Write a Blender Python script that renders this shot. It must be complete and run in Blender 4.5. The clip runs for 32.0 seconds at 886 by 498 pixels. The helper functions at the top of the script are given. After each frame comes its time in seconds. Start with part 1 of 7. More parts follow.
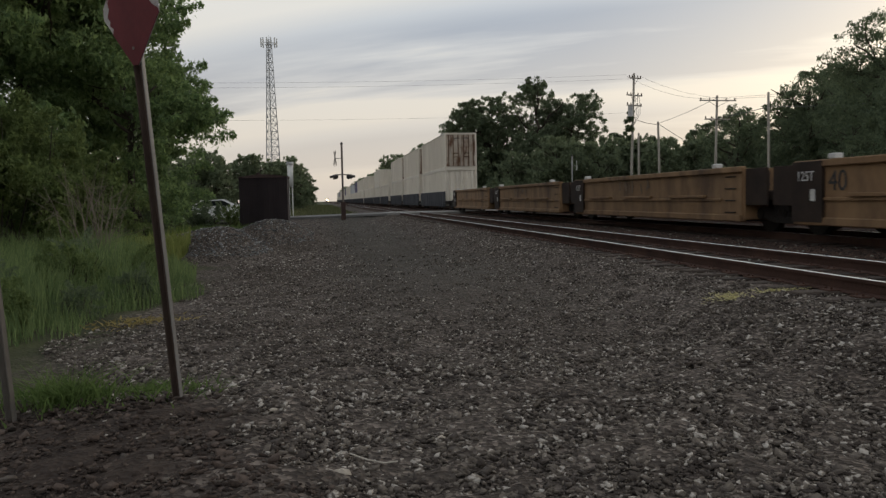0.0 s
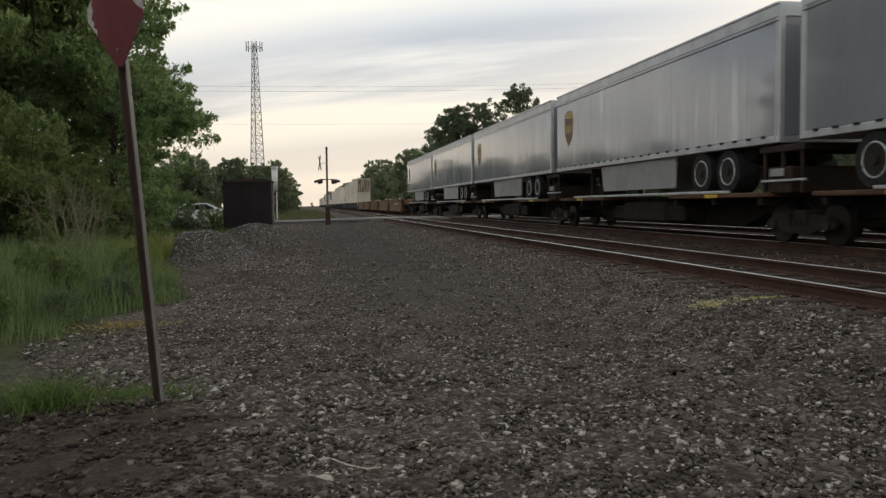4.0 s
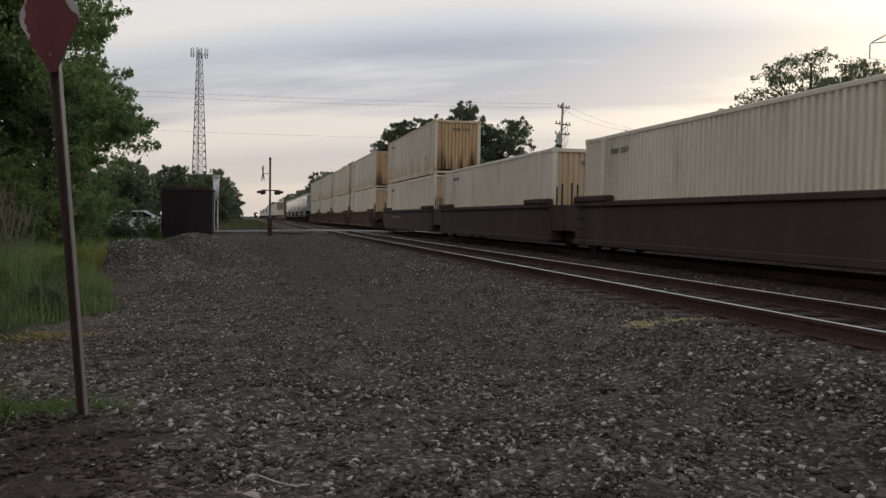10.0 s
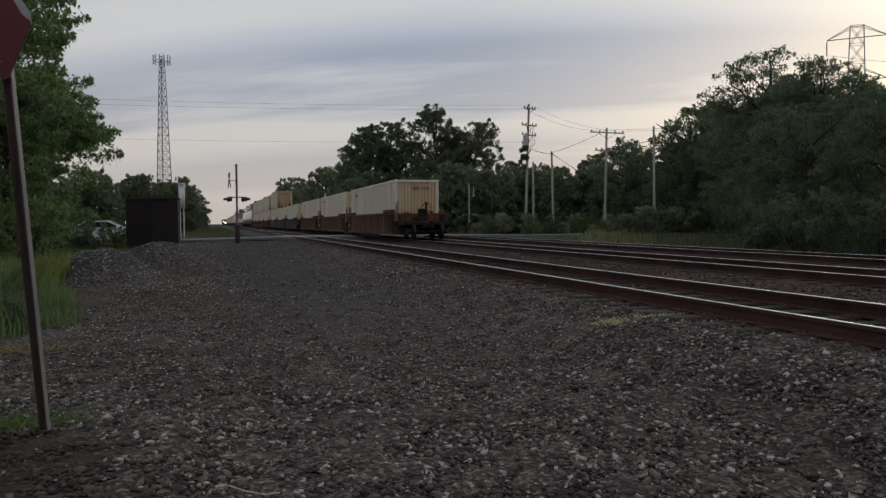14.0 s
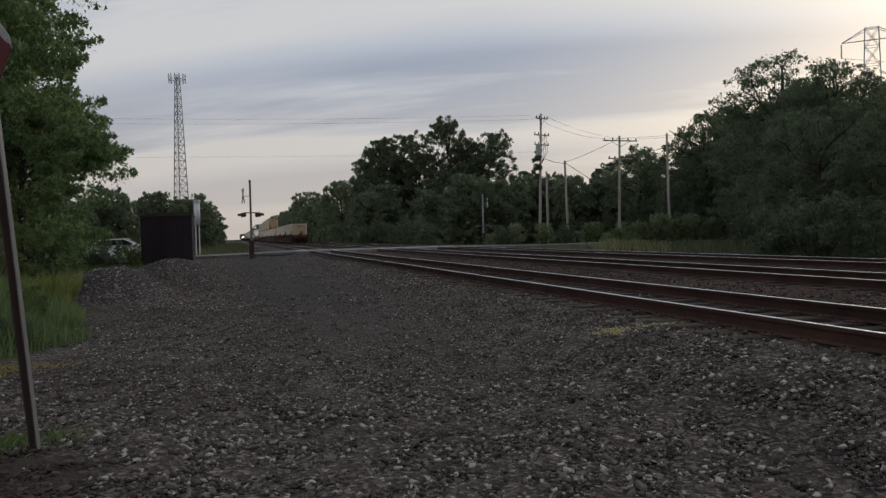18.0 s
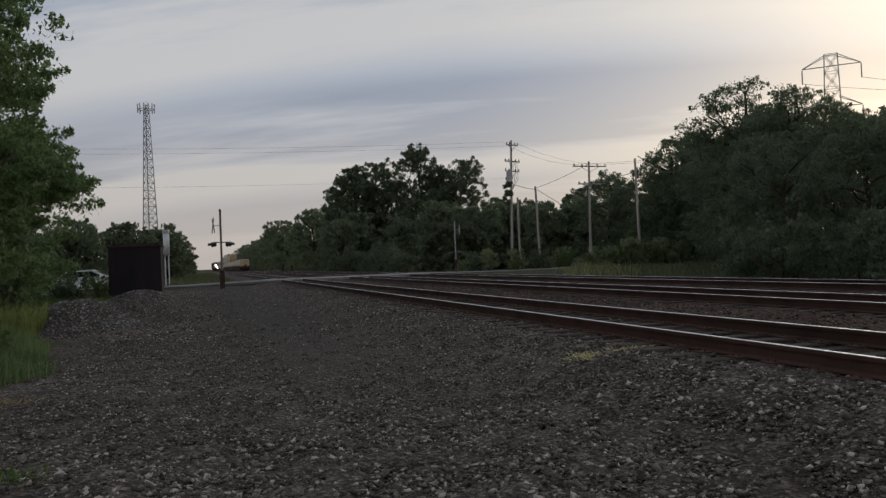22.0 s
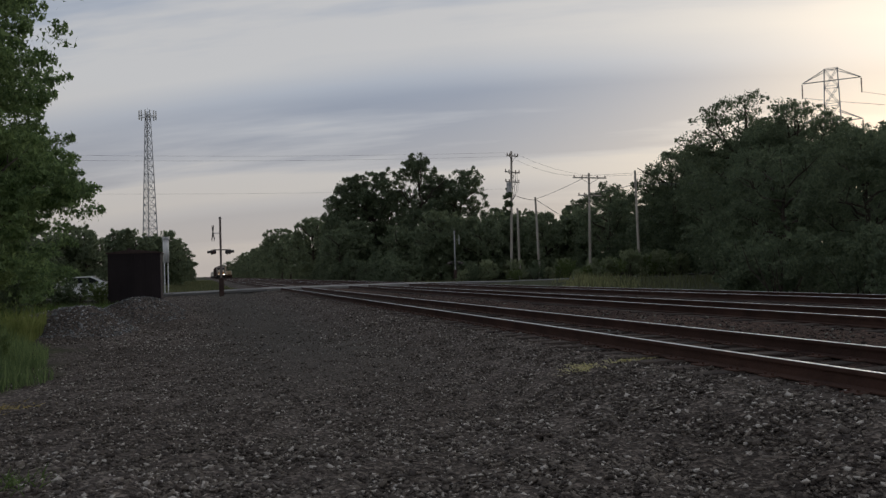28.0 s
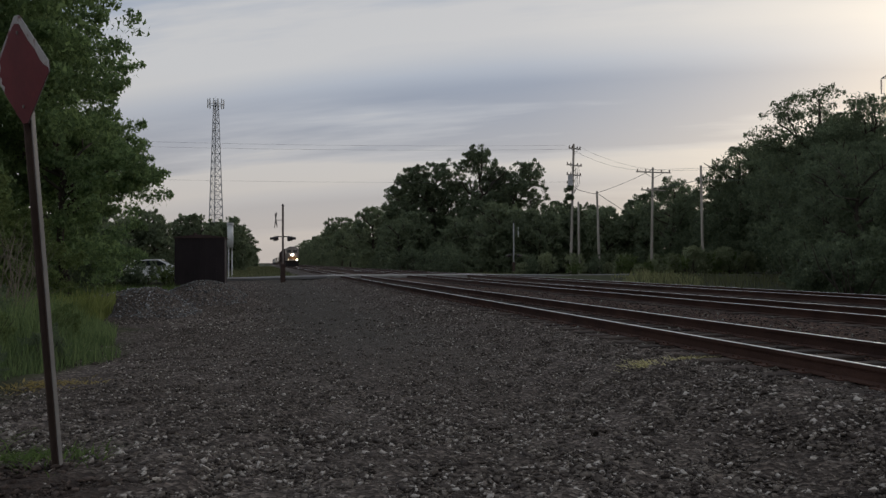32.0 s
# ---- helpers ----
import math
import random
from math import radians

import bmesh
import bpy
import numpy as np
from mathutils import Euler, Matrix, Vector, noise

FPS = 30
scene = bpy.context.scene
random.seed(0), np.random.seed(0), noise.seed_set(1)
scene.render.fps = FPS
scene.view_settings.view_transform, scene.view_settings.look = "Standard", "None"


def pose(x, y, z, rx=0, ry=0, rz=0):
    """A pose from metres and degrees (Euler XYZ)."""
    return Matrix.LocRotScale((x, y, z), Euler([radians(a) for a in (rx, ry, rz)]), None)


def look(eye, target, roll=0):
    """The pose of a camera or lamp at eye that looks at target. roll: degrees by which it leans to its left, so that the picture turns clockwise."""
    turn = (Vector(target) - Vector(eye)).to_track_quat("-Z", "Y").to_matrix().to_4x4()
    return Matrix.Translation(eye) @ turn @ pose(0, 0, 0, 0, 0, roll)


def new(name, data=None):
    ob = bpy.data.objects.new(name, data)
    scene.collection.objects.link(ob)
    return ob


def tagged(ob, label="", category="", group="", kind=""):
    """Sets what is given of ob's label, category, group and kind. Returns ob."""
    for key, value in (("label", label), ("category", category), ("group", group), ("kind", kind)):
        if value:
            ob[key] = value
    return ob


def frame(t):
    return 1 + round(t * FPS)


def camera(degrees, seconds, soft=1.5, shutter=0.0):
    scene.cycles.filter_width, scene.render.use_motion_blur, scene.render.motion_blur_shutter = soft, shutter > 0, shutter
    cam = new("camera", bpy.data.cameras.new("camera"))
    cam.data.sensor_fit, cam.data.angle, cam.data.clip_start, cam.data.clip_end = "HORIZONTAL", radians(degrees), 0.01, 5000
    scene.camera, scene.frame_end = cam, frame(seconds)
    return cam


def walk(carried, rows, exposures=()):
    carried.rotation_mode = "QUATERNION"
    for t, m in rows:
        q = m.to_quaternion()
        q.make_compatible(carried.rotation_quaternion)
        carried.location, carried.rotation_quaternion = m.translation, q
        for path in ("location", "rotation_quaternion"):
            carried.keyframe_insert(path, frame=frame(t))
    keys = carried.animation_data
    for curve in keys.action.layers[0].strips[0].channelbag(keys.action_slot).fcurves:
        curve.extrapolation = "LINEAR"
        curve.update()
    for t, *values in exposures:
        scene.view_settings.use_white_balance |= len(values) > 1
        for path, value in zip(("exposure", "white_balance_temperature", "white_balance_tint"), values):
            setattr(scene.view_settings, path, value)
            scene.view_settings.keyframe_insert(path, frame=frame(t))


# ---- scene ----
cam = camera(59.1, 32.0, soft=1.4, shutter=0.1)
PATH = [
    (0, (-0.287, 0.082, 0.912), (0.014, 2.055, 0.784), -1.2),
    (0.5, (-0.318, 0.071, 0.906), (-0.037, 2.048, 0.779), -0.9),
    (1, (-0.311, 0.073, 0.907), (-0.032, 2.049, 0.773), -0.9),
    (1.5, (-0.301, 0.074, 0.905), (-0.015, 2.05, 0.79), -0.9),
    (2, (-0.294, 0.078, 0.91), (0.019, 2.051, 0.826), -1.0),
    (2.5, (-0.3, 0.073, 0.909), (0.031, 2.044, 0.829), -0.8),
    (3, (-0.296, 0.071, 0.907), (0.054, 2.039, 0.821), -0.9),
    (3.5, (-0.289, 0.082, 0.909), (0.067, 2.047, 0.817), -0.9),
    (4, (-0.289, 0.086, 0.91), (0.052, 2.054, 0.796), -0.7),
    (4.5, (-0.283, 0.08, 0.909), (0.084, 2.043, 0.786), -0.6),
    (6.5, (-0.281, 0.075, 0.906), (0.099, 2.035, 0.785), -0.9),
    (7, (-0.282, 0.072, 0.909), (0.108, 2.03, 0.801), -1.0),
    (7.5, (-0.283, 0.079, 0.912), (0.153, 2.031, 0.885), -1.1),
    (8, (-0.218, 0.097, 0.951), (0.314, 2.021, 1.072), -1.2),
    (8.5, (-0.225, 0.081, 0.94), (0.273, 2.017, 1.013), -1.3),
    (9, (-0.268, 0.039, 0.937), (0.117, 2.001, 0.942), -0.5),
    (9.5, (-0.26, 0.05, 0.932), (0.166, 2.004, 0.892), 0.4),
    (10, (-0.251, 0.044, 0.929), (0.231, 1.983, 0.853), 0.9),
    (10.5, (-0.248, 0.057, 0.924), (0.248, 1.992, 0.834), 0.7),
    (11, (-0.246, 0.064, 0.92), (0.263, 1.996, 0.824), 0.3),
    (11.5, (-0.243, 0.067, 0.922), (0.302, 1.989, 0.84), 0.7),
    (12, (-0.235, 0.063, 0.921), (0.356, 1.973, 0.865), 0.9),
    (12.5, (-0.231, 0.068, 0.922), (0.364, 1.977, 0.868), 0.6),
    (13, (-0.228, 0.068, 0.92), (0.362, 1.978, 0.867), 0.4),
    (13.5, (-0.237, 0.063, 0.921), (0.324, 1.982, 0.872), 0.1),
    (14, (-0.228, 0.062, 0.919), (0.328, 1.982, 0.851), -0.4),
    (14.5, (-0.228, 0.061, 0.918), (0.332, 1.979, 0.836), -0.7),
    (15, (-0.222, 0.059, 0.917), (0.355, 1.972, 0.836), -0.5),
    (15.5, (-0.231, 0.06, 0.918), (0.35, 1.971, 0.826), -0.1),
    (17.5, (-0.097, 0.037, 0.911), (0.483, 1.949, 0.819), -1.2),
    (18, (-0.036, 0.01, 0.924), (0.48, 1.942, 0.886), -1.5),
    (18.5, (-0.013, -0.004, 0.935), (0.518, 1.924, 0.95), -1.6),
    (19, (-0.005, -0.004, 0.932), (0.547, 1.918, 0.961), -1.8),
    (19.5, (-0.003, -0.003, 0.93), (0.548, 1.919, 0.961), -2.0),
    (20, (-0.011, 0.012, 0.928), (0.514, 1.941, 0.962), -2.2),
    (20.5, (-0.01, 0.011, 0.926), (0.517, 1.94, 0.976), -2.4),
    (21, (-0.01, 0.016, 0.929), (0.523, 1.943, 0.981), -2.1),
    (21.5, (-0.004, 0.009, 0.927), (0.551, 1.93, 0.965), -2.0),
    (22, (0.0, -0.001, 0.93), (0.585, 1.912, 0.958), -2.3),
    (22.5, (0.005, 0.006, 0.929), (0.612, 1.911, 0.96), -2.3),
    (23, (0.012, 0.001, 0.929), (0.631, 1.903, 0.962), -2.5),
    (23.5, (0.012, -0.003, 0.928), (0.633, 1.898, 0.956), -2.9),
    (24, (0.009, -0.012, 0.932), (0.631, 1.888, 0.965), -3.0),
    (24.5, (0.003, -0.019, 0.932), (0.626, 1.882, 0.971), -2.8),
    (25, (0.006, -0.015, 0.928), (0.625, 1.887, 0.959), -2.7),
    (25.5, (0.005, -0.013, 0.929), (0.623, 1.889, 0.954), -2.6),
    (27.5, (-0.005, -0.018, 0.93), (0.589, 1.891, 0.976), -1.8),
    (28, (-0.011, -0.028, 0.936), (0.576, 1.884, 0.989), -1.7),
    (28.5, (-0.014, -0.031, 0.931), (0.55, 1.887, 0.986), -1.7),
    (29, (-0.019, -0.038, 0.932), (0.53, 1.885, 0.985), -1.6),
    (29.5, (-0.017, -0.027, 0.93), (0.526, 1.898, 0.971), -1.8),
    (30, (-0.017, -0.029, 0.928), (0.521, 1.897, 0.965), -1.6),
    (30.5, (-0.014, -0.024, 0.922), (0.507, 1.907, 0.975), -1.7),
    (31, (-0.015, -0.024, 0.924), (0.461, 1.917, 0.986), -1.8),
    (31.5, (-0.003, -0.014, 0.923), (0.456, 1.932, 0.965), -0.5),
    (32, (0.009, 0.002, 0.918), (0.45, 1.952, 0.952), -0.2),
]
EXPOSURE = [(0, 0.46, 6620, 7), (1, 0.43, 6620, 7), (2, 0.86, 6720, 7), (3, 0.90, 6820, 7), (4, 0.88, 6920, 7), (7, 0.88, 6820, 7), (7.5, 0.72, 6720, 7), (8, 0.40, 6490, 7), (8.5, 0.10, 6500, 10), (9, 0.54, 6600, 10), (11, 0.40, 6450, 10), (13, 0.32, 6200, 10), (14, 0.11, 6180, 10), (15, 0.2, 6180, 10), (18, 0.14, 6180, 10), (23, -0.03, 6180, 10), (28, -0.04, 6180, 10), (32, 0.04, 6180, 10)]
walk(cam, [(t, look(eye, target, roll)) for t, eye, target, roll in PATH], EXPOSURE)

# ---- light ----
SUN_AZ, SUN_EL = 50.0, 12.0      # degrees right of the tracks, above the horizon
world = bpy.data.worlds.new("evening_sky")
scene.world = world
world.use_nodes = True


def build_sky():
    nt = world.node_tree
    nt.nodes.clear()
    N, L = nt.nodes.new, nt.links.new
    out, bg = N("ShaderNodeOutputWorld"), N("ShaderNodeBackground")
    co = N("ShaderNodeTexCoord")
    sky = N("ShaderNodeTexSky")
    sky.sky_type, sky.sun_disc = "NISHITA", False
    sky.sun_elevation, sky.sun_rotation = radians(SUN_EL), radians(SUN_AZ)
    sky.dust_density = 3.0
    sep = N("ShaderNodeSeparateXYZ")
    L(co.outputs["Generated"], sep.inputs[0])
    # cloud deck: the direction laid out on a plane overhead
    up = N("ShaderNodeMath"); up.operation = "ADD"; up.inputs[1].default_value = 0.16
    ab = N("ShaderNodeMath"); ab.operation = "ABSOLUTE"
    L(sep.outputs["Z"], ab.inputs[0]); L(ab.outputs[0], up.inputs[0])
    div = N("ShaderNodeVectorMath"); div.operation = "DIVIDE"
    comb = N("ShaderNodeCombineXYZ")
    for n in range(3):
        L(up.outputs[0], comb.inputs[n])
    L(co.outputs["Generated"], div.inputs[0]); L(comb.outputs[0], div.inputs[1])
    rot = N("ShaderNodeMapping"); rot.inputs["Rotation"].default_value = (0, 0, radians(26))
    L(div.outputs[0], rot.inputs["Vector"])
    mp = N("ShaderNodeMapping"); mp.inputs["Scale"].default_value = (0.32, 1.25, 1.0)
    mp.inputs["Location"].default_value = (3.1, 0.4, 0)
    L(rot.outputs[0], mp.inputs["Vector"])
    n1 = N("ShaderNodeTexNoise"); n1.inputs["Scale"].default_value = 1.5; n1.inputs["Detail"].default_value = 6; n1.inputs["Roughness"].default_value = 0.55
    L(mp.outputs[0], n1.inputs["Vector"])
    # long rolls of cloud across the line of sight, broken up by the noise
    rs = N("ShaderNodeSeparateXYZ"); L(rot.outputs[0], rs.inputs[0])
    ph = N("ShaderNodeMath"); ph.operation = "MULTIPLY_ADD"; ph.inputs[1].default_value = 4.6; ph.inputs[2].default_value = -10.3
    L(rs.outputs["Y"], ph.inputs[0])
    wb = N("ShaderNodeMath"); wb.operation = "MULTIPLY_ADD"; wb.inputs[1].default_value = 5.0
    L(n1.outputs["Fac"], wb.inputs[0]); L(ph.outputs[0], wb.inputs[2])
    sn = N("ShaderNodeMath"); sn.operation = "SINE"; L(wb.outputs[0], sn.inputs[0])
    cv = N("ShaderNodeMath"); cv.operation = "MULTIPLY_ADD"; cv.inputs[1].default_value = 0.175
    L(sn.outputs[0], cv.inputs[0]); L(n1.outputs["Fac"], cv.inputs[2])
    ramp = N("ShaderNodeValToRGB")
    ramp.color_ramp.elements[0].position, ramp.color_ramp.elements[0].color = 0.36, (0.285, 0.325, 0.405, 1)
    ramp.color_ramp.elements[1].position, ramp.color_ramp.elements[1].color = 0.66, (0.62, 0.60, 0.58, 1)
    e = ramp.color_ramp.elements.new(0.5); e.color = (0.44, 0.465, 0.515, 1)
    L(cv.outputs[0], ramp.inputs[0])
    # towards the horizon the deck thins into a pale pinkish haze
    hz = N("ShaderNodeMapRange"); hz.inputs["From Min"].default_value = 0.0; hz.inputs["From Max"].default_value = 0.23
    hz.inputs["To Min"].default_value = 0.95; hz.inputs["To Max"].default_value = 0.0
    L(ab.outputs[0], hz.inputs["Value"])
    haze = N("ShaderNodeMixRGB"); haze.inputs[2].default_value = (0.585, 0.51, 0.445, 1)
    L(hz.outputs[0], haze.inputs[0]); L(ramp.outputs[0], haze.inputs[1])
    # brighter and warmer towards the hidden sun
    dot = N("ShaderNodeVectorMath"); dot.operation = "DOT_PRODUCT"
    az, el = radians(SUN_AZ), radians(SUN_EL)
    dot.inputs[1].default_value = (math.sin(az) * math.cos(el), math.cos(az) * math.cos(el), math.sin(el))
    L(co.outputs["Generated"], dot.inputs[0])
    gl = N("ShaderNodeMapRange"); gl.inputs["From Min"].default_value = 0.86; gl.inputs["From Max"].default_value = 1.0
    gl.inputs["To Min"].default_value = 0.0; gl.inputs["To Max"].default_value = 1.0
    L(dot.outputs["Value"], gl.inputs["Value"])
    glow = N("ShaderNodeMixRGB"); glow.blend_type = "ADD"; glow.inputs[2].default_value = (0.072, 0.062, 0.040, 1)
    L(gl.outputs[0], glow.inputs[0]); L(haze.outputs[0], glow.inputs[1])
    sc = N("ShaderNodeMixRGB"); sc.blend_type = "MULTIPLY"; sc.inputs[0].default_value = 1; sc.inputs[2].default_value = (0.1, 0.1, 0.1, 1)
    L(sky.outputs[0], sc.inputs[1])
    mix = N("ShaderNodeMixRGB"); mix.inputs[0].default_value = 0.9
    L(sc.outputs[0], mix.inputs[1]); L(glow.outputs[0], mix.inputs[2])
    L(mix.outputs[0], bg.inputs["Color"])
    bg.inputs["Strength"].default_value = 0.95
    L(bg.outputs[0], out.inputs["Surface"])


build_sky()
sun_data = bpy.data.lights.new("sun", "SUN")
sun_data.energy, sun_data.angle, sun_data.color = 0.5, radians(25), (1.0, 0.86, 0.68)
sun = new("sun", sun_data)
sun.matrix_world = look((60 * math.sin(radians(SUN_AZ)), 60 * math.cos(radians(SUN_AZ)), 60 * math.tan(radians(SUN_EL))), (0, 0, 0))

# ---- materials ----


def mat(name, a, b, rough=0.8, metal=0.0, scale=3.0, fine=40.0, bump=0.2, stretch=(1, 1, 1), c=None, island=0.0, obj_var=0.0, spec=0.3, tint=None, tint_scale=0.6, tint_lo=0.55, tint_hi=0.7, mid=0.9, high=0.985):
    """Two-scale varied surface: large patches from a to b, fine grain and relief, an optional third stain colour."""
    m = bpy.data.materials.new(name)
    m.use_nodes = True
    nt = m.node_tree
    N, L = nt.nodes.new, nt.links.new
    bsdf = nt.nodes["Principled BSDF"]
    co = N("ShaderNodeTexCoord")
    mp = N("ShaderNodeMapping"); mp.inputs["Scale"].default_value = stretch
    L(co.outputs["Object"], mp.inputs["Vector"])
    n1 = N("ShaderNodeTexNoise"); n1.inputs["Scale"].default_value = scale; n1.inputs["Detail"].default_value = 6
    n2 = N("ShaderNodeTexNoise"); n2.inputs["Scale"].default_value = fine; n2.inputs["Detail"].default_value = 3
    L(mp.outputs[0], n1.inputs["Vector"]); L(mp.outputs[0], n2.inputs["Vector"])
    ad = N("ShaderNodeMath"); ad.operation = "MULTIPLY_ADD"; ad.inputs[1].default_value = 0.35
    L(n2.outputs["Fac"], ad.inputs[0]); L(n1.outputs["Fac"], ad.inputs[2])
    last = ad
    if island or obj_var:
        src = N("ShaderNodeNewGeometry").outputs["Random Per Island"] if island else N("ShaderNodeObjectInfo").outputs["Random"]
        mr = N("ShaderNodeMapRange"); mr.inputs["To Min"].default_value = -(island or obj_var); mr.inputs["To Max"].default_value = island or obj_var
        L(src, mr.inputs["Value"])
        a2 = N("ShaderNodeMath"); a2.operation = "ADD"
        L(ad.outputs[0], a2.inputs[0]); L(mr.outputs[0], a2.inputs[1])
        last = a2
    ramp = N("ShaderNodeValToRGB")
    ramp.color_ramp.elements[0].position, ramp.color_ramp.elements[0].color = 0.45, (*a, 1)
    ramp.color_ramp.elements[1].position, ramp.color_ramp.elements[1].color = mid, (*b, 1)
    if c:
        e = ramp.color_ramp.elements.new(high); e.color = (*c, 1)
    L(last.outputs[0], ramp.inputs[0])
    colour = ramp.outputs[0]
    if tint:
        n3 = N("ShaderNodeTexNoise"); n3.inputs["Scale"].default_value = tint_scale; n3.inputs["Detail"].default_value = 7; n3.inputs["Roughness"].default_value = 0.65
        L(mp.outputs[0], n3.inputs["Vector"])
        mr = N("ShaderNodeMapRange"); mr.inputs["From Min"].default_value = tint_lo; mr.inputs["From Max"].default_value = tint_hi
        L(n3.outputs["Fac"], mr.inputs["Value"])
        mx = N("ShaderNodeMixRGB"); mx.inputs[2].default_value = (*tint, 1)
        L(mr.outputs[0], mx.inputs[0]); L(colour, mx.inputs[1])
        colour = mx.outputs[0]
    L(colour, bsdf.inputs["Base Color"])
    bsdf.inputs["Roughness"].default_value, bsdf.inputs["Metallic"].default_value = rough, metal
    bsdf.inputs["Specular IOR Level"].default_value = spec
    if bump:
        bp = N("ShaderNodeBump"); bp.inputs["Strength"].default_value = bump; bp.inputs["Distance"].default_value = 0.02
        L(n2.outputs["Fac"], bp.inputs["Height"]); L(bp.outputs[0], bsdf.inputs["Normal"])
    return m


def glow_mat(name, colour, strength):
    m = bpy.data.materials.new(name)
    m.use_nodes = True
    b = m.node_tree.nodes["Principled BSDF"]
    b.inputs["Base Color"].default_value = (*colour, 1)
    b.inputs["Emission Color"].default_value = (*colour, 1)
    b.inputs["Emission Strength"].default_value = strength
    return m


def leaf_mat(name, a, b):
    m = mat(name, a, b, rough=0.75, scale=0.5, fine=3.0, bump=0, island=0.3, spec=0.15)
    nt = m.node_tree
    bsdf = nt.nodes["Principled BSDF"]
    tr = nt.nodes.new("ShaderNodeBsdfTranslucent")
    mixs = nt.nodes.new("ShaderNodeMixShader")
    mixs.inputs[0].default_value = 0.55
    src = bsdf.inputs["Base Color"].links[0].from_socket
    nt.links.new(src, tr.inputs["Color"])
    nt.links.new(bsdf.outputs[0], mixs.inputs[1])
    nt.links.new(tr.outputs[0], mixs.inputs[2])
    nt.links.new(mixs.outputs[0], nt.nodes["Material Output"].inputs["Surface"])
    return m


def container_mat(name, a, b, rust, half, amount=0.62, wash=None, wash_at=0.5):
    """Painted steel with rust runs, thicker towards the two ends and from the top rail down."""
    m = mat(name, a, b, rough=0.6, scale=0.8, fine=30, bump=0.08, stretch=(1, 1, 0.25), obj_var=0.12, tint=(0.36, 0.30, 0.22), tint_scale=1.1, tint_lo=0.56, tint_hi=0.85)
    nt = m.node_tree
    N, L = nt.nodes.new, nt.links.new
    bsdf = nt.nodes["Principled BSDF"]
    co = N("ShaderNodeTexCoord")
    info = N("ShaderNodeObjectInfo")
    off = N("ShaderNodeVectorMath"); off.operation = "MULTIPLY_ADD"
    cmb = N("ShaderNodeCombineXYZ")
    for n in range(3):
        L(info.outputs["Random"], cmb.inputs[n])
    off.inputs[1].default_value = (37, 37, 0)
    L(cmb.outputs[0], off.inputs[0]); L(co.outputs["Object"], off.inputs[2])
    mp = N("ShaderNodeMapping"); mp.inputs["Scale"].default_value = (2.2, 1.6, 0.16)
    L(off.outputs[0], mp.inputs["Vector"])
    n = N("ShaderNodeTexNoise"); n.inputs["Scale"].default_value = 1.5; n.inputs["Detail"].default_value = 8; n.inputs["Roughness"].default_value = 0.62
    L(mp.outputs[0], n.inputs["Vector"])
    sep = N("ShaderNodeSeparateXYZ"); L(co.outputs["Object"], sep.inputs[0])
    ab = N("ShaderNodeMath"); ab.operation = "ABSOLUTE"; L(sep.outputs["Y"], ab.inputs[0])
    mr = N("ShaderNodeMapRange"); mr.inputs["From Min"].default_value = half - 1.2; mr.inputs["From Max"].default_value = half
    mr.inputs["To Min"].default_value = -0.06; mr.inputs["To Max"].default_value = 0.14
    L(ab.outputs[0], mr.inputs["Value"])
    ad = N("ShaderNodeMath"); ad.operation = "ADD"; L(n.outputs["Fac"], ad.inputs[0]); L(mr.outputs[0], ad.inputs[1])
    m2 = N("ShaderNodeMapRange"); m2.inputs["From Min"].default_value = amount; m2.inputs["From Max"].default_value = amount + 0.2
    L(ad.outputs[0], m2.inputs["Value"])
    mx = N("ShaderNodeMixRGB"); mx.inputs[2].default_value = (*rust, 1)
    src = bsdf.inputs["Base Color"].links[0].from_socket
    if wash:
        # thin rust-coloured film over the two end walls, fading on to the sides
        n5 = N("ShaderNodeTexNoise"); n5.inputs["Scale"].default_value = 0.9; n5.inputs["Detail"].default_value = 5
        L(mp.outputs[0], n5.inputs["Vector"])
        e5 = N("ShaderNodeMapRange"); e5.inputs["From Min"].default_value = half - 0.5; e5.inputs["From Max"].default_value = half - 0.05
        e5.inputs["To Min"].default_value = -0.45; e5.inputs["To Max"].default_value = 0.28
        L(ab.outputs[0], e5.inputs["Value"])
        zg = N("ShaderNodeMapRange"); zg.inputs["From Min"].default_value = 0.2; zg.inputs["From Max"].default_value = 1.5
        zg.inputs["To Min"].default_value = 0.34; zg.inputs["To Max"].default_value = 0.02
        L(sep.outputs["Z"], zg.inputs["Value"])
        a4 = N("ShaderNodeMath"); L(n5.outputs["Fac"], a4.inputs[0]); L(zg.outputs[0], a4.inputs[1])
        a5 = N("ShaderNodeMath"); L(a4.outputs[0], a5.inputs[0]); L(e5.outputs[0], a5.inputs[1])
        # the darkest rust gathers low on the end walls
        em = N("ShaderNodeMapRange"); em.inputs["From Min"].default_value = half - 0.25; em.inputs["From Max"].default_value = half - 0.08
        L(ab.outputs[0], em.inputs["Value"])
        ez = N("ShaderNodeMath"); ez.operation = "MULTIPLY"; L(em.outputs[0], ez.inputs[0]); L(zg.outputs[0], ez.inputs[1])
        ad2 = N("ShaderNodeMath"); ad2.operation = "MULTIPLY_ADD"; ad2.inputs[1].default_value = 0.75
        L(ez.outputs[0], ad2.inputs[0]); L(ad.outputs[0], ad2.inputs[2])
        ax = N("ShaderNodeMath"); ax.operation = "ABSOLUTE"; L(sep.outputs["X"], ax.inputs[0])
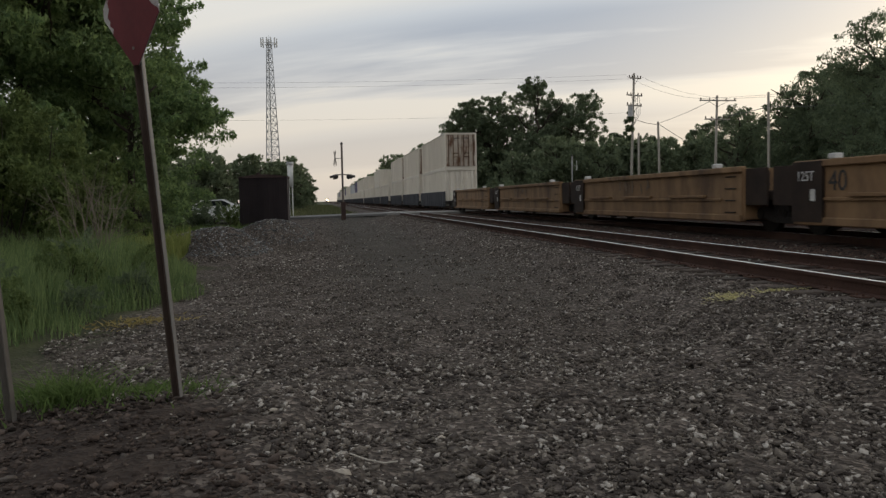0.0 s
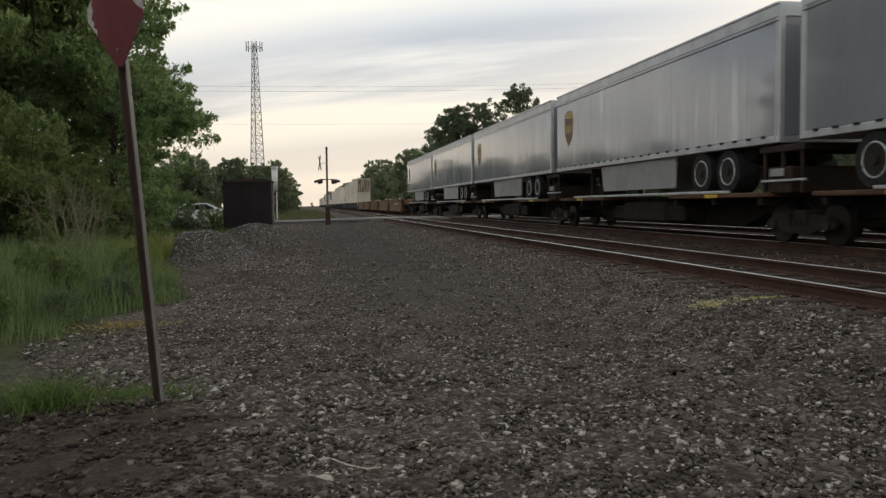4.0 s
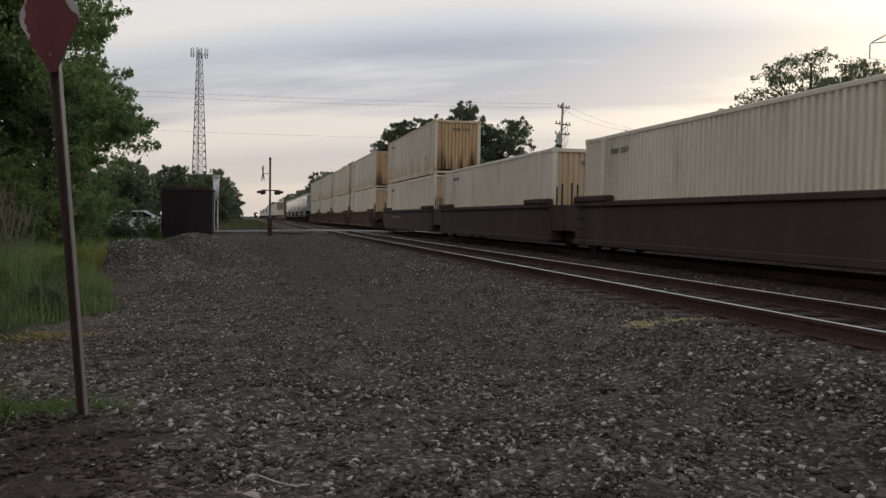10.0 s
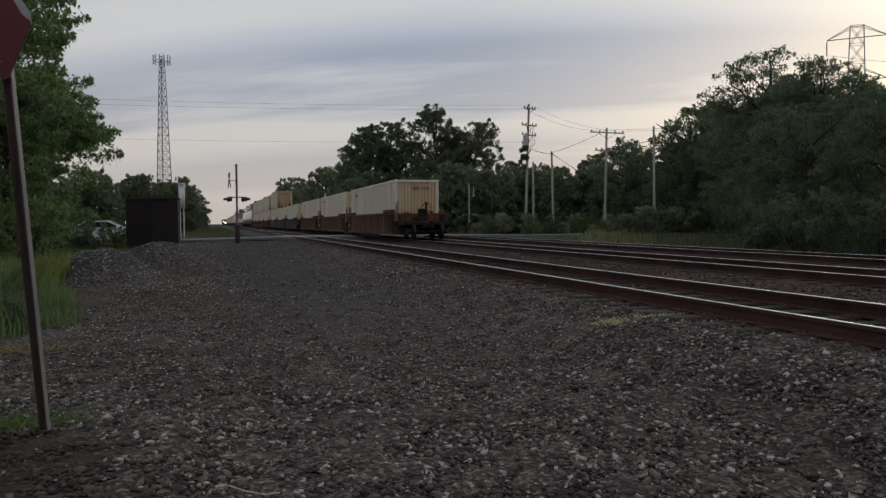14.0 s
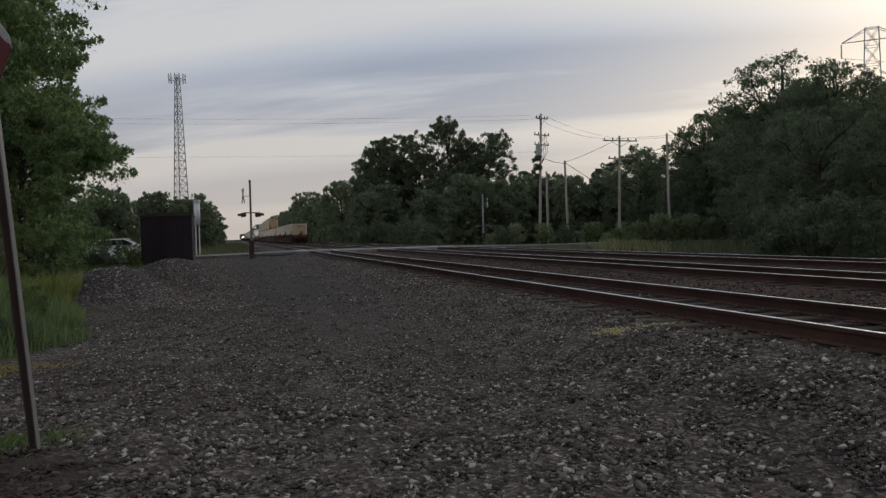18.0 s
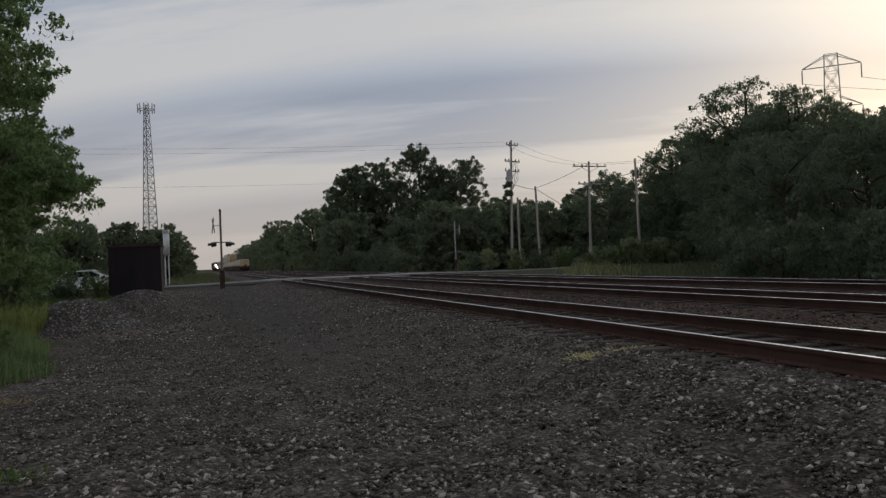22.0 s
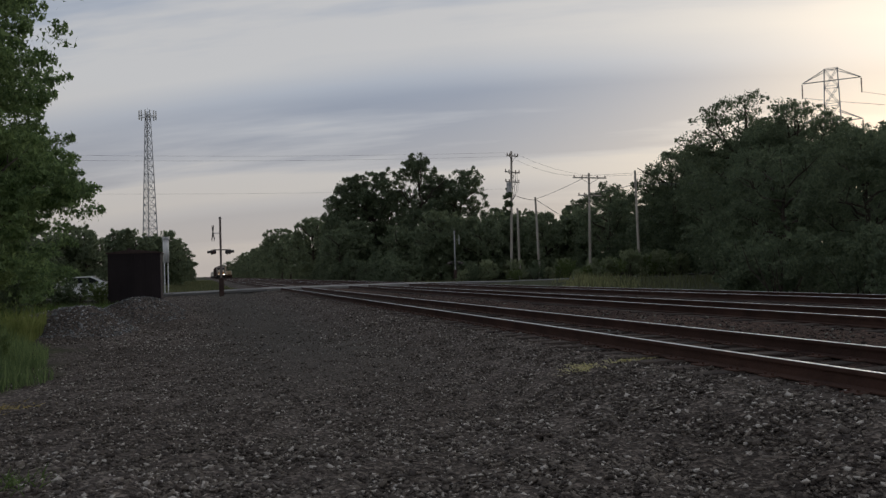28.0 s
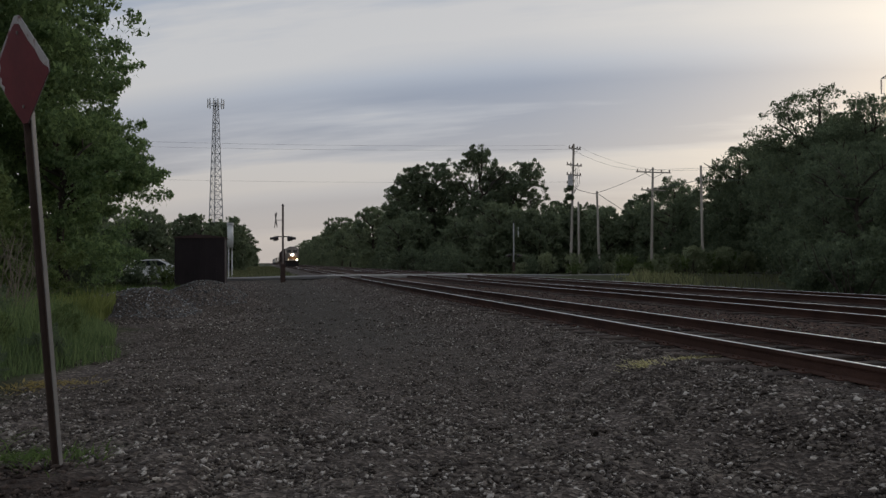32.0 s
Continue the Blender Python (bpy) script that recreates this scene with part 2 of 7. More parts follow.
        bx = N("ShaderNodeMath"); bx.operation = "SUBTRACT"; bx.inputs[1].default_value = 0.86; L(ax.outputs[0], bx.inputs[0])
        bb = N("ShaderNodeMath"); bb.operation = "ABSOLUTE"; L(bx.outputs[0], bb.inputs[0])
        br = N("ShaderNodeMapRange"); br.inputs["From Min"].default_value = 0.05; br.inputs["From Max"].default_value = 0.34
        br.inputs["To Min"].default_value = 0.06; br.inputs["To Max"].default_value = -0.03
        L(bb.outputs[0], br.inputs["Value"])
        be = N("ShaderNodeMath"); be.operation = "MULTIPLY_ADD"; L(em.outputs[0], be.inputs[0]); L(br.outputs[0], be.inputs[1]); L(ad2.outputs[0], be.inputs[2])
        L(be.outputs[0], m2.inputs["Value"])
        f5 = N("ShaderNodeMapRange"); f5.inputs["From Min"].default_value = wash_at; f5.inputs["From Max"].default_value = wash_at + 0.3; f5.inputs["To Max"].default_value = 0.75
        L(a5.outputs[0], f5.inputs["Value"])
        m5 = N("ShaderNodeMixRGB"); m5.inputs[2].default_value = (*wash, 1)
        L(f5.outputs[0], m5.inputs[0]); L(src, m5.inputs[1])
        src = m5.outputs[0]
    L(m2.outputs[0], mx.inputs[0]); L(src, mx.inputs[1]); L(mx.outputs[0], bsdf.inputs["Base Color"])
    return m


def trailer_mat():
    """Glossy blue-grey sheet: dull road film washed off in upright runs, faint waves between the rivet lines."""
    m = mat("silver_grey_trailer_sheet", (0.265, 0.285, 0.315), (0.335, 0.352, 0.380), metal=0.30, scale=0.5, fine=12, bump=0.0, stretch=(1, 1, 0.3), spec=0.5)
    nt = m.node_tree
    N, L = nt.nodes.new, nt.links.new
    bsdf = nt.nodes["Principled BSDF"]
    co, info = N("ShaderNodeTexCoord"), N("ShaderNodeObjectInfo")
    cmb = N("ShaderNodeCombineXYZ"); L(info.outputs["Random"], cmb.inputs[1])
    off = N("ShaderNodeVectorMath"); off.operation = "MULTIPLY_ADD"; off.inputs[1].default_value = (0, 61, 0)
    L(cmb.outputs[0], off.inputs[0]); L(co.outputs["Object"], off.inputs[2])

    def noise_of(stretch, scale, detail):
        mp = N("ShaderNodeMapping"); mp.inputs["Scale"].default_value = stretch
        L(off.outputs[0], mp.inputs["Vector"])
        n = N("ShaderNodeTexNoise"); n.inputs["Scale"].default_value = scale; n.inputs["Detail"].default_value = detail
        L(mp.outputs[0], n.inputs["Vector"])
        return n.outputs["Fac"]

    def band(src, lo, hi, a, b):
        r = N("ShaderNodeMapRange"); r.inputs["From Min"].default_value = lo; r.inputs["From Max"].default_value = hi
        r.inputs["To Min"].default_value = a; r.inputs["To Max"].default_value = b
        L(src, r.inputs["Value"])
        return r.outputs[0]

    runs = band(noise_of((1, 2.6, 0.16), 1.0, 4), 0.52, 0.66, 0, 1)
    where = band(noise_of((1, 0.35, 0.35), 1.0, 2), 0.47, 0.62, 0, 1)
    wash = N("ShaderNodeMath"); wash.operation = "MULTIPLY"; L(runs, wash.inputs[0]); L(where, wash.inputs[1])
    amount = N("ShaderNodeMath"); amount.operation = "MULTIPLY"; amount.inputs[1].default_value = 0.55; L(wash.outputs[0], amount.inputs[0])
    mx = N("ShaderNodeMixRGB"); mx.inputs[2].default_value = (0.47, 0.50, 0.51, 1)
    L(amount.outputs[0], mx.inputs[0]); L(bsdf.inputs["Base Color"].links[0].from_socket, mx.inputs[1])
    L(mx.outputs[0], bsdf.inputs["Base Color"])
    L(band(noise_of((1, 3.4, 0.5), 1.0, 3), 0.35, 0.7, 0.06, 0.15), bsdf.inputs["Roughness"])
    bp = N("ShaderNodeBump"); bp.inputs["Strength"].default_value = 0.22; bp.inputs["Distance"].default_value = 0.02
    L(noise_of((1, 1.5, 0.5), 1.0, 1), bp.inputs["Height"]); L(bp.outputs[0], bsdf.inputs["Normal"])
    return m


def ground_mat():
    """Gravel yard, weedy soil on its left and beyond the third track, told apart by where the ground lies."""
    m = bpy.data.materials.new("ground_gravel_and_soil")
    m.use_nodes = True
    nt = m.node_tree
    N, L = nt.nodes.new, nt.links.new
    bsdf = nt.nodes["Principled BSDF"]
    geo = N("ShaderNodeNewGeometry")
    sep = N("ShaderNodeSeparateXYZ"); L(geo.outputs["Position"], sep.inputs[0])

    def noise_of(scale, detail=5.0, rough=0.6):
        n = N("ShaderNodeTexNoise"); n.inputs["Scale"].default_value = scale; n.inputs["Detail"].default_value = detail; n.inputs["Roughness"].default_value = rough
        L(geo.outputs["Position"], n.inputs["Vector"])
        return n.outputs["Fac"]

    vor = N("ShaderNodeTexVoronoi"); vor.inputs["Scale"].default_value = 30.0
    L(geo.outputs["Position"], vor.inputs["Vector"])
    r1 = N("ShaderNodeValToRGB")
    r1.color_ramp.elements[0].color, r1.color_ramp.elements[1].color = (0.044, 0.037, 0.032, 1), (0.24, 0.212, 0.185, 1)
    e = r1.color_ramp.elements.new(0.62); e.color = (0.090, 0.076, 0.066, 1)
    hs = N("ShaderNodeSeparateColor"); L(vor.outputs["Color"], hs.inputs[0])
    L(hs.outputs[0], r1.inputs[0])
    big = N("ShaderNodeMixRGB"); big.blend_type = "MULTIPLY"; big.inputs[0].default_value = 0.8
    r2 = N("ShaderNodeValToRGB")
    r2.color_ramp.elements[0].position, r2.color_ramp.elements[0].color = 0.38, (0.62, 0.56, 0.52, 1)
    r2.color_ramp.elements[1].position, r2.color_ramp.elements[1].color = 0.66, (1.05, 1.0, 0.98, 1)
    L(noise_of(0.35), r2.inputs[0])
    L(r1.outputs[0], big.inputs[1]); L(r2.outputs[0], big.inputs[2])
    # the driven lane: finer, darker, packed stone
    lx = N("ShaderNodeMath"); lx.operation = "MULTIPLY_ADD"; lx.inputs[1].default_value = 1.6
    L(noise_of(0.45), lx.inputs[0]); L(sep.outputs["X"], lx.inputs[2])
    lsh = N("ShaderNodeMath"); lsh.operation = "SUBTRACT"; lsh.inputs[1].default_value = 2.4; L(lx.outputs[0], lsh.inputs[0])
    lab = N("ShaderNodeMath"); lab.operation = "ABSOLUTE"; L(lsh.outputs[0], lab.inputs[0])
    lm = N("ShaderNodeMapRange"); lm.inputs["From Min"].default_value = 1.0; lm.inputs["From Max"].default_value = 2.1; lm.inputs["To Min"].default_value = 0.75; lm.inputs["To Max"].default_value = 0
    L(lab.outputs[0], lm.inputs["Value"])
    ly = N("ShaderNodeMapRange"); ly.inputs["From Min"].default_value = 8.0; ly.inputs["From Max"].default_value = 15.0
    L(sep.outputs["Y"], ly.inputs["Value"])
    lmy = N("ShaderNodeMath"); lmy.operation = "MULTIPLY"; L(lm.outputs[0], lmy.inputs[0]); L(ly.outputs[0], lmy.inputs[1])
    lane = N("ShaderNodeMixRGB"); lane.inputs[2].default_value = (0.062, 0.057, 0.048, 1)
    L(lmy.outputs[0], lane.inputs[0]); L(big.outputs[0], lane.inputs[1])
    big = lane
    # soil and grass left of the yard and beyond the tracks
    soil = N("ShaderNodeValToRGB")
    soil.color_ramp.elements[0].position, soil.color_ramp.elements[0].color = 0.35, (0.036, 0.037, 0.020, 1)
    soil.color_ramp.elements[1].position, soil.color_ramp.elements[1].color = 0.7, (0.066, 0.074, 0.030, 1)
    L(noise_of(1.6), soil.inputs[0])
    wob = N("ShaderNodeMath"); wob.operation = "MULTIPLY_ADD"; wob.inputs[1].default_value = 2.2
    L(noise_of(0.5), wob.inputs[0]); L(sep.outputs["X"], wob.inputs[2])
    left = N("ShaderNodeMapRange"); left.inputs["From Min"].default_value = -1.75; left.inputs["From Max"].default_value = -1.25
    left.inputs["To Min"].default_value = 1; left.inputs["To Max"].default_value = 0
    h0 = N("ShaderNodeMapRange"); h0.inputs["From Min"].default_value = 17.5; h0.inputs["From Max"].default_value = 20.0; h0.inputs["To Max"].default_value = 2.6
    h1 = N("ShaderNodeMapRange"); h1.inputs["From Min"].default_value = 25.0; h1.inputs["From Max"].default_value = 29.5; h1.inputs["To Max"].default_value = -2.0
    L(sep.outputs["Y"], h0.inputs["Value"]); L(sep.outputs["Y"], h1.inputs["Value"])
    hs0 = N("ShaderNodeMath"); L(wob.outputs[0], hs0.inputs[0]); L(h0.outputs[0], hs0.inputs[1])
    hs1 = N("ShaderNodeMath"); L(hs0.outputs[0], hs1.inputs[0]); L(h1.outputs[0], hs1.inputs[1])
    L(hs1.outputs[0], left.inputs["Value"])
    right = N("ShaderNodeMapRange"); right.inputs["From Min"].default_value = 19.0; right.inputs["From Max"].default_value = 19.8
    L(wob.outputs[0], right.inputs["Value"])
    mxm = N("ShaderNodeMath"); mxm.operation = "MAXIMUM"; L(left.outputs[0], mxm.inputs[0]); L(right.outputs[0], mxm.inputs[1])
    # beyond the road the gravel gives way to grass up to the ballast
    gx = N("ShaderNodeMapRange"); gx.inputs["From Min"].default_value = 3.0; gx.inputs["From Max"].default_value = 4.0
    gx.inputs["To Min"].default_value = 1; gx.inputs["To Max"].default_value = 0
    L(wob.outputs[0], gx.inputs["Value"])
    gy = N("ShaderNodeMapRange"); gy.inputs["From Min"].default_value = 61.0; gy.inputs["From Max"].default_value = 63.0
    L(sep.outputs["Y"], gy.inputs["Value"])
    far = N("ShaderNodeMath"); far.operation = "MULTIPLY"; L(gx.outputs[0], far.inputs[0]); L(gy.outputs[0], far.inputs[1])
    mx2 = N("ShaderNodeMath"); mx2.operation = "MAXIMUM"; L(mxm.outputs[0], mx2.inputs[0]); L(far.outputs[0], mx2.inputs[1])
    mix = N("ShaderNodeMixRGB"); L(mx2.outputs[0], mix.inputs[0]); L(big.outputs[0], mix.inputs[1]); L(soil.outputs[0], mix.inputs[2])
    # bare dark earth on the bank round the posts
    bx = N("ShaderNodeMapRange"); bx.inputs["From Min"].default_value = -0.15; bx.inputs["From Max"].default_value = 0.45; bx.inputs["To Min"].default_value = 1; bx.inputs["To Max"].default_value = 0
    L(wob.outputs[0], bx.inputs["Value"])
    by = N("ShaderNodeMapRange"); by.inputs["From Min"].default_value = 5.0; by.inputs["From Max"].default_value = 5.7; by.inputs["To Min"].default_value = 1; by.inputs["To Max"].default_value = 0
    L(sep.outputs["Y"], by.inputs["Value"])
    bm_ = N("ShaderNodeMath"); bm_.operation = "MULTIPLY"; L(bx.outputs[0], bm_.inputs[0]); L(by.outputs[0], bm_.inputs[1])
    earth = N("ShaderNodeValToRGB")
    earth.color_ramp.elements[0].position, earth.color_ramp.elements[0].color = 0.35, (0.030, 0.022, 0.018, 1)
    earth.color_ramp.elements[1].position, earth.color_ramp.elements[1].color = 0.7, (0.068, 0.051, 0.041, 1)
    L(noise_of(7.0), earth.inputs[0])
    # rust dust on the ballast under the tracks
    tx0 = N("ShaderNodeMapRange"); tx0.inputs["From Min"].default_value = 5.6; tx0.inputs["From Max"].default_value = 6.4
    L(wob.outputs[0], tx0.inputs["Value"])
    tx1 = N("ShaderNodeMapRange"); tx1.inputs["From Min"].default_value = 18.0; tx1.inputs["From Max"].default_value = 18.8; tx1.inputs["To Min"].default_value = 1; tx1.inputs["To Max"].default_value = 0
    L(wob.outputs[0], tx1.inputs["Value"])
    txm = N("ShaderNodeMath"); txm.operation = "MULTIPLY"; L(tx0.outputs[0], txm.inputs[0]); L(tx1.outputs[0], txm.inputs[1])
    rusty = N("ShaderNodeMixRGB"); rusty.blend_type = "MULTIPLY"; rusty.inputs[2].default_value = (0.62, 0.44, 0.37, 1)
    L(txm.outputs[0], rusty.inputs[0]); L(mix.outputs[0], rusty.inputs[1])
    mix = rusty
    mixe = N("ShaderNodeMixRGB"); L(bm_.outputs[0], mixe.inputs[0]); L(mix.outputs[0], mixe.inputs[1]); L(earth.outputs[0], mixe.inputs[2])
    L(mixe.outputs[0], bsdf.inputs["Base Color"])
    bsdf.inputs["Roughness"].default_value = 0.95
    bsdf.inputs["Specular IOR Level"].default_value = 0.2
    bp = N("ShaderNodeBump"); bp.inputs["Strength"].default_value = 0.9; bp.inputs["Distance"].default_value = 0.03
    L(vor.outputs["Distance"], bp.inputs["Height"]); L(bp.outputs[0], bsdf.inputs["Normal"])
    return m


M = {}
M["ground"] = ground_mat()
M["stone"] = mat("ballast_stone", (0.049, 0.039, 0.033), (0.163, 0.138, 0.113), rough=0.85, scale=14, fine=60, bump=0.5, island=0.34, c=(0.42, 0.385, 0.34), tint=(0.085, 0.064, 0.053), tint_scale=0.5, tint_lo=0.58, tint_hi=0.9, mid=0.92, high=1.02)
M["clod"] = mat("dark_earth_crumb", (0.036, 0.026, 0.021), (0.098, 0.073, 0.059), rough=0.95, scale=14, fine=60, bump=0.5, island=0.3)
M["heap_stone"] = mat("blue_grey_crushed_stone", (0.072, 0.073, 0.072), (0.205, 0.208, 0.205), rough=0.9, scale=14, fine=60, bump=0.5, island=0.34, c=(0.42, 0.42, 0.42))
M["rust_stone"] = mat("rust_dusted_ballast", (0.028, 0.020, 0.017), (0.074, 0.054, 0.045), rough=0.95, scale=14, fine=60, bump=0.5, island=0.3, c=(0.22, 0.23, 0.20))
M["rail"] = mat("rusty_rail_steel", (0.036, 0.019, 0.014), (0.080, 0.042, 0.030), rough=0.95, scale=2, fine=40, bump=0.3)
M["railhead"] = mat("polished_rail_head", (0.72, 0.72, 0.72), (0.86, 0.86, 0.85), rough=0.42, metal=1.0, scale=3, fine=90, bump=0.02, stretch=(1, 0.05, 1))
M["tie"] = mat("weathered_tie_wood", (0.026, 0.019, 0.015), (0.068, 0.052, 0.042), rough=0.95, scale=2.5, fine=30, bump=0.6, stretch=(0.2, 2, 2), obj_var=0.2)
M["road"] = mat("worn_asphalt", (0.10, 0.098, 0.095), (0.20, 0.195, 0.185), rough=0.9, scale=0.6, fine=50, bump=0.3)
M["concrete"] = mat("crossing_concrete", (0.17, 0.16, 0.15), (0.30, 0.29, 0.27), rough=0.9, scale=0.9, fine=30, bump=0.3)
M["white_container"] = container_mat("off_white_container_paint", (0.64, 0.575, 0.46), (0.77, 0.70, 0.575), (0.24, 0.13, 0.06), 7.3, 0.80, (0.56, 0.385, 0.19), 0.46)
M["rusty_container"] = container_mat("rust_stained_container_paint", (0.57, 0.512, 0.41), (0.70, 0.635, 0.52), (0.085, 0.042, 0.027), 7.3, 0.72, (0.52, 0.315, 0.125), 0.20)
M["pale_container"] = container_mat("chalky_white_container_paint", (0.60, 0.545, 0.46), (0.72, 0.665, 0.57), (0.20, 0.10, 0.06), 7.3, 0.80)
M["grey_container"] = container_mat("pale_grey_container_paint", (0.42, 0.43, 0.44), (0.55, 0.56, 0.57), (0.16, 0.08, 0.04), 7.3, 0.72)
M["blue_container"] = container_mat("dull_violet_blue_container_paint", (0.085, 0.080, 0.145), (0.125, 0.118, 0.195), (0.10, 0.06, 0.05), 7.3, 0.72)
M["rusty_door"] = mat("rust_streaked_door_paint", (0.40, 0.33, 0.26), (0.56, 0.50, 0.42), rough=0.7, scale=2.2, fine=30, bump=0.1, stretch=(1, 1, 0.35), tint=(0.15, 0.075, 0.045), tint_scale=1.5, tint_lo=0.46, tint_hi=0.62)
M["gap"] = mat("dark_gap", (0.012, 0.011, 0.01), (0.03, 0.027, 0.024), rough=0.95)
M["code"] = mat("black_stencil_paint", (0.03, 0.03, 0.03), (0.07, 0.065, 0.06), rough=0.8)
M["worn_code"] = mat("worn_dark_stencil_paint", (0.10, 0.09, 0.08), (0.24, 0.22, 0.19), rough=0.8, scale=6)
M["white_code"] = mat("white_stencil_paint", (0.45, 0.44, 0.42), (0.65, 0.64, 0.62), rough=0.8)
M["faint_code"] = mat("faded_stencil_paint", (0.16, 0.14, 0.125), (0.26, 0.24, 0.22), rough=0.85)
M["trailer"] = trailer_mat()
M["trailer_rail"] = mat("aluminium_trailer_rail", (0.42, 0.43, 0.44), (0.58, 0.59, 0.60), rough=0.45, metal=0.5, scale=2, fine=30, bump=0.05)
M["skirt"] = mat("pale_skirt_panel", (0.24, 0.24, 0.235), (0.34, 0.34, 0.33), rough=0.6, scale=1, fine=20, bump=0.05, tint=(0.2, 0.19, 0.18))
M["gold"] = mat("gold_emblem_film", (0.36, 0.25, 0.085), (0.48, 0.35, 0.14), rough=0.5, scale=2, fine=20, bump=0)
M["brown"] = mat("dark_brown_emblem_film", (0.09, 0.055, 0.03), (0.14, 0.09, 0.05), rough=0.5, scale=2, fine=20, bump=0)
M["yellow_well"] = mat("dirty_yellow_wellcar_paint", (0.175, 0.102, 0.052), (0.27, 0.170, 0.090), rough=0.75, scale=0.7, fine=18, bump=0.15, stretch=(1, 1, 0.4), obj_var=0.1, tint=(0.10, 0.062, 0.038), tint_scale=0.8, tint_lo=0.46, tint_hi=0.66)
M["ochre_well"] = mat("rusty_ochre_wellcar_paint", (0.102, 0.051, 0.027), (0.176, 0.094, 0.048), rough=0.8, scale=0.8, fine=18, bump=0.15, stretch=(0.820, 0.820, 0.328), obj_var=0.08, tint=(0.037, 0.023, 0.017), tint_scale=0.7, tint_lo=0.42, tint_hi=0.66)
M["brown_well"] = mat("dark_brown_wellcar_paint", (0.040, 0.024, 0.020), (0.070, 0.043, 0.034), rough=0.8, scale=0.8, fine=18, bump=0.12, stretch=(1, 1, 0.4), tint=(0.045, 0.03, 0.026), tint_scale=0.7, tint_lo=0.5, tint_hi=0.7)
M["dark_well"] = mat("sooty_blue_grey_wellcar_paint", (0.035, 0.038, 0.045), (0.07, 0.072, 0.08), rough=0.8, scale=0.8, fine=18, bump=0.12)
# Very dark brown for car ends, end platforms and end boxes.
M["near_black"] = mat("near_black_car_end_paint", (0.018, 0.0125, 0.010), (0.044, 0.028, 0.020), rough=0.9, scale=1.5, fine=20, bump=0.2)
# Running gear near black: shade under the cars is put into its colour.
M["under"] = mat("shade_black_running_gear", (0.009, 0.0075, 0.007), (0.022, 0.018, 0.015), rough=0.9, scale=2, fine=25, bump=0.3)
M["wheel"] = mat("worn_wheel_steel", (0.012, 0.010, 0.009), (0.030, 0.026, 0.023), rough=0.6, metal=0.3, scale=3, fine=30, bump=0.1)
M["tread"] = mat("bright_wheel_tread", (0.45, 0.45, 0.45), (0.6, 0.6, 0.6), rough=0.3, metal=1.0, bump=0.02)
# Tyre rubber lowered likewise, with the shade below the trailers in its colour.
M["tyre"] = mat("black_tyre_rubber", (0.010, 0.010, 0.010), (0.024, 0.024, 0.024), rough=0.9, scale=4, fine=40)
M["red_paint"] = mat("faded_red_sign_sheeting", (0.085, 0.010, 0.014), (0.13, 0.018, 0.022), rough=0.7, scale=4, fine=30, bump=0.05)
M["sign_white"] = mat("peeled_white_sign_border", (0.26, 0.25, 0.245), (0.40, 0.385, 0.37), rough=0.6, scale=6, fine=40, bump=0.1, tint=(0.12, 0.04, 0.04), tint_scale=9, tint_lo=0.54, tint_hi=0.62)
M["galv"] = mat("weathered_steel_post", (0.10, 0.088, 0.078), (0.20, 0.18, 0.16), rough=0.7, metal=0.3, scale=3, fine=40, bump=0.2, stretch=(1, 1, 0.3), tint=(0.085, 0.05, 0.035))
# Light on the post put into colour: shaded rusty web, pale lit flange.
M["post_shaded_rust"] = mat("shaded_rust_post_steel", (0.050, 0.034, 0.028), (0.105, 0.075, 0.060), rough=0.8, scale=3, fine=40, bump=0.2, stretch=(1, 1, 0.3))
M["lit_flange"] = mat("lit_post_flange", (0.20, 0.19, 0.18), (0.31, 0.295, 0.28), rough=0.6, metal=0.2, scale=3, fine=40, bump=0.1, stretch=(1, 1, 0.3), tint=(0.12, 0.09, 0.07), tint_scale=2.0)
M["white_paint"] = mat("chalky_white_paint", (0.58, 0.58, 0.57), (0.74, 0.74, 0.72), rough=0.6, scale=3, fine=30, bump=0.05)
M["shed"] = mat("dark_maroon_shed_steel", (0.020, 0.015, 0.017), (0.040, 0.030, 0.032), rough=0.85, scale=1.2, fine=20, bump=0.1, stretch=(1, 1, 0.4))
M["shed_roof"] = mat("rusted_shed_roof", (0.055, 0.036, 0.034), (0.10, 0.068, 0.062), rough=0.85, scale=1.5, fine=20, bump=0.2)
M["galv_lattice"] = mat("galvanised_lattice_steel", (0.24, 0.25, 0.26), (0.36, 0.37, 0.38), rough=0.6, metal=0.4, scale=0.5, fine=5, bump=0)
M["pole_wood"] = mat("grey_pole_wood", (0.28, 0.25, 0.21), (0.49, 0.45, 0.40), rough=0.9, scale=1.0, fine=12, bump=0.4, stretch=(4, 4, 0.3))
M["wire"] = mat("dark_cable", (0.09, 0.09, 0.09), (0.14, 0.14, 0.14), rough=0.7, bump=0)
M["insulator"] = mat("brown_glazed_insulator", (0.06, 0.04, 0.03), (0.12, 0.08, 0.06), rough=0.3, bump=0)
M["signal_black"] = mat("black_signal_enamel", (0.030, 0.028, 0.027), (0.06, 0.056, 0.053), rough=0.6, bump=0)
M["signal_rust"] = mat("weathered_signal_mast_paint", (0.13, 0.105, 0.095), (0.24, 0.20, 0.18), rough=0.7, metal=0.2, scale=3, fine=20, bump=0.1, tint=(0.10, 0.06, 0.045))
M["base_red"] = mat("reddish_brown_base_paint", (0.042, 0.026, 0.022), (0.075, 0.046, 0.038), rough=0.8, scale=3, fine=20, bump=0.1)
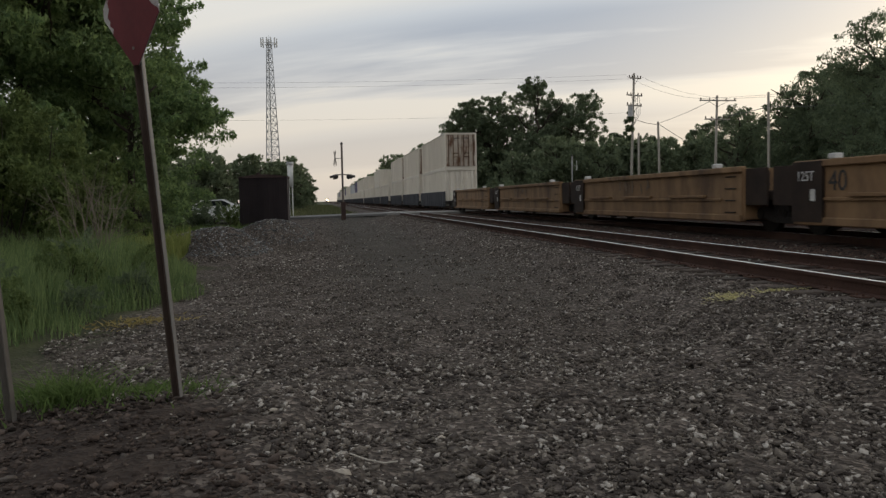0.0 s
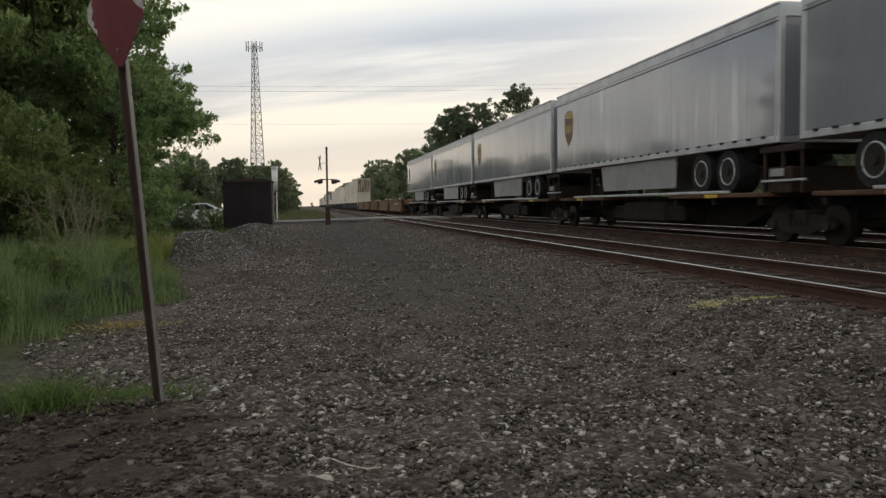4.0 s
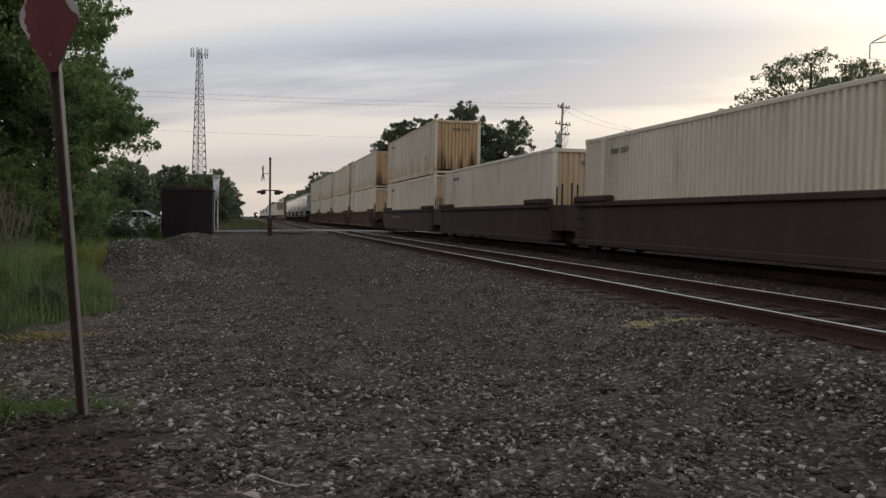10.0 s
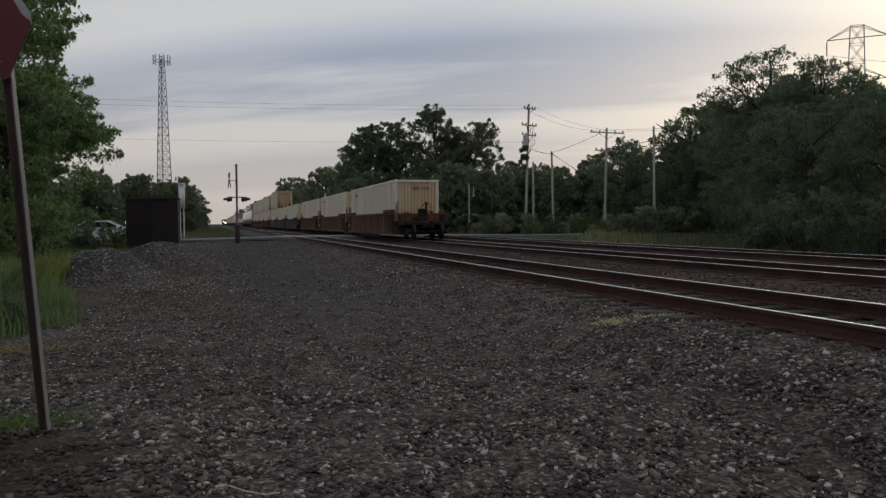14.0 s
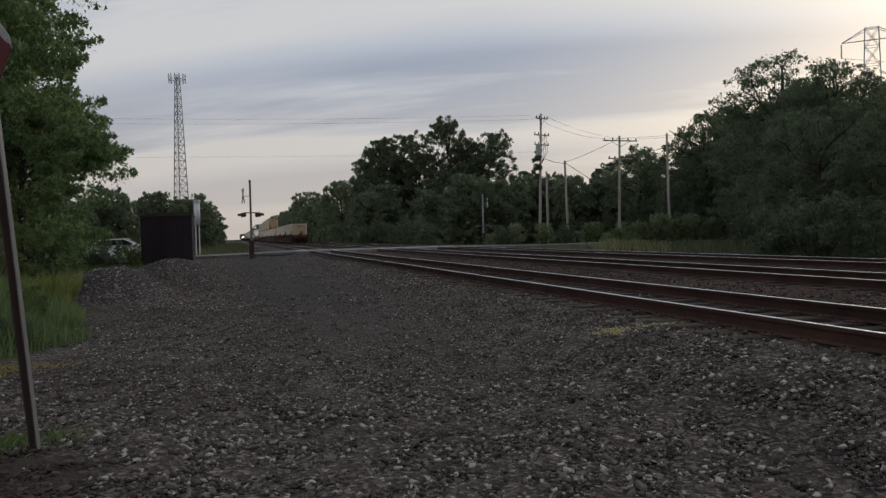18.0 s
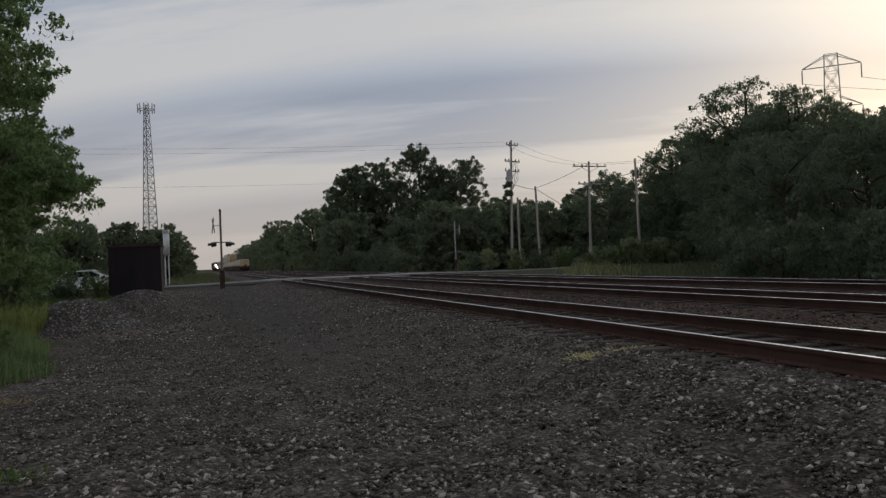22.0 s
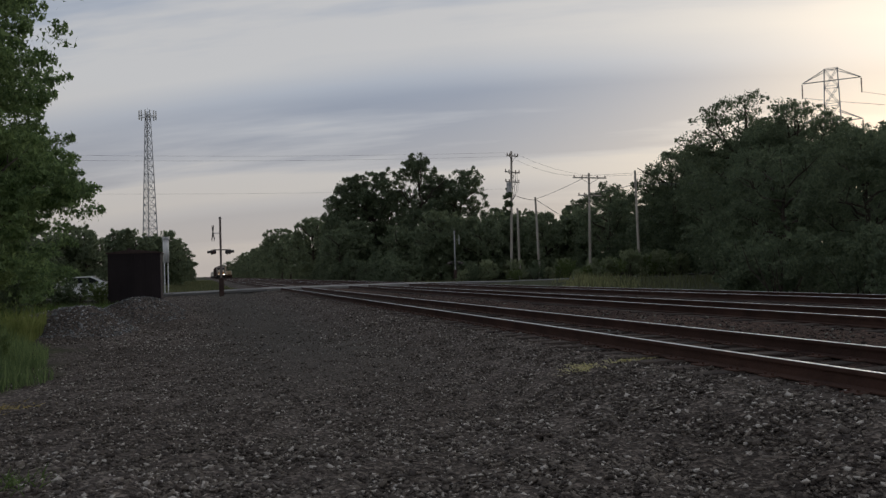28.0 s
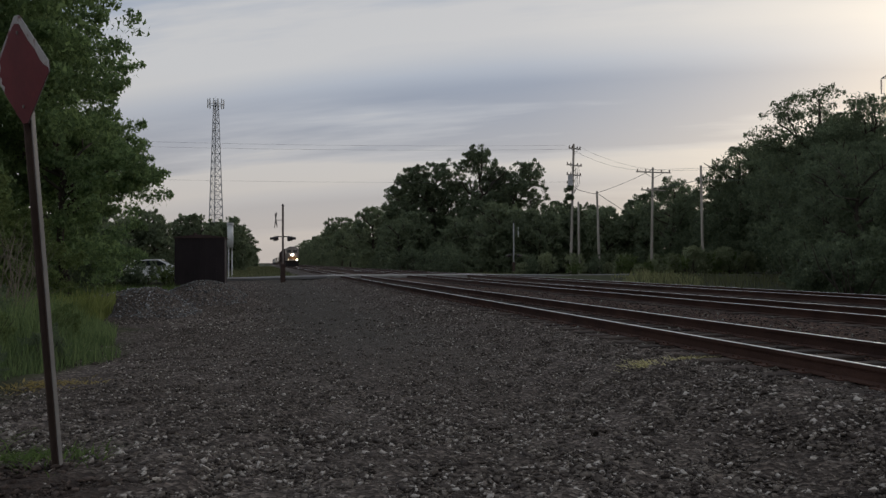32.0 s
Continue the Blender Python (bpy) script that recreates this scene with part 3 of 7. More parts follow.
M["pale_twig"] = mat("bleached_twig", (0.42, 0.38, 0.32), (0.58, 0.53, 0.45), rough=0.8, scale=12, fine=60)
M["pale_rock"] = mat("pale_buff_stone", (0.38, 0.33, 0.27), (0.52, 0.46, 0.38), rough=0.85, scale=16, fine=80, bump=0.4)
M["signal_red"] = mat("unlit_red_lens", (0.10, 0.012, 0.012), (0.14, 0.02, 0.018), rough=0.25, bump=0)
M["signal_mast"] = mat("dull_aluminium_mast", (0.34, 0.34, 0.34), (0.5, 0.5, 0.5), rough=0.55, metal=0.5, scale=3, fine=20, bump=0.05)
M["car_white"] = mat("white_car_paint", (0.80, 0.80, 0.80), (0.86, 0.86, 0.86), rough=0.25, scale=1, fine=10, bump=0, spec=0.5)
M["car_glass"] = mat("dark_car_glass", (0.015, 0.018, 0.02), (0.025, 0.028, 0.03), rough=0.08, bump=0, spec=0.6)
M["loco"] = mat("dark_locomotive_paint", (0.192, 0.168, 0.147), (0.304, 0.269, 0.237), rough=0.55, scale=1, fine=15, bump=0.05, obj_var=0.05)
M["loco_band"] = mat("faded_orange_locomotive_band", (0.20, 0.10, 0.045), (0.27, 0.14, 0.065), rough=0.5, scale=1, fine=15, bump=0.03)
M["headlight"] = glow_mat("lit_headlight", (1.0, 0.86, 0.66), 110.0)
M["lamp_amber"] = glow_mat("lit_ditch_lamp", (1.0, 0.78, 0.5), 90.0)
M["lamp_dim"] = glow_mat("dimmed_ditch_lamp", (1.0, 0.78, 0.5), 0.9)
M["reflector"] = mat("yellow_reflector", (0.45, 0.28, 0.03), (0.6, 0.4, 0.06), rough=0.4, bump=0)
M["marker_red"] = mat("red_end_marker", (0.193, 0.028, 0.017), (0.248, 0.044, 0.028), rough=0.5, bump=0)
M["bark"] = mat("rough_bark", (0.035, 0.028, 0.022), (0.085, 0.07, 0.055), rough=0.95, scale=2, fine=12, bump=0.8, stretch=(1, 1, 0.25))
M["deadwood"] = mat("bare_grey_twigs", (0.12, 0.10, 0.075), (0.20, 0.17, 0.13), rough=0.9, bump=0)
M["leaf"] = leaf_mat("maple_green_leaves", (0.134, 0.198, 0.090), (0.264, 0.359, 0.154))
M["leaf_dark"] = leaf_mat("deep_green_leaves", (0.110, 0.140, 0.088), (0.190, 0.232, 0.135))
M["leaf_light"] = leaf_mat("yellowish_green_leaves", (0.102, 0.140, 0.051), (0.187, 0.238, 0.089))
# Paler, greyer far leaves: distance haze is put into the base colour.
M["leaf_far"] = leaf_mat("haze_paled_leaves", (0.149, 0.183, 0.112), (0.217, 0.259, 0.153))
M["grass"] = leaf_mat("tall_summer_grass", (0.106, 0.155, 0.065), (0.230, 0.297, 0.123))
M["yellow_weed"] = leaf_mat("yellow_green_weeds", (0.17, 0.205, 0.06), (0.30, 0.33, 0.11))
M["grass_bright"] = leaf_mat("fresh_short_grass", (0.075, 0.118, 0.034), (0.155, 0.22, 0.072))
# Paler grey-green than the other leaves, for brush along the road.
M["leaf_pale"] = leaf_mat("pale_grey_green_brush_leaves", (0.20, 0.235, 0.135), (0.31, 0.345, 0.20))
M["verge_grass"] = leaf_mat("dull_olive_verge_grass", (0.095, 0.105, 0.052), (0.175, 0.180, 0.090))
M["dry_grass"] = leaf_mat("dry_pale_green_grass", (0.20, 0.205, 0.095), (0.36, 0.36, 0.18))
M["straw"] = leaf_mat("matted_straw_weeds", (0.24, 0.19, 0.075), (0.40, 0.32, 0.13))
M["dry_weed"] = leaf_mat("dry_yellow_weeds", (0.50, 0.46, 0.22), (0.76, 0.70, 0.42))

# ---- mesh helpers ----


class Mesh:
    """Collects boxes, tubes and sheets for one part."""

    def __init__(self):
        self.v, self.f = [], []

    def add(self, verts, faces):
        n = len(self.v)
        self.v += [tuple(p) for p in verts]
        self.f += [tuple(i + n for i in f) for f in faces]
        return self

    def box(self, x0, y0, z0, x1, y1, z1, ch=0.0, m=None):
        """A box; ch chamfers its edges."""
        x0, x1 = min(x0, x1), max(x0, x1)
        y0, y1 = min(y0, y1), max(y0, y1)
        z0, z1 = min(z0, z1), max(z0, z1)
        ch = min(ch, (x1 - x0) * 0.3, (y1 - y0) * 0.3, (z1 - z0) * 0.3)
        lo, hi = (x0, y0, z0), (x1, y1, z1)
        if ch <= 0:
            vs = [(a, b, c) for c in (z0, z1) for b in (y0, y1) for a in (x0, x1)]
            fs = [(0, 2, 3, 1), (4, 5, 7, 6), (0, 1, 5, 4), (2, 6, 7, 3), (0, 4, 6, 2), (1, 3, 7, 5)]
        else:
            vs, idx = [], {}
            for sx in (0, 1):
                for sy in (0, 1):
                    for sz in (0, 1):
                        s = (sx, sy, sz)
                        for ax in range(3):
                            p = [(hi[k] if s[k] else lo[k]) + (0 if k == ax else (-ch if s[k] else ch)) for k in range(3)]
                            idx[s, ax] = len(vs)
                            vs.append(p)
            fs = []
            for ax in range(3):
                b, c = [k for k in range(3) if k != ax]
                for side in (0, 1):
                    ring = []
                    for (u, w) in ((0, 0), (1, 0), (1, 1), (0, 1)):
                        s = [0, 0, 0]; s[ax], s[b], s[c] = side, u, w
                        ring.append(idx[tuple(s), ax])
                    flip = (side == 1) == (ax == 1)
                    fs.append(tuple(reversed(ring)) if flip else tuple(ring))
                for u in (0, 1):
                    for w in (0, 1):
                        s0, s1 = [0, 0, 0], [0, 0, 0]
                        s0[ax], s1[ax] = 0, 1
                        s0[b] = s1[b] = u
                        s0[c] = s1[c] = w
                        s0, s1 = tuple(s0), tuple(s1)
                        fs.append((idx[s0, b], idx[s1, b], idx[s1, c], idx[s0, c]))
            for s in [(a, b, c) for a in (0, 1) for b in (0, 1) for c in (0, 1)]:
                fs.append((idx[s, 0], idx[s, 1], idx[s, 2]))
        if m is not None:
            vs = [tuple(m @ Vector(p)) for p in vs]
        return self.add(vs, fs)

    def tube(self, p0, p1, r0, r1=None, n=8, caps=True):
        r1 = r0 if r1 is None else r1
        p0, p1 = Vector(p0), Vector(p1)
        d = (p1 - p0)
        if d.length < 1e-6:
            return self
        q = d.to_track_quat("Z", "Y")
        ring = [q @ Vector((math.cos(2 * math.pi * k / n), math.sin(2 * math.pi * k / n), 0)) for k in range(n)]
        vs = [p0 + r0 * u for u in ring] + [p1 + r1 * u for u in ring]
        fs = [(k, (k + 1) % n, n + (k + 1) % n, n + k) for k in range(n)]
        if caps:
            fs += [tuple(range(n - 1, -1, -1)), tuple(range(n, 2 * n))]
        return self.add(vs, fs)

    def prism(self, pts, axis, a, b):
        """A flat outline (two coordinates) swept along an axis from a to b."""
        def place(p, w):
            return {0: (w, p[0], p[1]), 1: (p[0], w, p[1]), 2: (p[0], p[1], w)}[axis]
        n = len(pts)
        vs = [place(p, a) for p in pts] + [place(p, b) for p in pts]
        fs = [(k, (k + 1) % n, n + (k + 1) % n, n + k) for k in range(n)] + [tuple(range(n - 1, -1, -1)), tuple(range(n, 2 * n))]
        return self.add(vs, fs)

    def data(self, name, material, smooth=False):
        me = bpy.data.meshes.new(name)
        me.from_pydata(self.v, [], self.f)
        bm = bmesh.new()
        bm.from_mesh(me)
        bmesh.ops.recalc_face_normals(bm, faces=bm.faces)
        bm.to_mesh(me)
        bm.free()
        me.materials.append(material)
        if smooth:
            me.polygons.foreach_set("use_smooth", [True] * len(me.polygons))
        me.update()
        return me


def part(name, mesh, material, parent=None, label="", smooth=False):
    """Links a mesh as one object under a thing or a part."""
    ob = new(name, mesh.data(name, material, smooth) if isinstance(mesh, Mesh) else mesh)
    if parent is not None:
        ob.parent = parent
    if label:
        ob["label"] = label
    return ob


def fast_mesh(name, verts, faces, material, smooth=False):
    """A mesh from number arrays; all faces have the same count of corners."""
    me = bpy.data.meshes.new(name)
    verts, faces = np.asarray(verts, np.float32), np.asarray(faces, np.int32)
    k = faces.shape[1]
    me.vertices.add(len(verts)); me.vertices.foreach_set("co", verts.ravel())
    me.loops.add(faces.size); me.loops.foreach_set("vertex_index", faces.ravel())
    me.polygons.add(len(faces))
    me.polygons.foreach_set("loop_start", np.arange(0, faces.size, k, dtype=np.int32))
    me.polygons.foreach_set("loop_total", np.full(len(faces), k, np.int32))
    if smooth:
        me.polygons.foreach_set("use_smooth", np.ones(len(faces), bool))
    me.materials.append(material)
    me.update(calc_edges=True)
    me.validate()
    return me


def thing(name, x=0.0, y=0.0, z=0.0, rz=0.0, label="", category="", group=""):
    ob = new(name)
    ob.empty_display_size = 0.2
    ob.matrix_basis = pose(x, y, z, 0, 0, rz)
    return tagged(ob, label, category, group)


def smooth01(v, a, b):
    t = np.clip((np.asarray(v, float) - a) / (b - a), 0, 1)
    return t * t * (3 - 2 * t)


rng = np.random.default_rng(7)

# ---- plan in metres: z = 0 at the rail heads, tracks run along y ----
TRACKS = (5.96, 10.76, 15.25)
GAUGE = 1.435
ROAD_Y = 58.8


def ground_z(x, y):
    x, y = np.asarray(x, float), np.asarray(y, float)
    z = -0.5 + 0.315 * smooth01(x, 2.8, 4.7) - 0.27 * smooth01(x, 16.9, 18.6)
    z = z + 0.175 * smooth01(-x, -0.1, 0.7) * (1 - smooth01(y, 5.2, 6.4))       # earth bank round the sign posts
    z = z + 0.05 * np.sin(x * 0.9 + 0.4) * np.sin(y * 0.6) * (1 - smooth01(x, 3.2, 4.6))
    z = z + 0.022 * np.sin(x * 3.1 + y * 0.7) * np.sin(y * 2.3) * (1 - smooth01(x, 3.6, 4.6))
    near_road = np.exp(-((y - ROAD_Y) / 4.5) ** 2)
    z = z + (-0.16 - z) * near_road
    for cx, cy, h, rx, ry in ((-2.65, 22.0, 0.56, 0.8, 1.6), (-3.6, 22.2, 0.50, 0.9, 1.4), (-4.7, 22.3, 0.32, 1.0, 1.4), (-1.95, 27.0, 0.70, 0.95, 1.5), (-1.0, 27.3, 0.28, 0.8, 1.2), (-3.1, 26.5, 0.35, 0.9, 1.4)):
        z = z + h * np.exp(-((x - cx) / rx) ** 2 - ((y - cy) / ry) ** 2)
    return z


def build_ground():
    xs = np.unique(np.concatenate([np.linspace(-3000, -60, 14), np.linspace(-60, -8, 30), np.linspace(-8, 20, 150), np.linspace(20, 80, 30), np.linspace(80, 3000, 14)]))
    ys = np.unique(np.concatenate([np.linspace(-600, -10, 10), np.linspace(-10, 3, 30), np.linspace(3, 32, 160), np.linspace(32, 75, 70), np.linspace(75, 300, 30), np.linspace(300, 4000, 14)]))
    X, Y = np.meshgrid(xs, ys)
    Z = ground_z(X, Y) + 0.012 * np.random.default_rng(3).standard_normal(X.shape) * (np.abs(X) < 25)
    n, m = len(xs), len(ys)
    v = np.stack([X, Y, Z], -1).reshape(-1, 3)
    i = (np.arange(m - 1)[:, None] * n + np.arange(n - 1)[None]).ravel()
    f = np.stack([i, i + 1, i + n + 1, i + n], 1)
    ob = new("ground", fast_mesh("ground", v, f, M["ground"], True))
    tagged(ob, "grey crushed-stone yard with weedy soil at its edges", "ground", kind="structure")


build_ground()


def ico():
    p = (1 + 5 ** 0.5) / 2
    v = np.array([(-1, p, 0), (1, p, 0), (-1, -p, 0), (1, -p, 0), (0, -1, p), (0, 1, p), (0, -1, -p), (0, 1, -p), (p, 0, -1), (p, 0, 1), (-p, 0, -1), (-p, 0, 1)], float)
    f = np.array([(0, 11, 5), (0, 5, 1), (0, 1, 7), (0, 7, 10), (0, 10, 11), (1, 5, 9), (5, 11, 4), (11, 10, 2), (10, 7, 6), (7, 1, 8), (3, 9, 4), (3, 4, 2), (3, 2, 6), (3, 6, 8), (3, 8, 9), (4, 9, 5), (2, 4, 11), (6, 2, 10), (8, 6, 7), (9, 8, 1)])
    return v / np.linalg.norm(v[0]), f


def random_turns(n, r):
    q = r.standard_normal((n, 4)); q /= np.linalg.norm(q, axis=1, keepdims=True)
    w, x, y, z = q.T
    return np.stack([np.stack([1 - 2 * (y * y + z * z), 2 * (x * y - z * w), 2 * (x * z + y * w)], -1),
                     np.stack([2 * (x * y + z * w), 1 - 2 * (x * x + z * z), 2 * (y * z - x * w)], -1),
                     np.stack([2 * (x * z - y * w), 2 * (y * z + x * w), 1 - 2 * (x * x + y * y)], -1)], 1)


def scatter_stones(name, px, py, size, r, coarse, label, material="stone"):
    n = len(px)
    if coarse == 2:
        base = np.array([(-1, -1, -1), (1, -1, -1), (1, 1, -1), (-1, 1, -1), (-1, -1, 1), (1, -1, 1), (1, 1, 1), (-1, 1, 1)], float) * 0.72
        tri = np.array([(0, 2, 1), (0, 3, 2), (4, 5, 6), (4, 6, 7), (0, 1, 5), (0, 5, 4), (1, 2, 6), (1, 6, 5), (2, 3, 7), (2, 7, 6), (3, 0, 4), (3, 4, 7)])
    elif coarse:
        base = np.array([(1, 0, 0), (0, 1, 0), (-1, 0, 0), (0, -1, 0), (0, 0, 1), (0, 0, -1)], float)
        tri = np.array([(0, 1, 4), (1, 2, 4), (2, 3, 4), (3, 0, 4), (1, 0, 5), (2, 1, 5), (3, 2, 5), (0, 3, 5)])
    else:
        base, tri = ico()
    k = len(base)
    s = size[:, None] * r.uniform(0.5, 1.45, (n, 3))
    local = base[None] * (1 + 0.28 * r.uniform(-1, 1, (n, k, 1))) * s[:, None, :]
    if coarse == 2:
        # chips lie flat, a little tilted
        local[:, :, 2] *= 0.42
        spin, tx, ty = r.uniform(0, 2 * math.pi, n), r.normal(0, 0.34, n), r.normal(0, 0.34, n)
        c, q = np.cos(spin), np.sin(spin)
        x0, y0, z0 = local[:, :, 0], local[:, :, 1], local[:, :, 2]
        x1, y1 = c[:, None] * x0 - q[:, None] * y0, q[:, None] * x0 + c[:, None] * y0
        local = np.stack([x1 + np.sin(tx)[:, None] * z0, y1 + np.sin(ty)[:, None] * z0, z0 - np.sin(tx)[:, None] * x1 - np.sin(ty)[:, None] * y1], -1)
    else:
        local = np.einsum("nij,nkj->nki", random_turns(n, r), local)
        local[:, :, 2] *= 0.7
    pz = ground_z(px, py) + size * r.uniform(-0.05, 0.45, n)
    v = local + np.stack([px, py, pz], -1)[:, None]
    f = tri[None] + (np.arange(n) * k)[:, None, None]
    ob = new(name, fast_mesh(name, v.reshape(-1, 3), f.reshape(-1, 3), M[material]))
    tagged(ob, label, "gravel", kind="stuff")


def bank_edge(y):
    """Where the bare earth bank gives way to gravel."""
    return -0.48 - 0.42 * (y - 3.7) + 0.10 * np.sin(y * 4.1)


def build_gravel():
    r = np.random.default_rng(11)
    # the yard before the camera: flat chips near by, smaller ones further off
    for lo, hi, n, power, form in ((2.6, 7.0, 46000, 1.05, 2), (7.0, 17.0, 62000, 1.3, 1)):
        y = lo + (hi - lo) * r.uniform(0, 1, n) ** power
        x = r.uniform(-3.2, 5.1, n)
        keep = (x > -2.6 + 0.5 * np.sin(y * 1.3)) & ~((x > 4.75) & (r.uniform(0, 1, n) < 0.3))
        # the driven lane has fewer loose stones
        lane = np.exp(-((x - 1.6) / 1.25) ** 2) * smooth01(y, 7, 13)
        keep &= r.uniform(0, 1, n) > 0.85 * lane
        x, y = x[keep], y[keep]
        bank = (x < bank_edge(y)) & (y < 5.2) & (r.uniform(0, 1, len(x)) < 0.93)
        x, y = x[~bank], y[~bank]
        size = np.minimum((0.0118 if form == 2 else 0.0105) * np.exp(r.normal(0.05, 0.42, len(x))), 0.028)
        scatter_stones("gravel", x, y, size, r, form, "loose grey crushed ballast stones, some pale or rust brown")
    n = 26000
    y = 17 + 40 * r.uniform(0, 1, n) ** 1.7
    x = r.uniform(-5.5, 5.1, n)
    keep = x > -2.2 - 3.2 * ((y > 18.5) & (y < 25.5))
    keep &= r.uniform(0, 1, n) > 0.85 * np.exp(-((x - 1.6) / 1.5) ** 2)
    x, y = x[keep], y[keep]
    scatter_stones("gravel", x, y, np.minimum(0.020 * np.exp(r.normal(0.1, 0.3, len(x))), 0.036), r, 1, "distant grey crushed stones and two low heaps of ballast")
    # crumbs of earth on the bank
    n = 9000
    x, y = r.uniform(-3.4, 0.3, n), r.uniform(2.6, 5.3, n)
    keep = x < bank_edge(y) + r.normal(0, 0.16, n)
    x, y = x[keep], y[keep]
    scatter_stones("earth_crumbs", x, y, np.minimum(0.010 * np.exp(r.normal(0.1, 0.45, len(x))), 0.03), r, 2, "dark crumbs of bare earth on the low bank", "clod")
    # stones of the two heaps
    n = 9000
    x, y = r.uniform(-5.6, -0.6, n), r.uniform(19.5, 29.5, n)
    keep = ground_z(x, y) > -0.40
    x, y = x[keep], y[keep]
    scatter_stones("gravel", x, y, np.minimum(0.026 * np.exp(r.normal(0.0, 0.3, len(x))), 0.045), r, 1, "blue-grey crushed stone heaped beside the shed", "heap_stone")
    # ballast shoulders and cribs between the rails
    n = 20000
    y = 2.0 + 38 * r.uniform(0, 1, n) ** 1.5
    x = r.uniform(4.7, 17.2, n)
    keep = np.ones(n, bool)
    for c in TRACKS:
        keep &= np.abs(np.abs(x - c) - GAUGE / 2 - 0.035) > 0.12
    x, y = x[keep], y[keep]
    scatter_stones("gravel", x, y, 0.022 * np.exp(r.normal(0.05, 0.3, len(x))), r, True, "rust-dusted ballast stones between the tracks", "rust_stone")


build_gravel()


def build_tracks():
    prof_foot = [(-0.075, -0.17), (0.075, -0.17), (0.075, -0.158), (0.012, -0.14), (0.010, -0.04), (-0.010, -0.04), (-0.012, -0.14), (-0.075, -0.158)]
    prof_head = [(-0.037, -0.04), (0.037, -0.04), (0.037, -0.010)] + [(0.032, -0.004), (-0.032, -0.004)] + [(-0.037, -0.010)]
    top = [(-0.024, -0.010), (0.024, -0.010), (0.021, -0.003), (0.012, 0.0), (-0.012, 0.0), (-0.021, -0.003)]
    tie = Mesh().box(-1.3, -0.115, -0.34, 1.3, 0.115, -0.165, 0.015).data("tie", M["tie"])
    plate = Mesh().box(-0.18, -0.09, -0.166, 0.18, 0.09, -0.150, 0.006)
    for s in (-0.12, 0.12):
        plate.tube((s, 0.05, -0.16), (s, 0.05, -0.125), 0.014, n=6)
        plate.tube((s, -0.05, -0.16), (s, -0.05, -0.125), 0.014, n=6)
    plate = plate.data("tie_plate", M["rail"])
    names = ("yard-side", "middle", "far")
    for n, c in enumerate(TRACKS):
        tr = thing("railway_track", c, 0, 0, 0, "rusty rails with bright running heads on dark wooden ties", "railway track", "parallel tracks")
        tr["kind"] = "structure"
        for s in (-1, 1):
            x = s * (GAUGE / 2 + 0.036)
            rail = Mesh().prism([(x + a, b) for a, b in prof_foot], 1, -120, 1500)
            rail.prism([(x + a, b) for a, b in prof_head], 1, -120, 1500)
            rl = part("rail", rail, M["rail"], tr, "rust-brown steel rail")
            part("rail_head", Mesh().prism([(x + a, b) for a, b in top], 1, -120, 1500), M["railhead"], rl, "polished running surface")
        near = 96 if n == 0 else 60
        for k in range(near):
            t = part("tie", tie, None, tr)
            t.location = (rng.normal(0, 0.02), 2.0 + 0.52 * k, rng.normal(0, 0.008))
            t.rotation_euler[2] = rng.normal(0, 0.012)
            if n == 0 and k < 50:
                for s in (-1, 1):
                    p = part("tie_plate", plate, None, t)
                    p.location = (s * (GAUGE / 2 + 0.036), 0, 0)
        rest = Mesh()
        y = 2.0 + 0.52 * near
        while y < 190:
            rest.box(-1.3, y - 0.115, -0.34, 1.3, y + 0.115, -0.165)
            y += 0.52
        y = 1.48
        while y > -12:
            rest.box(-1.3, y - 0.115, -0.34, 1.3, y + 0.115, -0.165)
            y -= 0.52
        ob = part("ties", rest, M["tie"], tr)
        ob["kind"] = "stuff"


build_tracks()


def build_road():
    road = Mesh()

    def strip(x0, x1, n):
        pts = np.linspace(x0, x1, n)
        for a, b in zip(pts[:-1], pts[1:]):
            za, zb = (-0.035 - 0.20 * min(1, max(0, (abs(v - 10.7) - 7.0)) / 9) for v in (a, b))
            ya, yb = (ROAD_Y + 0.42 * max(0, v - 18) for v in (a, b))
            w = 3.1
            road.add([(a, ya - w, za - 0.15), (b, yb - w, zb - 0.15), (b, yb + w, zb - 0.15), (a, ya + w, za - 0.15), (a, ya - w, za), (b, yb - w, zb), (b, yb + w, zb), (a, ya + w, za)],
                     [(4, 5, 6, 7), (0, 1, 5, 4), (3, 7, 6, 2), (0, 4, 7, 3), (1, 2, 6, 5)])
    strip(-70, 4.2, 14)
    strip(17.0, 75, 14)
    part_ob = part("road", road, M["road"])
    tagged(part_ob, "worn grey two-lane asphalt road crossing the tracks", "road", kind="structure")
    # crossing panels between and beside the rails
    cr = thing("crossing_surface", 0, 0, 0, 0, "weathered concrete panels of a level crossing", "level crossing")
    cr["kind"] = "structure"
    edges = [4.21]
    for c in TRACKS:
        a, b = c - GAUGE / 2 - 0.036, c + GAUGE / 2 + 0.036
        edges += [a - 0.06, a + 0.13, b - 0.13, b + 0.06]
    edges.append(16.99)
    for a, b in zip(edges[::2], edges[1::2]):
        n = 3
        for k in range(n):
            y0 = ROAD_Y - 3.1 + k * 6.2 / n
            part("panel", Mesh().box(a, y0 + 0.01, -0.2, b, y0 + 6.2 / n - 0.01, -0.012, 0.01), M["concrete"], cr)


build_road()
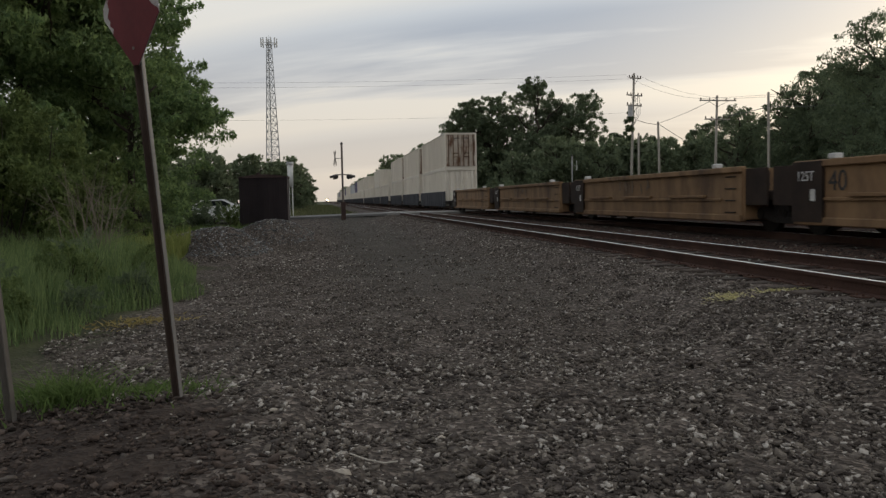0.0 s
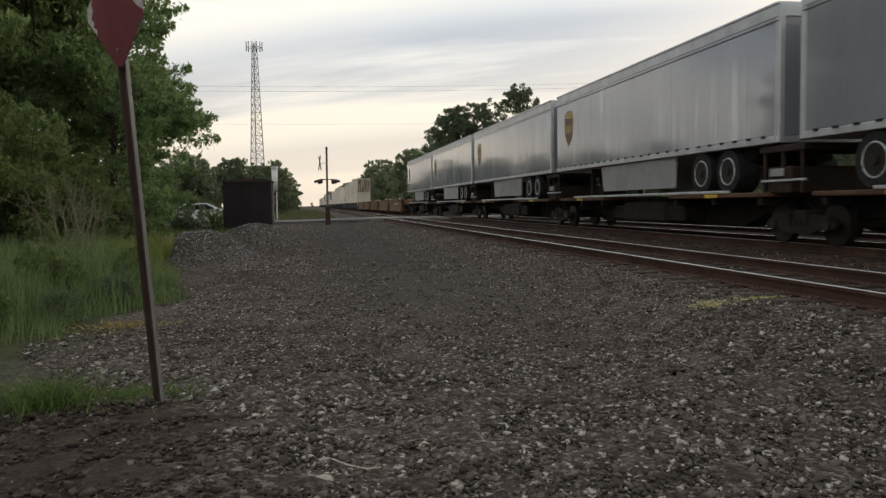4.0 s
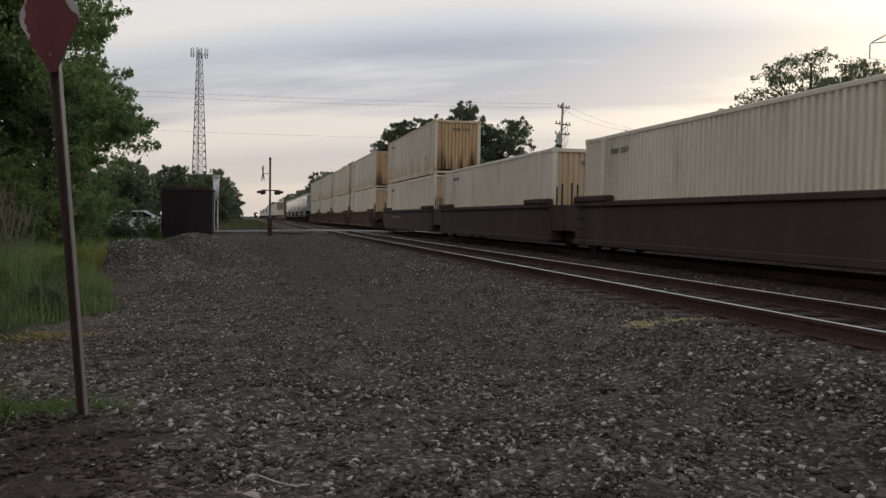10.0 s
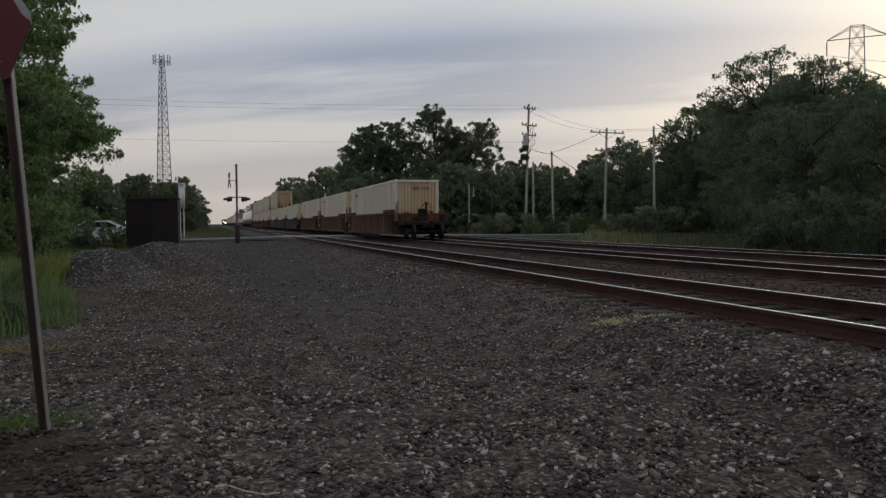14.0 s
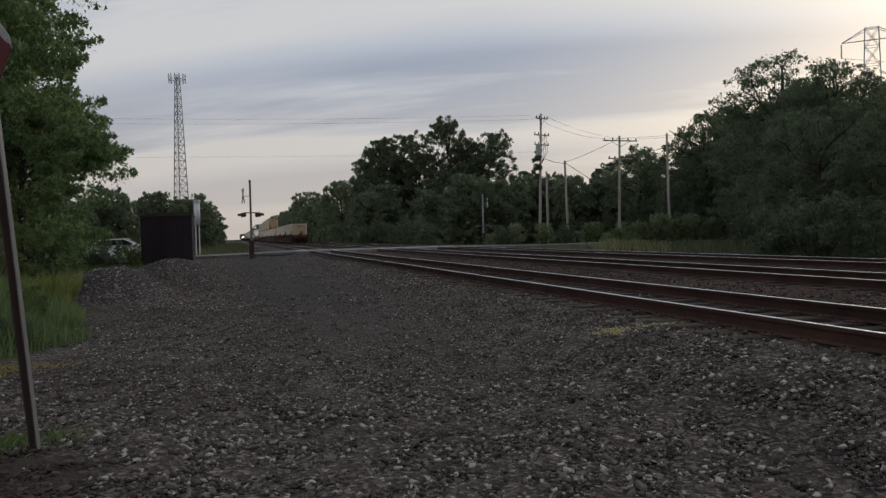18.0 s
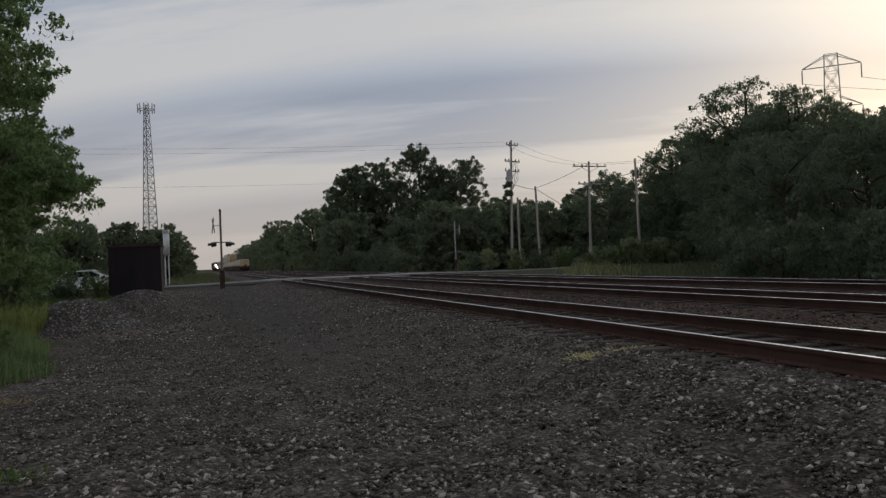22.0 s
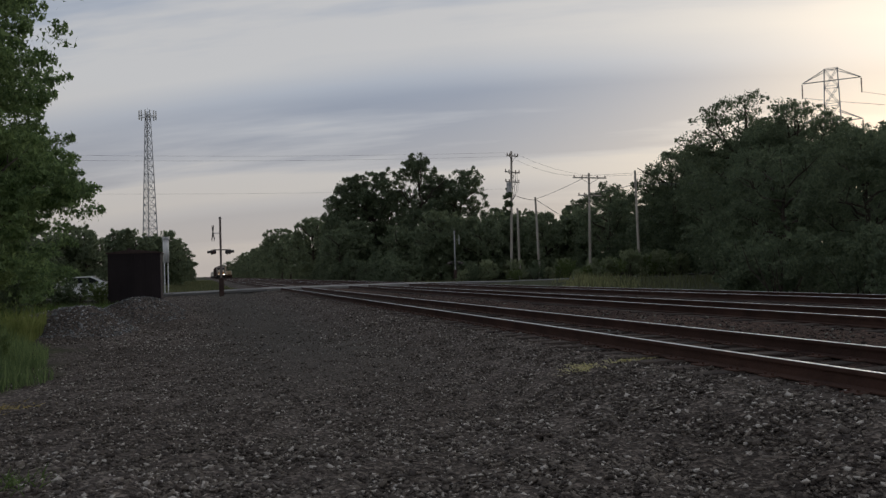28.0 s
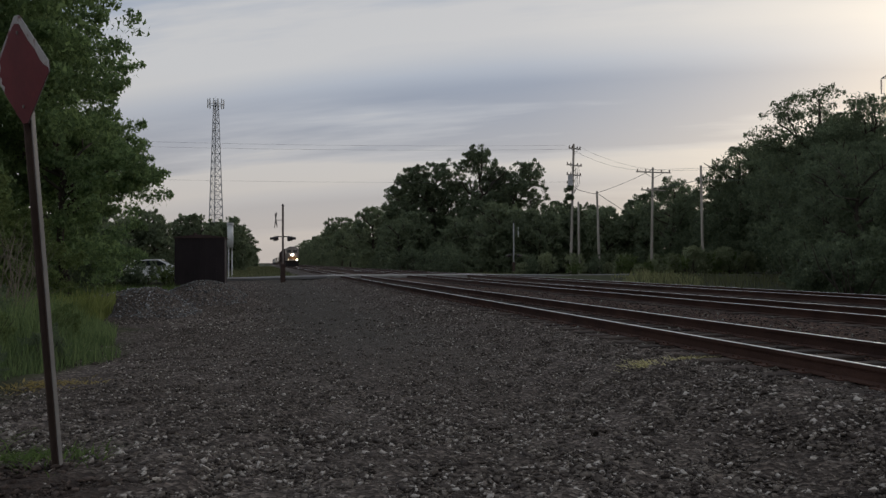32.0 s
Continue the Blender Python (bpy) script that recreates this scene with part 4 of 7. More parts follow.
# ---- trees and plants ----


def limb(mesh, p0, p1, r0, r1, r, steps=4, n=7):
    p0, p1 = np.array(p0, float), np.array(p1, float)
    last, lr = p0, r0
    for k in range(1, steps + 1):
        t = k / steps
        p = p0 + (p1 - p0) * t + r.normal(0, 0.03 * np.linalg.norm(p1 - p0), 3) * (t < 1)
        rr = r0 + (r1 - r0) * t
        mesh.tube(last, p, lr, rr, n, caps=False)
        last, lr = p, rr
    return last


def leaf_cloud(centres, radii, count, size, r, flat=0.75, inner=0.45):
    """Leaves on the shells of many small clumps, turned every way."""
    w = radii ** 2
    pick = r.choice(len(centres), count, p=w / w.sum())
    d = r.standard_normal((count, 3)); d /= np.linalg.norm(d, axis=1, keepdims=True)
    d[:, 2] *= flat
    rad = radii[pick] * (inner + (1 - inner) * r.uniform(0, 1, count) ** 0.5) * (1 + 0.16 * np.clip(r.standard_normal(count), -1.5, 1.0))
    p = centres[pick] + d * rad[:, None]
    turns = random_turns(count, r)
    s = size * np.exp(r.normal(0, 0.3, count))
    base = np.array([(-1, 0, 0), (0.55, -0.6, 0.12), (0.7, 0.5, -0.1)])
    v = p[:, None] + np.einsum("nij,kj->nki", turns, base) * s[:, None, None]
    f = np.arange(count * 3).reshape(-1, 3)
    return v.reshape(-1, 3), f


def spray_cloud(centres, ways, radii, count, size, r, reach=2.3):
    """Leaves along many short sprays: each spray points its own way, tapers to its tip and holds its leaves nearly flat."""
    pick = r.choice(len(centres), count, p=radii ** 2 / (radii ** 2).sum())
    d = ways / np.linalg.norm(ways, axis=1, keepdims=True)
    u = np.cross(d, np.array([0.02, 0.01, 1.0])); u /= np.linalg.norm(u, axis=1, keepdims=True)
    w = np.cross(u, d)
    t = r.uniform(0, 1, count) ** 0.8
    thin = (1.15 - 0.85 * t) * radii[pick]
    p = centres[pick] + d[pick] * ((t - 0.4) * reach * radii[pick])[:, None]
    wide = 0.46 + 0.12 * max(0.0, 2.3 - reach)
    p = p + u[pick] * (wide * thin * r.standard_normal(count))[:, None] + w[pick] * ((wide - 0.17) * thin * r.standard_normal(count))[:, None]
    p[:, 2] -= 0.22 * t * t * radii[pick]
    yaw, tx, ty = r.uniform(0, 2 * math.pi, count), r.normal(0, 1.05, count), r.normal(0, 1.05, count)
    s = size * np.exp(r.normal(0, 0.3, count))
    base = np.array([(-1, 0, 0), (0.5, -0.6, 0.0), (0.7, 0.5, 0.0)])
    bx, by = base[:, 0][None], base[:, 1][None]
    x0, y0 = bx * np.cos(ty)[:, None], by * np.cos(tx)[:, None]
    z0 = bx * np.sin(ty)[:, None] + by * np.sin(tx)[:, None]
    c, q = np.cos(yaw)[:, None], np.sin(yaw)[:, None]
    leaf = np.stack([c * x0 - q * y0, q * x0 + c * y0, z0], -1)
    v = p[:, None] + leaf * s[:, None, None]
    return v.reshape(-1, 3), np.arange(count * 3).reshape(-1, 3)


def tree_data(name, height, spread, seed, leaves, leaf_size, material, bare=0.28, clumps=60, puff=(0.10, 0.24), lobes=0, rise=0.25):
    """Trunk with limbs, and a crown of leafy sprays round the limb ends or, with lobes, heaped into rounded masses."""
    r = np.random.default_rng(seed)
    trunk = Mesh()
    lean = r.normal(0, 0.03 * height, 2)
    fork = np.array([lean[0] * 0.4, lean[1] * 0.4, height * 0.42])
    limb(trunk, (0, 0, -0.4), fork, 0.024 * height, 0.015 * height, r, 5, 9)
    top = np.array([lean[0], lean[1], height * 0.9])
    limb(trunk, fork, top, 0.015 * height, 0.004 * height, r, 5)
    ends = [top]
    for k in range(11):
        h = r.uniform(0.30, 0.72) * height
        a = 2 * math.pi * (k * 0.382 + r.uniform(-0.06, 0.06))
        q = np.array([lean[0], lean[1], 0]) * h / height
        reach = spread * r.uniform(0.55, 1.0) * (1.0 - 0.5 * max(0, h / height - 0.55))
        e = q + np.array([math.cos(a) * reach, math.sin(a) * reach, h + r.uniform(0.10, 0.26) * height])
        limb(trunk, q + np.array([0, 0, h]), e, 0.009 * height, 0.002 * height, r, 4, 6)
        ends.append(e)
        for j in range(2):
            m = q + (e - q) * r.uniform(0.5, 0.8); m[2] = h + (e[2] - h) * 0.6
            e2 = m + r.normal(0, 0.16 * spread, 3) + np.array([0, 0, 0.06 * height])
            limb(trunk, m, e2, 0.004 * height, 0.0015 * height, r, 3, 5)
            ends.append(e2)
    ends = np.array(ends)
    low = bare * height
    extra = clumps if lobes else (clumps * 2) // 3
    a, q = r.uniform(0, 2 * math.pi, extra), r.uniform(0, 1, extra) ** 0.5
    hh = r.uniform(low, height * 0.95, extra)
    prof = np.sqrt(np.clip(1 - ((hh / height - 0.42) / 0.56) ** 2, 0.02, 1))
    c2 = np.stack([np.cos(a) * q * spread * prof + lean[0] * hh / height, np.sin(a) * q * spread * prof + lean[1] * hh / height, hh], -1)
    if lobes:
        big = spread * r.uniform(0.30, 0.46, lobes)
        a, q = r.uniform(0, 2 * math.pi, lobes), r.uniform(0.15, 1, lobes) ** 0.5
        hh = np.linspace(0.30, 1.0, lobes) * height - big * 1.05
        prof = np.sqrt(np.clip(1 - ((hh / height - 0.42) / 0.62) ** 2, 0.02, 1))
        lc = np.stack([np.cos(a) * q * (spread * prof - 0.6 * big) + lean[0], np.sin(a) * q * (spread * prof - 0.6 * big) + lean[1], hh], -1)
        n = r.choice(lobes, clumps, p=big ** 2 / (big ** 2).sum())
        d = r.standard_normal((clumps, 3)) + np.array([0, 0, 0.45]); d /= np.linalg.norm(d, axis=1, keepdims=True)
        c = lc[n] + d * (big[n] * r.uniform(0.5, 1.0, clumps))[:, None]
        c = np.concatenate([c, c2])
        ways = np.concatenate([d, np.stack([c2[:, 0], c2[:, 1], 0.6 * spread * np.ones(extra)], -1)])
    else:
        c = ends[r.integers(0, len(ends), clumps)] + r.normal(0, 0.15 * spread, (clumps, 3))
        c = np.concatenate([c, c2])
        out = c[:, :2] - lean[None] * (c[:, 2:3] / height)
        ways = np.concatenate([out, rise * np.linalg.norm(out, axis=1, keepdims=True) + 0.15], 1)
        ways[:, :2] += r.normal(0, 0.45, (len(c), 2)) * np.linalg.norm(out, axis=1, keepdims=True)
        ways[:, 2] += r.normal(0, 0.25, len(c)) * np.linalg.norm(out, axis=1)
    ways = ways + 1e-3
    c[:, 2] = np.clip(c[:, 2], low, height)
    rad = spread * r.uniform(*puff, len(c))
    v, f = spray_cloud(c, ways, rad, leaves, leaf_size, r, 1.35 if lobes else 2.0)
    v[:, 2] = np.maximum(v[:, 2], 0.0)
    return trunk.data(name + "_trunk", M["bark"]), fast_mesh(name + "_crown", v, f, material)


def bush_data(name, height, spread, seed, leaves, leaf_size, material):
    r = np.random.default_rng(seed)
    stems = Mesh()
    for k in range(9):
        a = r.uniform(0, 2 * math.pi)
        e = (math.cos(a) * spread * r.uniform(0.2, 0.8), math.sin(a) * spread * r.uniform(0.2, 0.8), height * r.uniform(0.5, 0.9))
        limb(stems, (e[0] * 0.15, e[1] * 0.15, -0.3), e, 0.035, 0.008, r, 3, 5)
    n = 9
    a, q, hh = r.uniform(0, 2 * math.pi, n), r.uniform(0.2, 1, n) ** 0.5, np.linspace(0.15, 0.80, n)
    heap = spread * r.uniform(0.28, 0.46, n)
    lc = np.stack([np.cos(a) * q * (spread - heap) * (1.1 - 0.6 * hh), np.sin(a) * q * (spread - heap) * (1.1 - 0.6 * hh), hh * height], -1)
    k = r.choice(n, 90, p=heap ** 2 / (heap ** 2).sum())
    d = r.standard_normal((90, 3)) + np.array([0, 0, 0.5]); d /= np.linalg.norm(d, axis=1, keepdims=True)
    c = lc[k] + d * (heap[k] * r.uniform(0.55, 1.0, 90))[:, None]
    c[:, 2] = np.clip(c[:, 2], 0.05, height)
    v, f = spray_cloud(c, d + np.array([0, 0, 0.3]), spread * r.uniform(0.09, 0.20, 90), leaves, leaf_size, r, 1.9)
    v[:, 2] = np.maximum(v[:, 2], -0.1)
    return stems.data(name + "_stems", M["bark"]), fast_mesh(name + "_crown", v, f, material)


def plant(name, data, x, y, rz, scale, label, category, group, wood="trunk"):
    ob = thing(name, x, y, float(ground_z(x, y)), rz, label, category, group)
    ob.scale = (scale, scale, scale)
    if category in ("shrub", "weed"):
        part("stem", data[0], None, ob)["kind"] = "stuff"
    else:
        part(wood, data[0], None, ob)
    part("crown", data[1], None, ob)
    return ob


def build_woods():
    big = tree_data("maple", 17.0, 6.2, 21, 120000, 0.10, M["leaf"], 0.05, 300, (0.09, 0.20))
    big2 = tree_data("maple_b", 15.0, 5.0, 22, 56000, 0.115, M["leaf"], 0.05, 170, (0.11, 0.22))
    big3 = tree_data("maple_c", 8.2, 2.9, 24, 28000, 0.085, M["leaf"], 0.02, 110)
    near = [tree_data("oak_%s" % k, 11.0, 4.2, 30 + n, 25000, 0.11, M["leaf_dark"], 0.03, 150, (0.10, 0.20), 9) for n, k in enumerate("abc")]
    airy = tree_data("locust", 11.0, 3.9, 41, 26000, 0.075, M["leaf_dark"], 0.22, 120, (0.12, 0.2), 0, 0.1)
    tall = [tree_data("oak_tall_%s" % k, 17.0, 4.4, 50 + n, 25000, 0.17, M["leaf_dark"], 0.02, 220, (0.10, 0.18), 14) for n, k in enumerate("abc")]
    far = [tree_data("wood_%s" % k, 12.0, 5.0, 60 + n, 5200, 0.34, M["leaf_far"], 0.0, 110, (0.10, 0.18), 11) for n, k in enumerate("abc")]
    hedge = [bush_data("hedge_%s" % k, 4.2, 3.2, 80 + n, 20000, 0.065, m) for n, (k, m) in enumerate((("a", M["leaf_light"]), ("b", M["leaf_light"])))]
    shrub = [bush_data("shrub_%s" % k, 2.0, 1.7, 70 + n, 5200, 0.062, m) for n, (k, m) in enumerate((("a", M["leaf_dark"]), ("b", M["leaf_light"]), ("c", M["leaf_dark"]), ("d", M["leaf_pale"])))]
    g = "trees at the yard's edge"
    lb = "tall broadleaf tree with a dense dark green crown"
    plant("maple_tree", big3, -7.4, 32.0, 200, 0.95, lb, "tree", g)
    plant("maple_tree", big3, -8.6, 36.0, 80, 0.9, lb, "tree", g)
    plant("maple_tree", big, -11.3, 31.5, 20, 1.0, lb, "tree", g)
    plant("maple_tree", big2, -13.5, 25.5, 130, 1.0, lb, "tree", g)
    plant("maple_tree", big2, -14.5, 34.0, 250, 1.1, lb, "tree", g)
    plant("maple_tree", big, -17.5, 30.0, 80, 0.95, lb, "tree", g)
    plant("maple_tree", big2, -9.8, 38.0, 70, 0.85, lb, "tree", g)
    for k, (x, y, s, rz) in enumerate(((-8.7, 22.0, 0.98, 0), (-9.2, 18.0, 1.0, 60), (-10.2, 20.8, 1.15, 150), (-8.2, 22.8, 0.95, 210), (-7.6, 26.2, 0.75, 20), (-12.2, 18.4, 1.1, 300))):
        plant("hedge_shrub", hedge[k % 2], x, y, rz, s, "large leafy green shrub among tall grass", "shrub", "shrubs by the yard")
    for k, (x, y, s, rz) in enumerate(((-7.2, 33.0, 0.8, 80), (-5.3, 45.5, 0.62, 140), (-6.4, 46.5, 0.72, 10), (-7.6, 47.5, 0.76, 90), (-9.2, 49.5, 1.05, 200), (-9.6, 46.0, 1.1, 50))):
        plant("shrub", shrub[k % 3], x, y, rz, s, "leafy green shrub among tall grass", "shrub", "shrubs by the yard")
    twig = Mesh()
    rr = np.random.default_rng(15)
    for k in range(26):
        a, up = rr.uniform(0, 2 * math.pi), rr.uniform(0.9, 2.1)
        e = (math.cos(a) * rr.uniform(0.3, 1.0), math.sin(a) * rr.uniform(0.3, 1.0), up)
        m = limb(twig, (0.1 * e[0], 0.1 * e[1], -0.2), e, 0.016, 0.004, rr, 4, 5)
        for j in range(3):
            limb(twig, np.array(e) * rr.uniform(0.6, 0.95), np.array(e) + rr.normal(0, 0.3, 3), 0.006, 0.002, rr, 2, 4)
    for k, (x, y, s) in enumerate(((-3.3, 10.4, 0.22), (-3.9, 9.4, 0.30), (-4.6, 10.6, 0.38), (-3.1, 12.2, 0.26), (-4.2, 12.8, 0.42), (-5.4, 9.6, 0.42), (-5.6, 12.0, 0.5), (-3.5, 14.4, 0.36), (-4.8, 15.0, 0.45), (-6.3, 11.0, 0.5))):
        plant("weed_clump", shrub[(0, 1, 0)[k % 3]], x, y, 67 * k, s, "leafy weed clump growing in tall grass", "weed", "weeds beside the yard")
    tb = thing("bare_bush", -4.75, 16.3, float(ground_z(-4.75, 16.3)), 0, "dead bush of bare grey twigs in tall grass", "bush")
    part("dead_branch", twig, M["deadwood"], tb)
    # right of the third track
    g2 = "trees beside the far track"
    lb2 = "dark green tree rising beside the railway"
    spots = [(21.5, 13.5, 0.72), (22.3, 18.0, 0.80), (23.2, 22.5, 0.85), (24.0, 27.5, 0.85), (27.0, 19.0, 0.95), (28.5, 25.5, 1.0), (26.5, 32.5, 0.80), (31.5, 22.0, 1.0), (33.0, 30.0, 0.95), (25.0, 9.0, 0.9), (30.0, 13.0, 1.0),
             (36.0, 37.0, 0.85), (40.5, 43.0, 0.95), (43.0, 52.0, 0.95), (46.0, 60.0, 1.0)]
    tops = [(45.5, 68.0, 0.150), (47.5, 65.0, 0.152), (50.0, 67.0, 0.16), (38.5, 49.0, 0.155), (35.2, 41.5, 0.182), (39.5, 46.0, 0.178), (44.0, 79.0, 0.112)]
    for k, (x, y, s) in enumerate(spots):
        dist, bear = math.hypot(x, y), math.degrees(math.atan2(x, y))
        rise = 0.176 if bear > 42 else 0.163 if bear > 39 else 0.137
        plant("woodland_tree", near[k % 3], x, y, 47 * k, (rise * dist + 0.75) / 11.6, lb2, "tree", g2)
    for k, (x, y, rise) in enumerate(tops):
        plant("woodland_tree", near[(k + 1) % 3], x, y, 83 * k, (rise * math.hypot(x, y) + 1.2) / 11.6, lb2, "tree", g2)
    plant("locust_tree", airy, 30.6, 38.0, 30, 1.055, "airy tree with layered open crown", "tree", g2)
    plant("locust_tree", airy, 32.2, 36.6, 200, 0.97, "airy tree with layered open crown", "tree", g2)
    plant("locust_tree", airy, 42.5, 58.0, 90, 1.0, "airy tree with layered open crown", "tree", g2)
    for k in range(11):
        x, y = 19.6 + 0.9 * math.sin(k * 2.1), 8.0 + 1.75 * k
        plant("shrub", shrub[(2, 0, 2)[k % 3]], x, y, 77 * k, 0.85 + 0.35 * abs(math.sin(k * 1.7)), "dark leafy undergrowth at the foot of the trees", "shrub", "undergrowth by the far track")
    for k in range(13):
        x = 29.5 + 1.15 * k + 0.6 * math.sin(k * 3)
        y = ROAD_Y - 5.2 + 0.42 * (x - 18) + 0.5 * math.sin(k * 1.3)
        plant("shrub", shrub[(3, 1, 3)[k % 3]], x, y, 51 * k, (0.75 + 0.4 * abs(math.sin(k * 2.3))) * (0.5 if k < 3 else 0.8 if k == 3 else 1), "low bright green brush by the road", "shrub", "roadside brush")
    for k in range(13):
        x = 22.5 + 1.7 * k + 0.6 * math.sin(k * 2.9)
        plant("shrub", shrub[(3, 2, 3, 1)[k % 4]], x, ROAD_Y + 6.5 + 0.42 * (x - 18) + 1.2 * math.sin(k * 1.7), 43 * k, 0.6 + 0.45 * abs(math.sin(k * 2.1)), "mixed brush along the far side of the road", "shrub", "brush beyond the road")
    # beyond the crossing, right side
    g3 = "trees along the line beyond the crossing"
    lb3 = "tall tree in the woods beyond the level crossing"
    for k, (x, y, s) in enumerate(((21.3, 116, 0.95), (24.6, 115, 1.0), (27.6, 117, 0.84), (21.2, 126, 0.82), (22.4, 134, 0.72), (31.2, 112, 1.10), (34.0, 114, 0.86), (37.2, 112, 1.0), (29.0, 108, 0.62), (41.0, 104, 0.60), (45.0, 102, 0.57), (36.0, 98, 0.46), (49.5, 98, 0.64), (54.5, 96, 0.70), (58.0, 88, 0.72), (52.0, 82, 0.60), (62.5, 82, 0.8), (48.0, 74, 0.60), (54.0, 70, 0.70), (60.0, 70, 0.8))):
        plant("oak_tree", tall[k % 3], x, y, 63 * k, s, lb3, "tree", g3)
    for k in range(30):
        x, y = 17.5 + 1.55 * k + 0.9 * math.sin(k * 2.4), (96 + 6 * math.sin(k * 1.7)) if k > 4 else 104 + 4 * k
        y -= 0.55 * max(0, k - 8)
        plant("thicket_tree", far[k % 3], x, y, 71 * k, 0.60 + 0.13 * abs(math.sin(k * 1.3)), "dense low tree filling the wood edge", "tree", g3)
    for k in range(16):
        plant("thicket_tree", far[(k + 1) % 3], 19.5 + 2.0 * k, 121 - 0.6 * k + 2 * math.sin(k * 2.0), 37 * k, 0.52 + 0.08 * math.sin(k * 2.3), "dense low tree filling the wood edge", "tree", g3)
    for k, (x, y, s) in enumerate(((26.5, 900, 1.50), (31.5, 915, 1.22), (22.0, 910, 1.12))):
        plant("woodland_tree", far[k], x, y, 40 * k, s, "rounded tree where the line runs out of sight", "tree", g3)
    for k in range(14):
        y = 146 + 17 * k * (1 + 0.05 * k)
        plant("woodland_tree", far[k % 3], 18.8 + 1.2 * math.sin(k * 1.9) + 0.006 * y, y, 91 * k, 1.0 + 0.12 * math.sin(k * 2.7), "tree in the wood edge along the tracks", "tree", g3)
    for k in range(10):
        x, y = 17.6 + 0.6 * math.sin(k), 74 + 6.5 * k
        plant("shrub", shrub[(0, 2, 0)[k % 3]], x + 1.0, y, 40 * k, 1.25 + 0.4 * abs(math.sin(k * 1.4)), "dark leafy undergrowth along the tracks", "shrub", "undergrowth by the far track")
    # left side beyond the road
    g4 = "trees left of the line beyond the road"
    for k in range(13):
        x, y = -24 + 1.9 * k - 0.02 * k * k, 104 + 3.0 * k + 4 * math.sin(k * 2.2)
        plant("woodland_tree", far[k % 3], x, y, 59 * k, 0.70 + 0.08 * math.sin(k * 1.9), "tree in a low dark wood beyond the road", "tree", g4)
    for k in range(12):
        y = 150 + 22 * k * (1 + 0.06 * k)
        plant("woodland_tree", far[(k + 1) % 3], -5.2 - 0.6 * math.sin(k * 1.7) - 0.006 * y, y, 83 * k, 0.62 + 0.06 * math.sin(k * 2.9), "tree in the wood edge along the tracks", "tree", g4)
    for k in range(9):
        plant("woodland_tree", far[k % 3], -42 + 6.0 * k, 78 + 9 * math.sin(k * 1.7) - 1.3 * k, 37 * k, 0.66, "tree in a low dark wood beyond the road", "tree", g4) if k < 5 else None
    # far woods closing the view
    r = np.random.default_rng(90)
    n = 150
    a = r.uniform(-75, 75, n)
    d = r.uniform(420, 700, n)
    c = np.stack([np.sin(np.radians(a)) * d, np.cos(np.radians(a)) * d, r.uniform(2, 11, n)], -1)
    c = c[(np.abs(c[:, 0] - 8) > 20)]
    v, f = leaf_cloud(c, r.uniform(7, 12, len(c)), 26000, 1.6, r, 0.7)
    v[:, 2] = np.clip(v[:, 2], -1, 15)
    tagged(new("far_woods", fast_mesh("far_woods", v, f, M["leaf_far"])), "dark green woods on the horizon, haze in their leaf colour", "woods", kind="stuff")


build_woods()


def blades(name, px, py, h, wid, material, label, r, bend=0.35):
    n = len(px)
    a = r.uniform(0, 2 * math.pi, n)
    side = np.stack([np.cos(a), np.sin(a), np.zeros(n)], -1) * (wid * r.uniform(0.6, 1.3, n))[:, None]
    lean = r.normal(0, bend, (n, 2)) * h[:, None]
    base = np.stack([px, py, ground_z(px, py) - 0.02], -1)
    mid = base + np.concatenate([lean * 0.3, (h * 0.55)[:, None]], 1)
    tip = base + np.concatenate([lean, h[:, None]], 1)
    v = np.stack([base - side, base + side, mid + side * 0.8, mid - side * 0.8, tip], 1)
    f = np.concatenate([np.array([(0, 1, 2), (0, 2, 3), (3, 2, 4)])[None] + (np.arange(n) * 5)[:, None, None]]).reshape(-1, 3)
    tagged(new(name, fast_mesh(name, v.reshape(-1, 3), f, material)), label, "grass", kind="stuff")


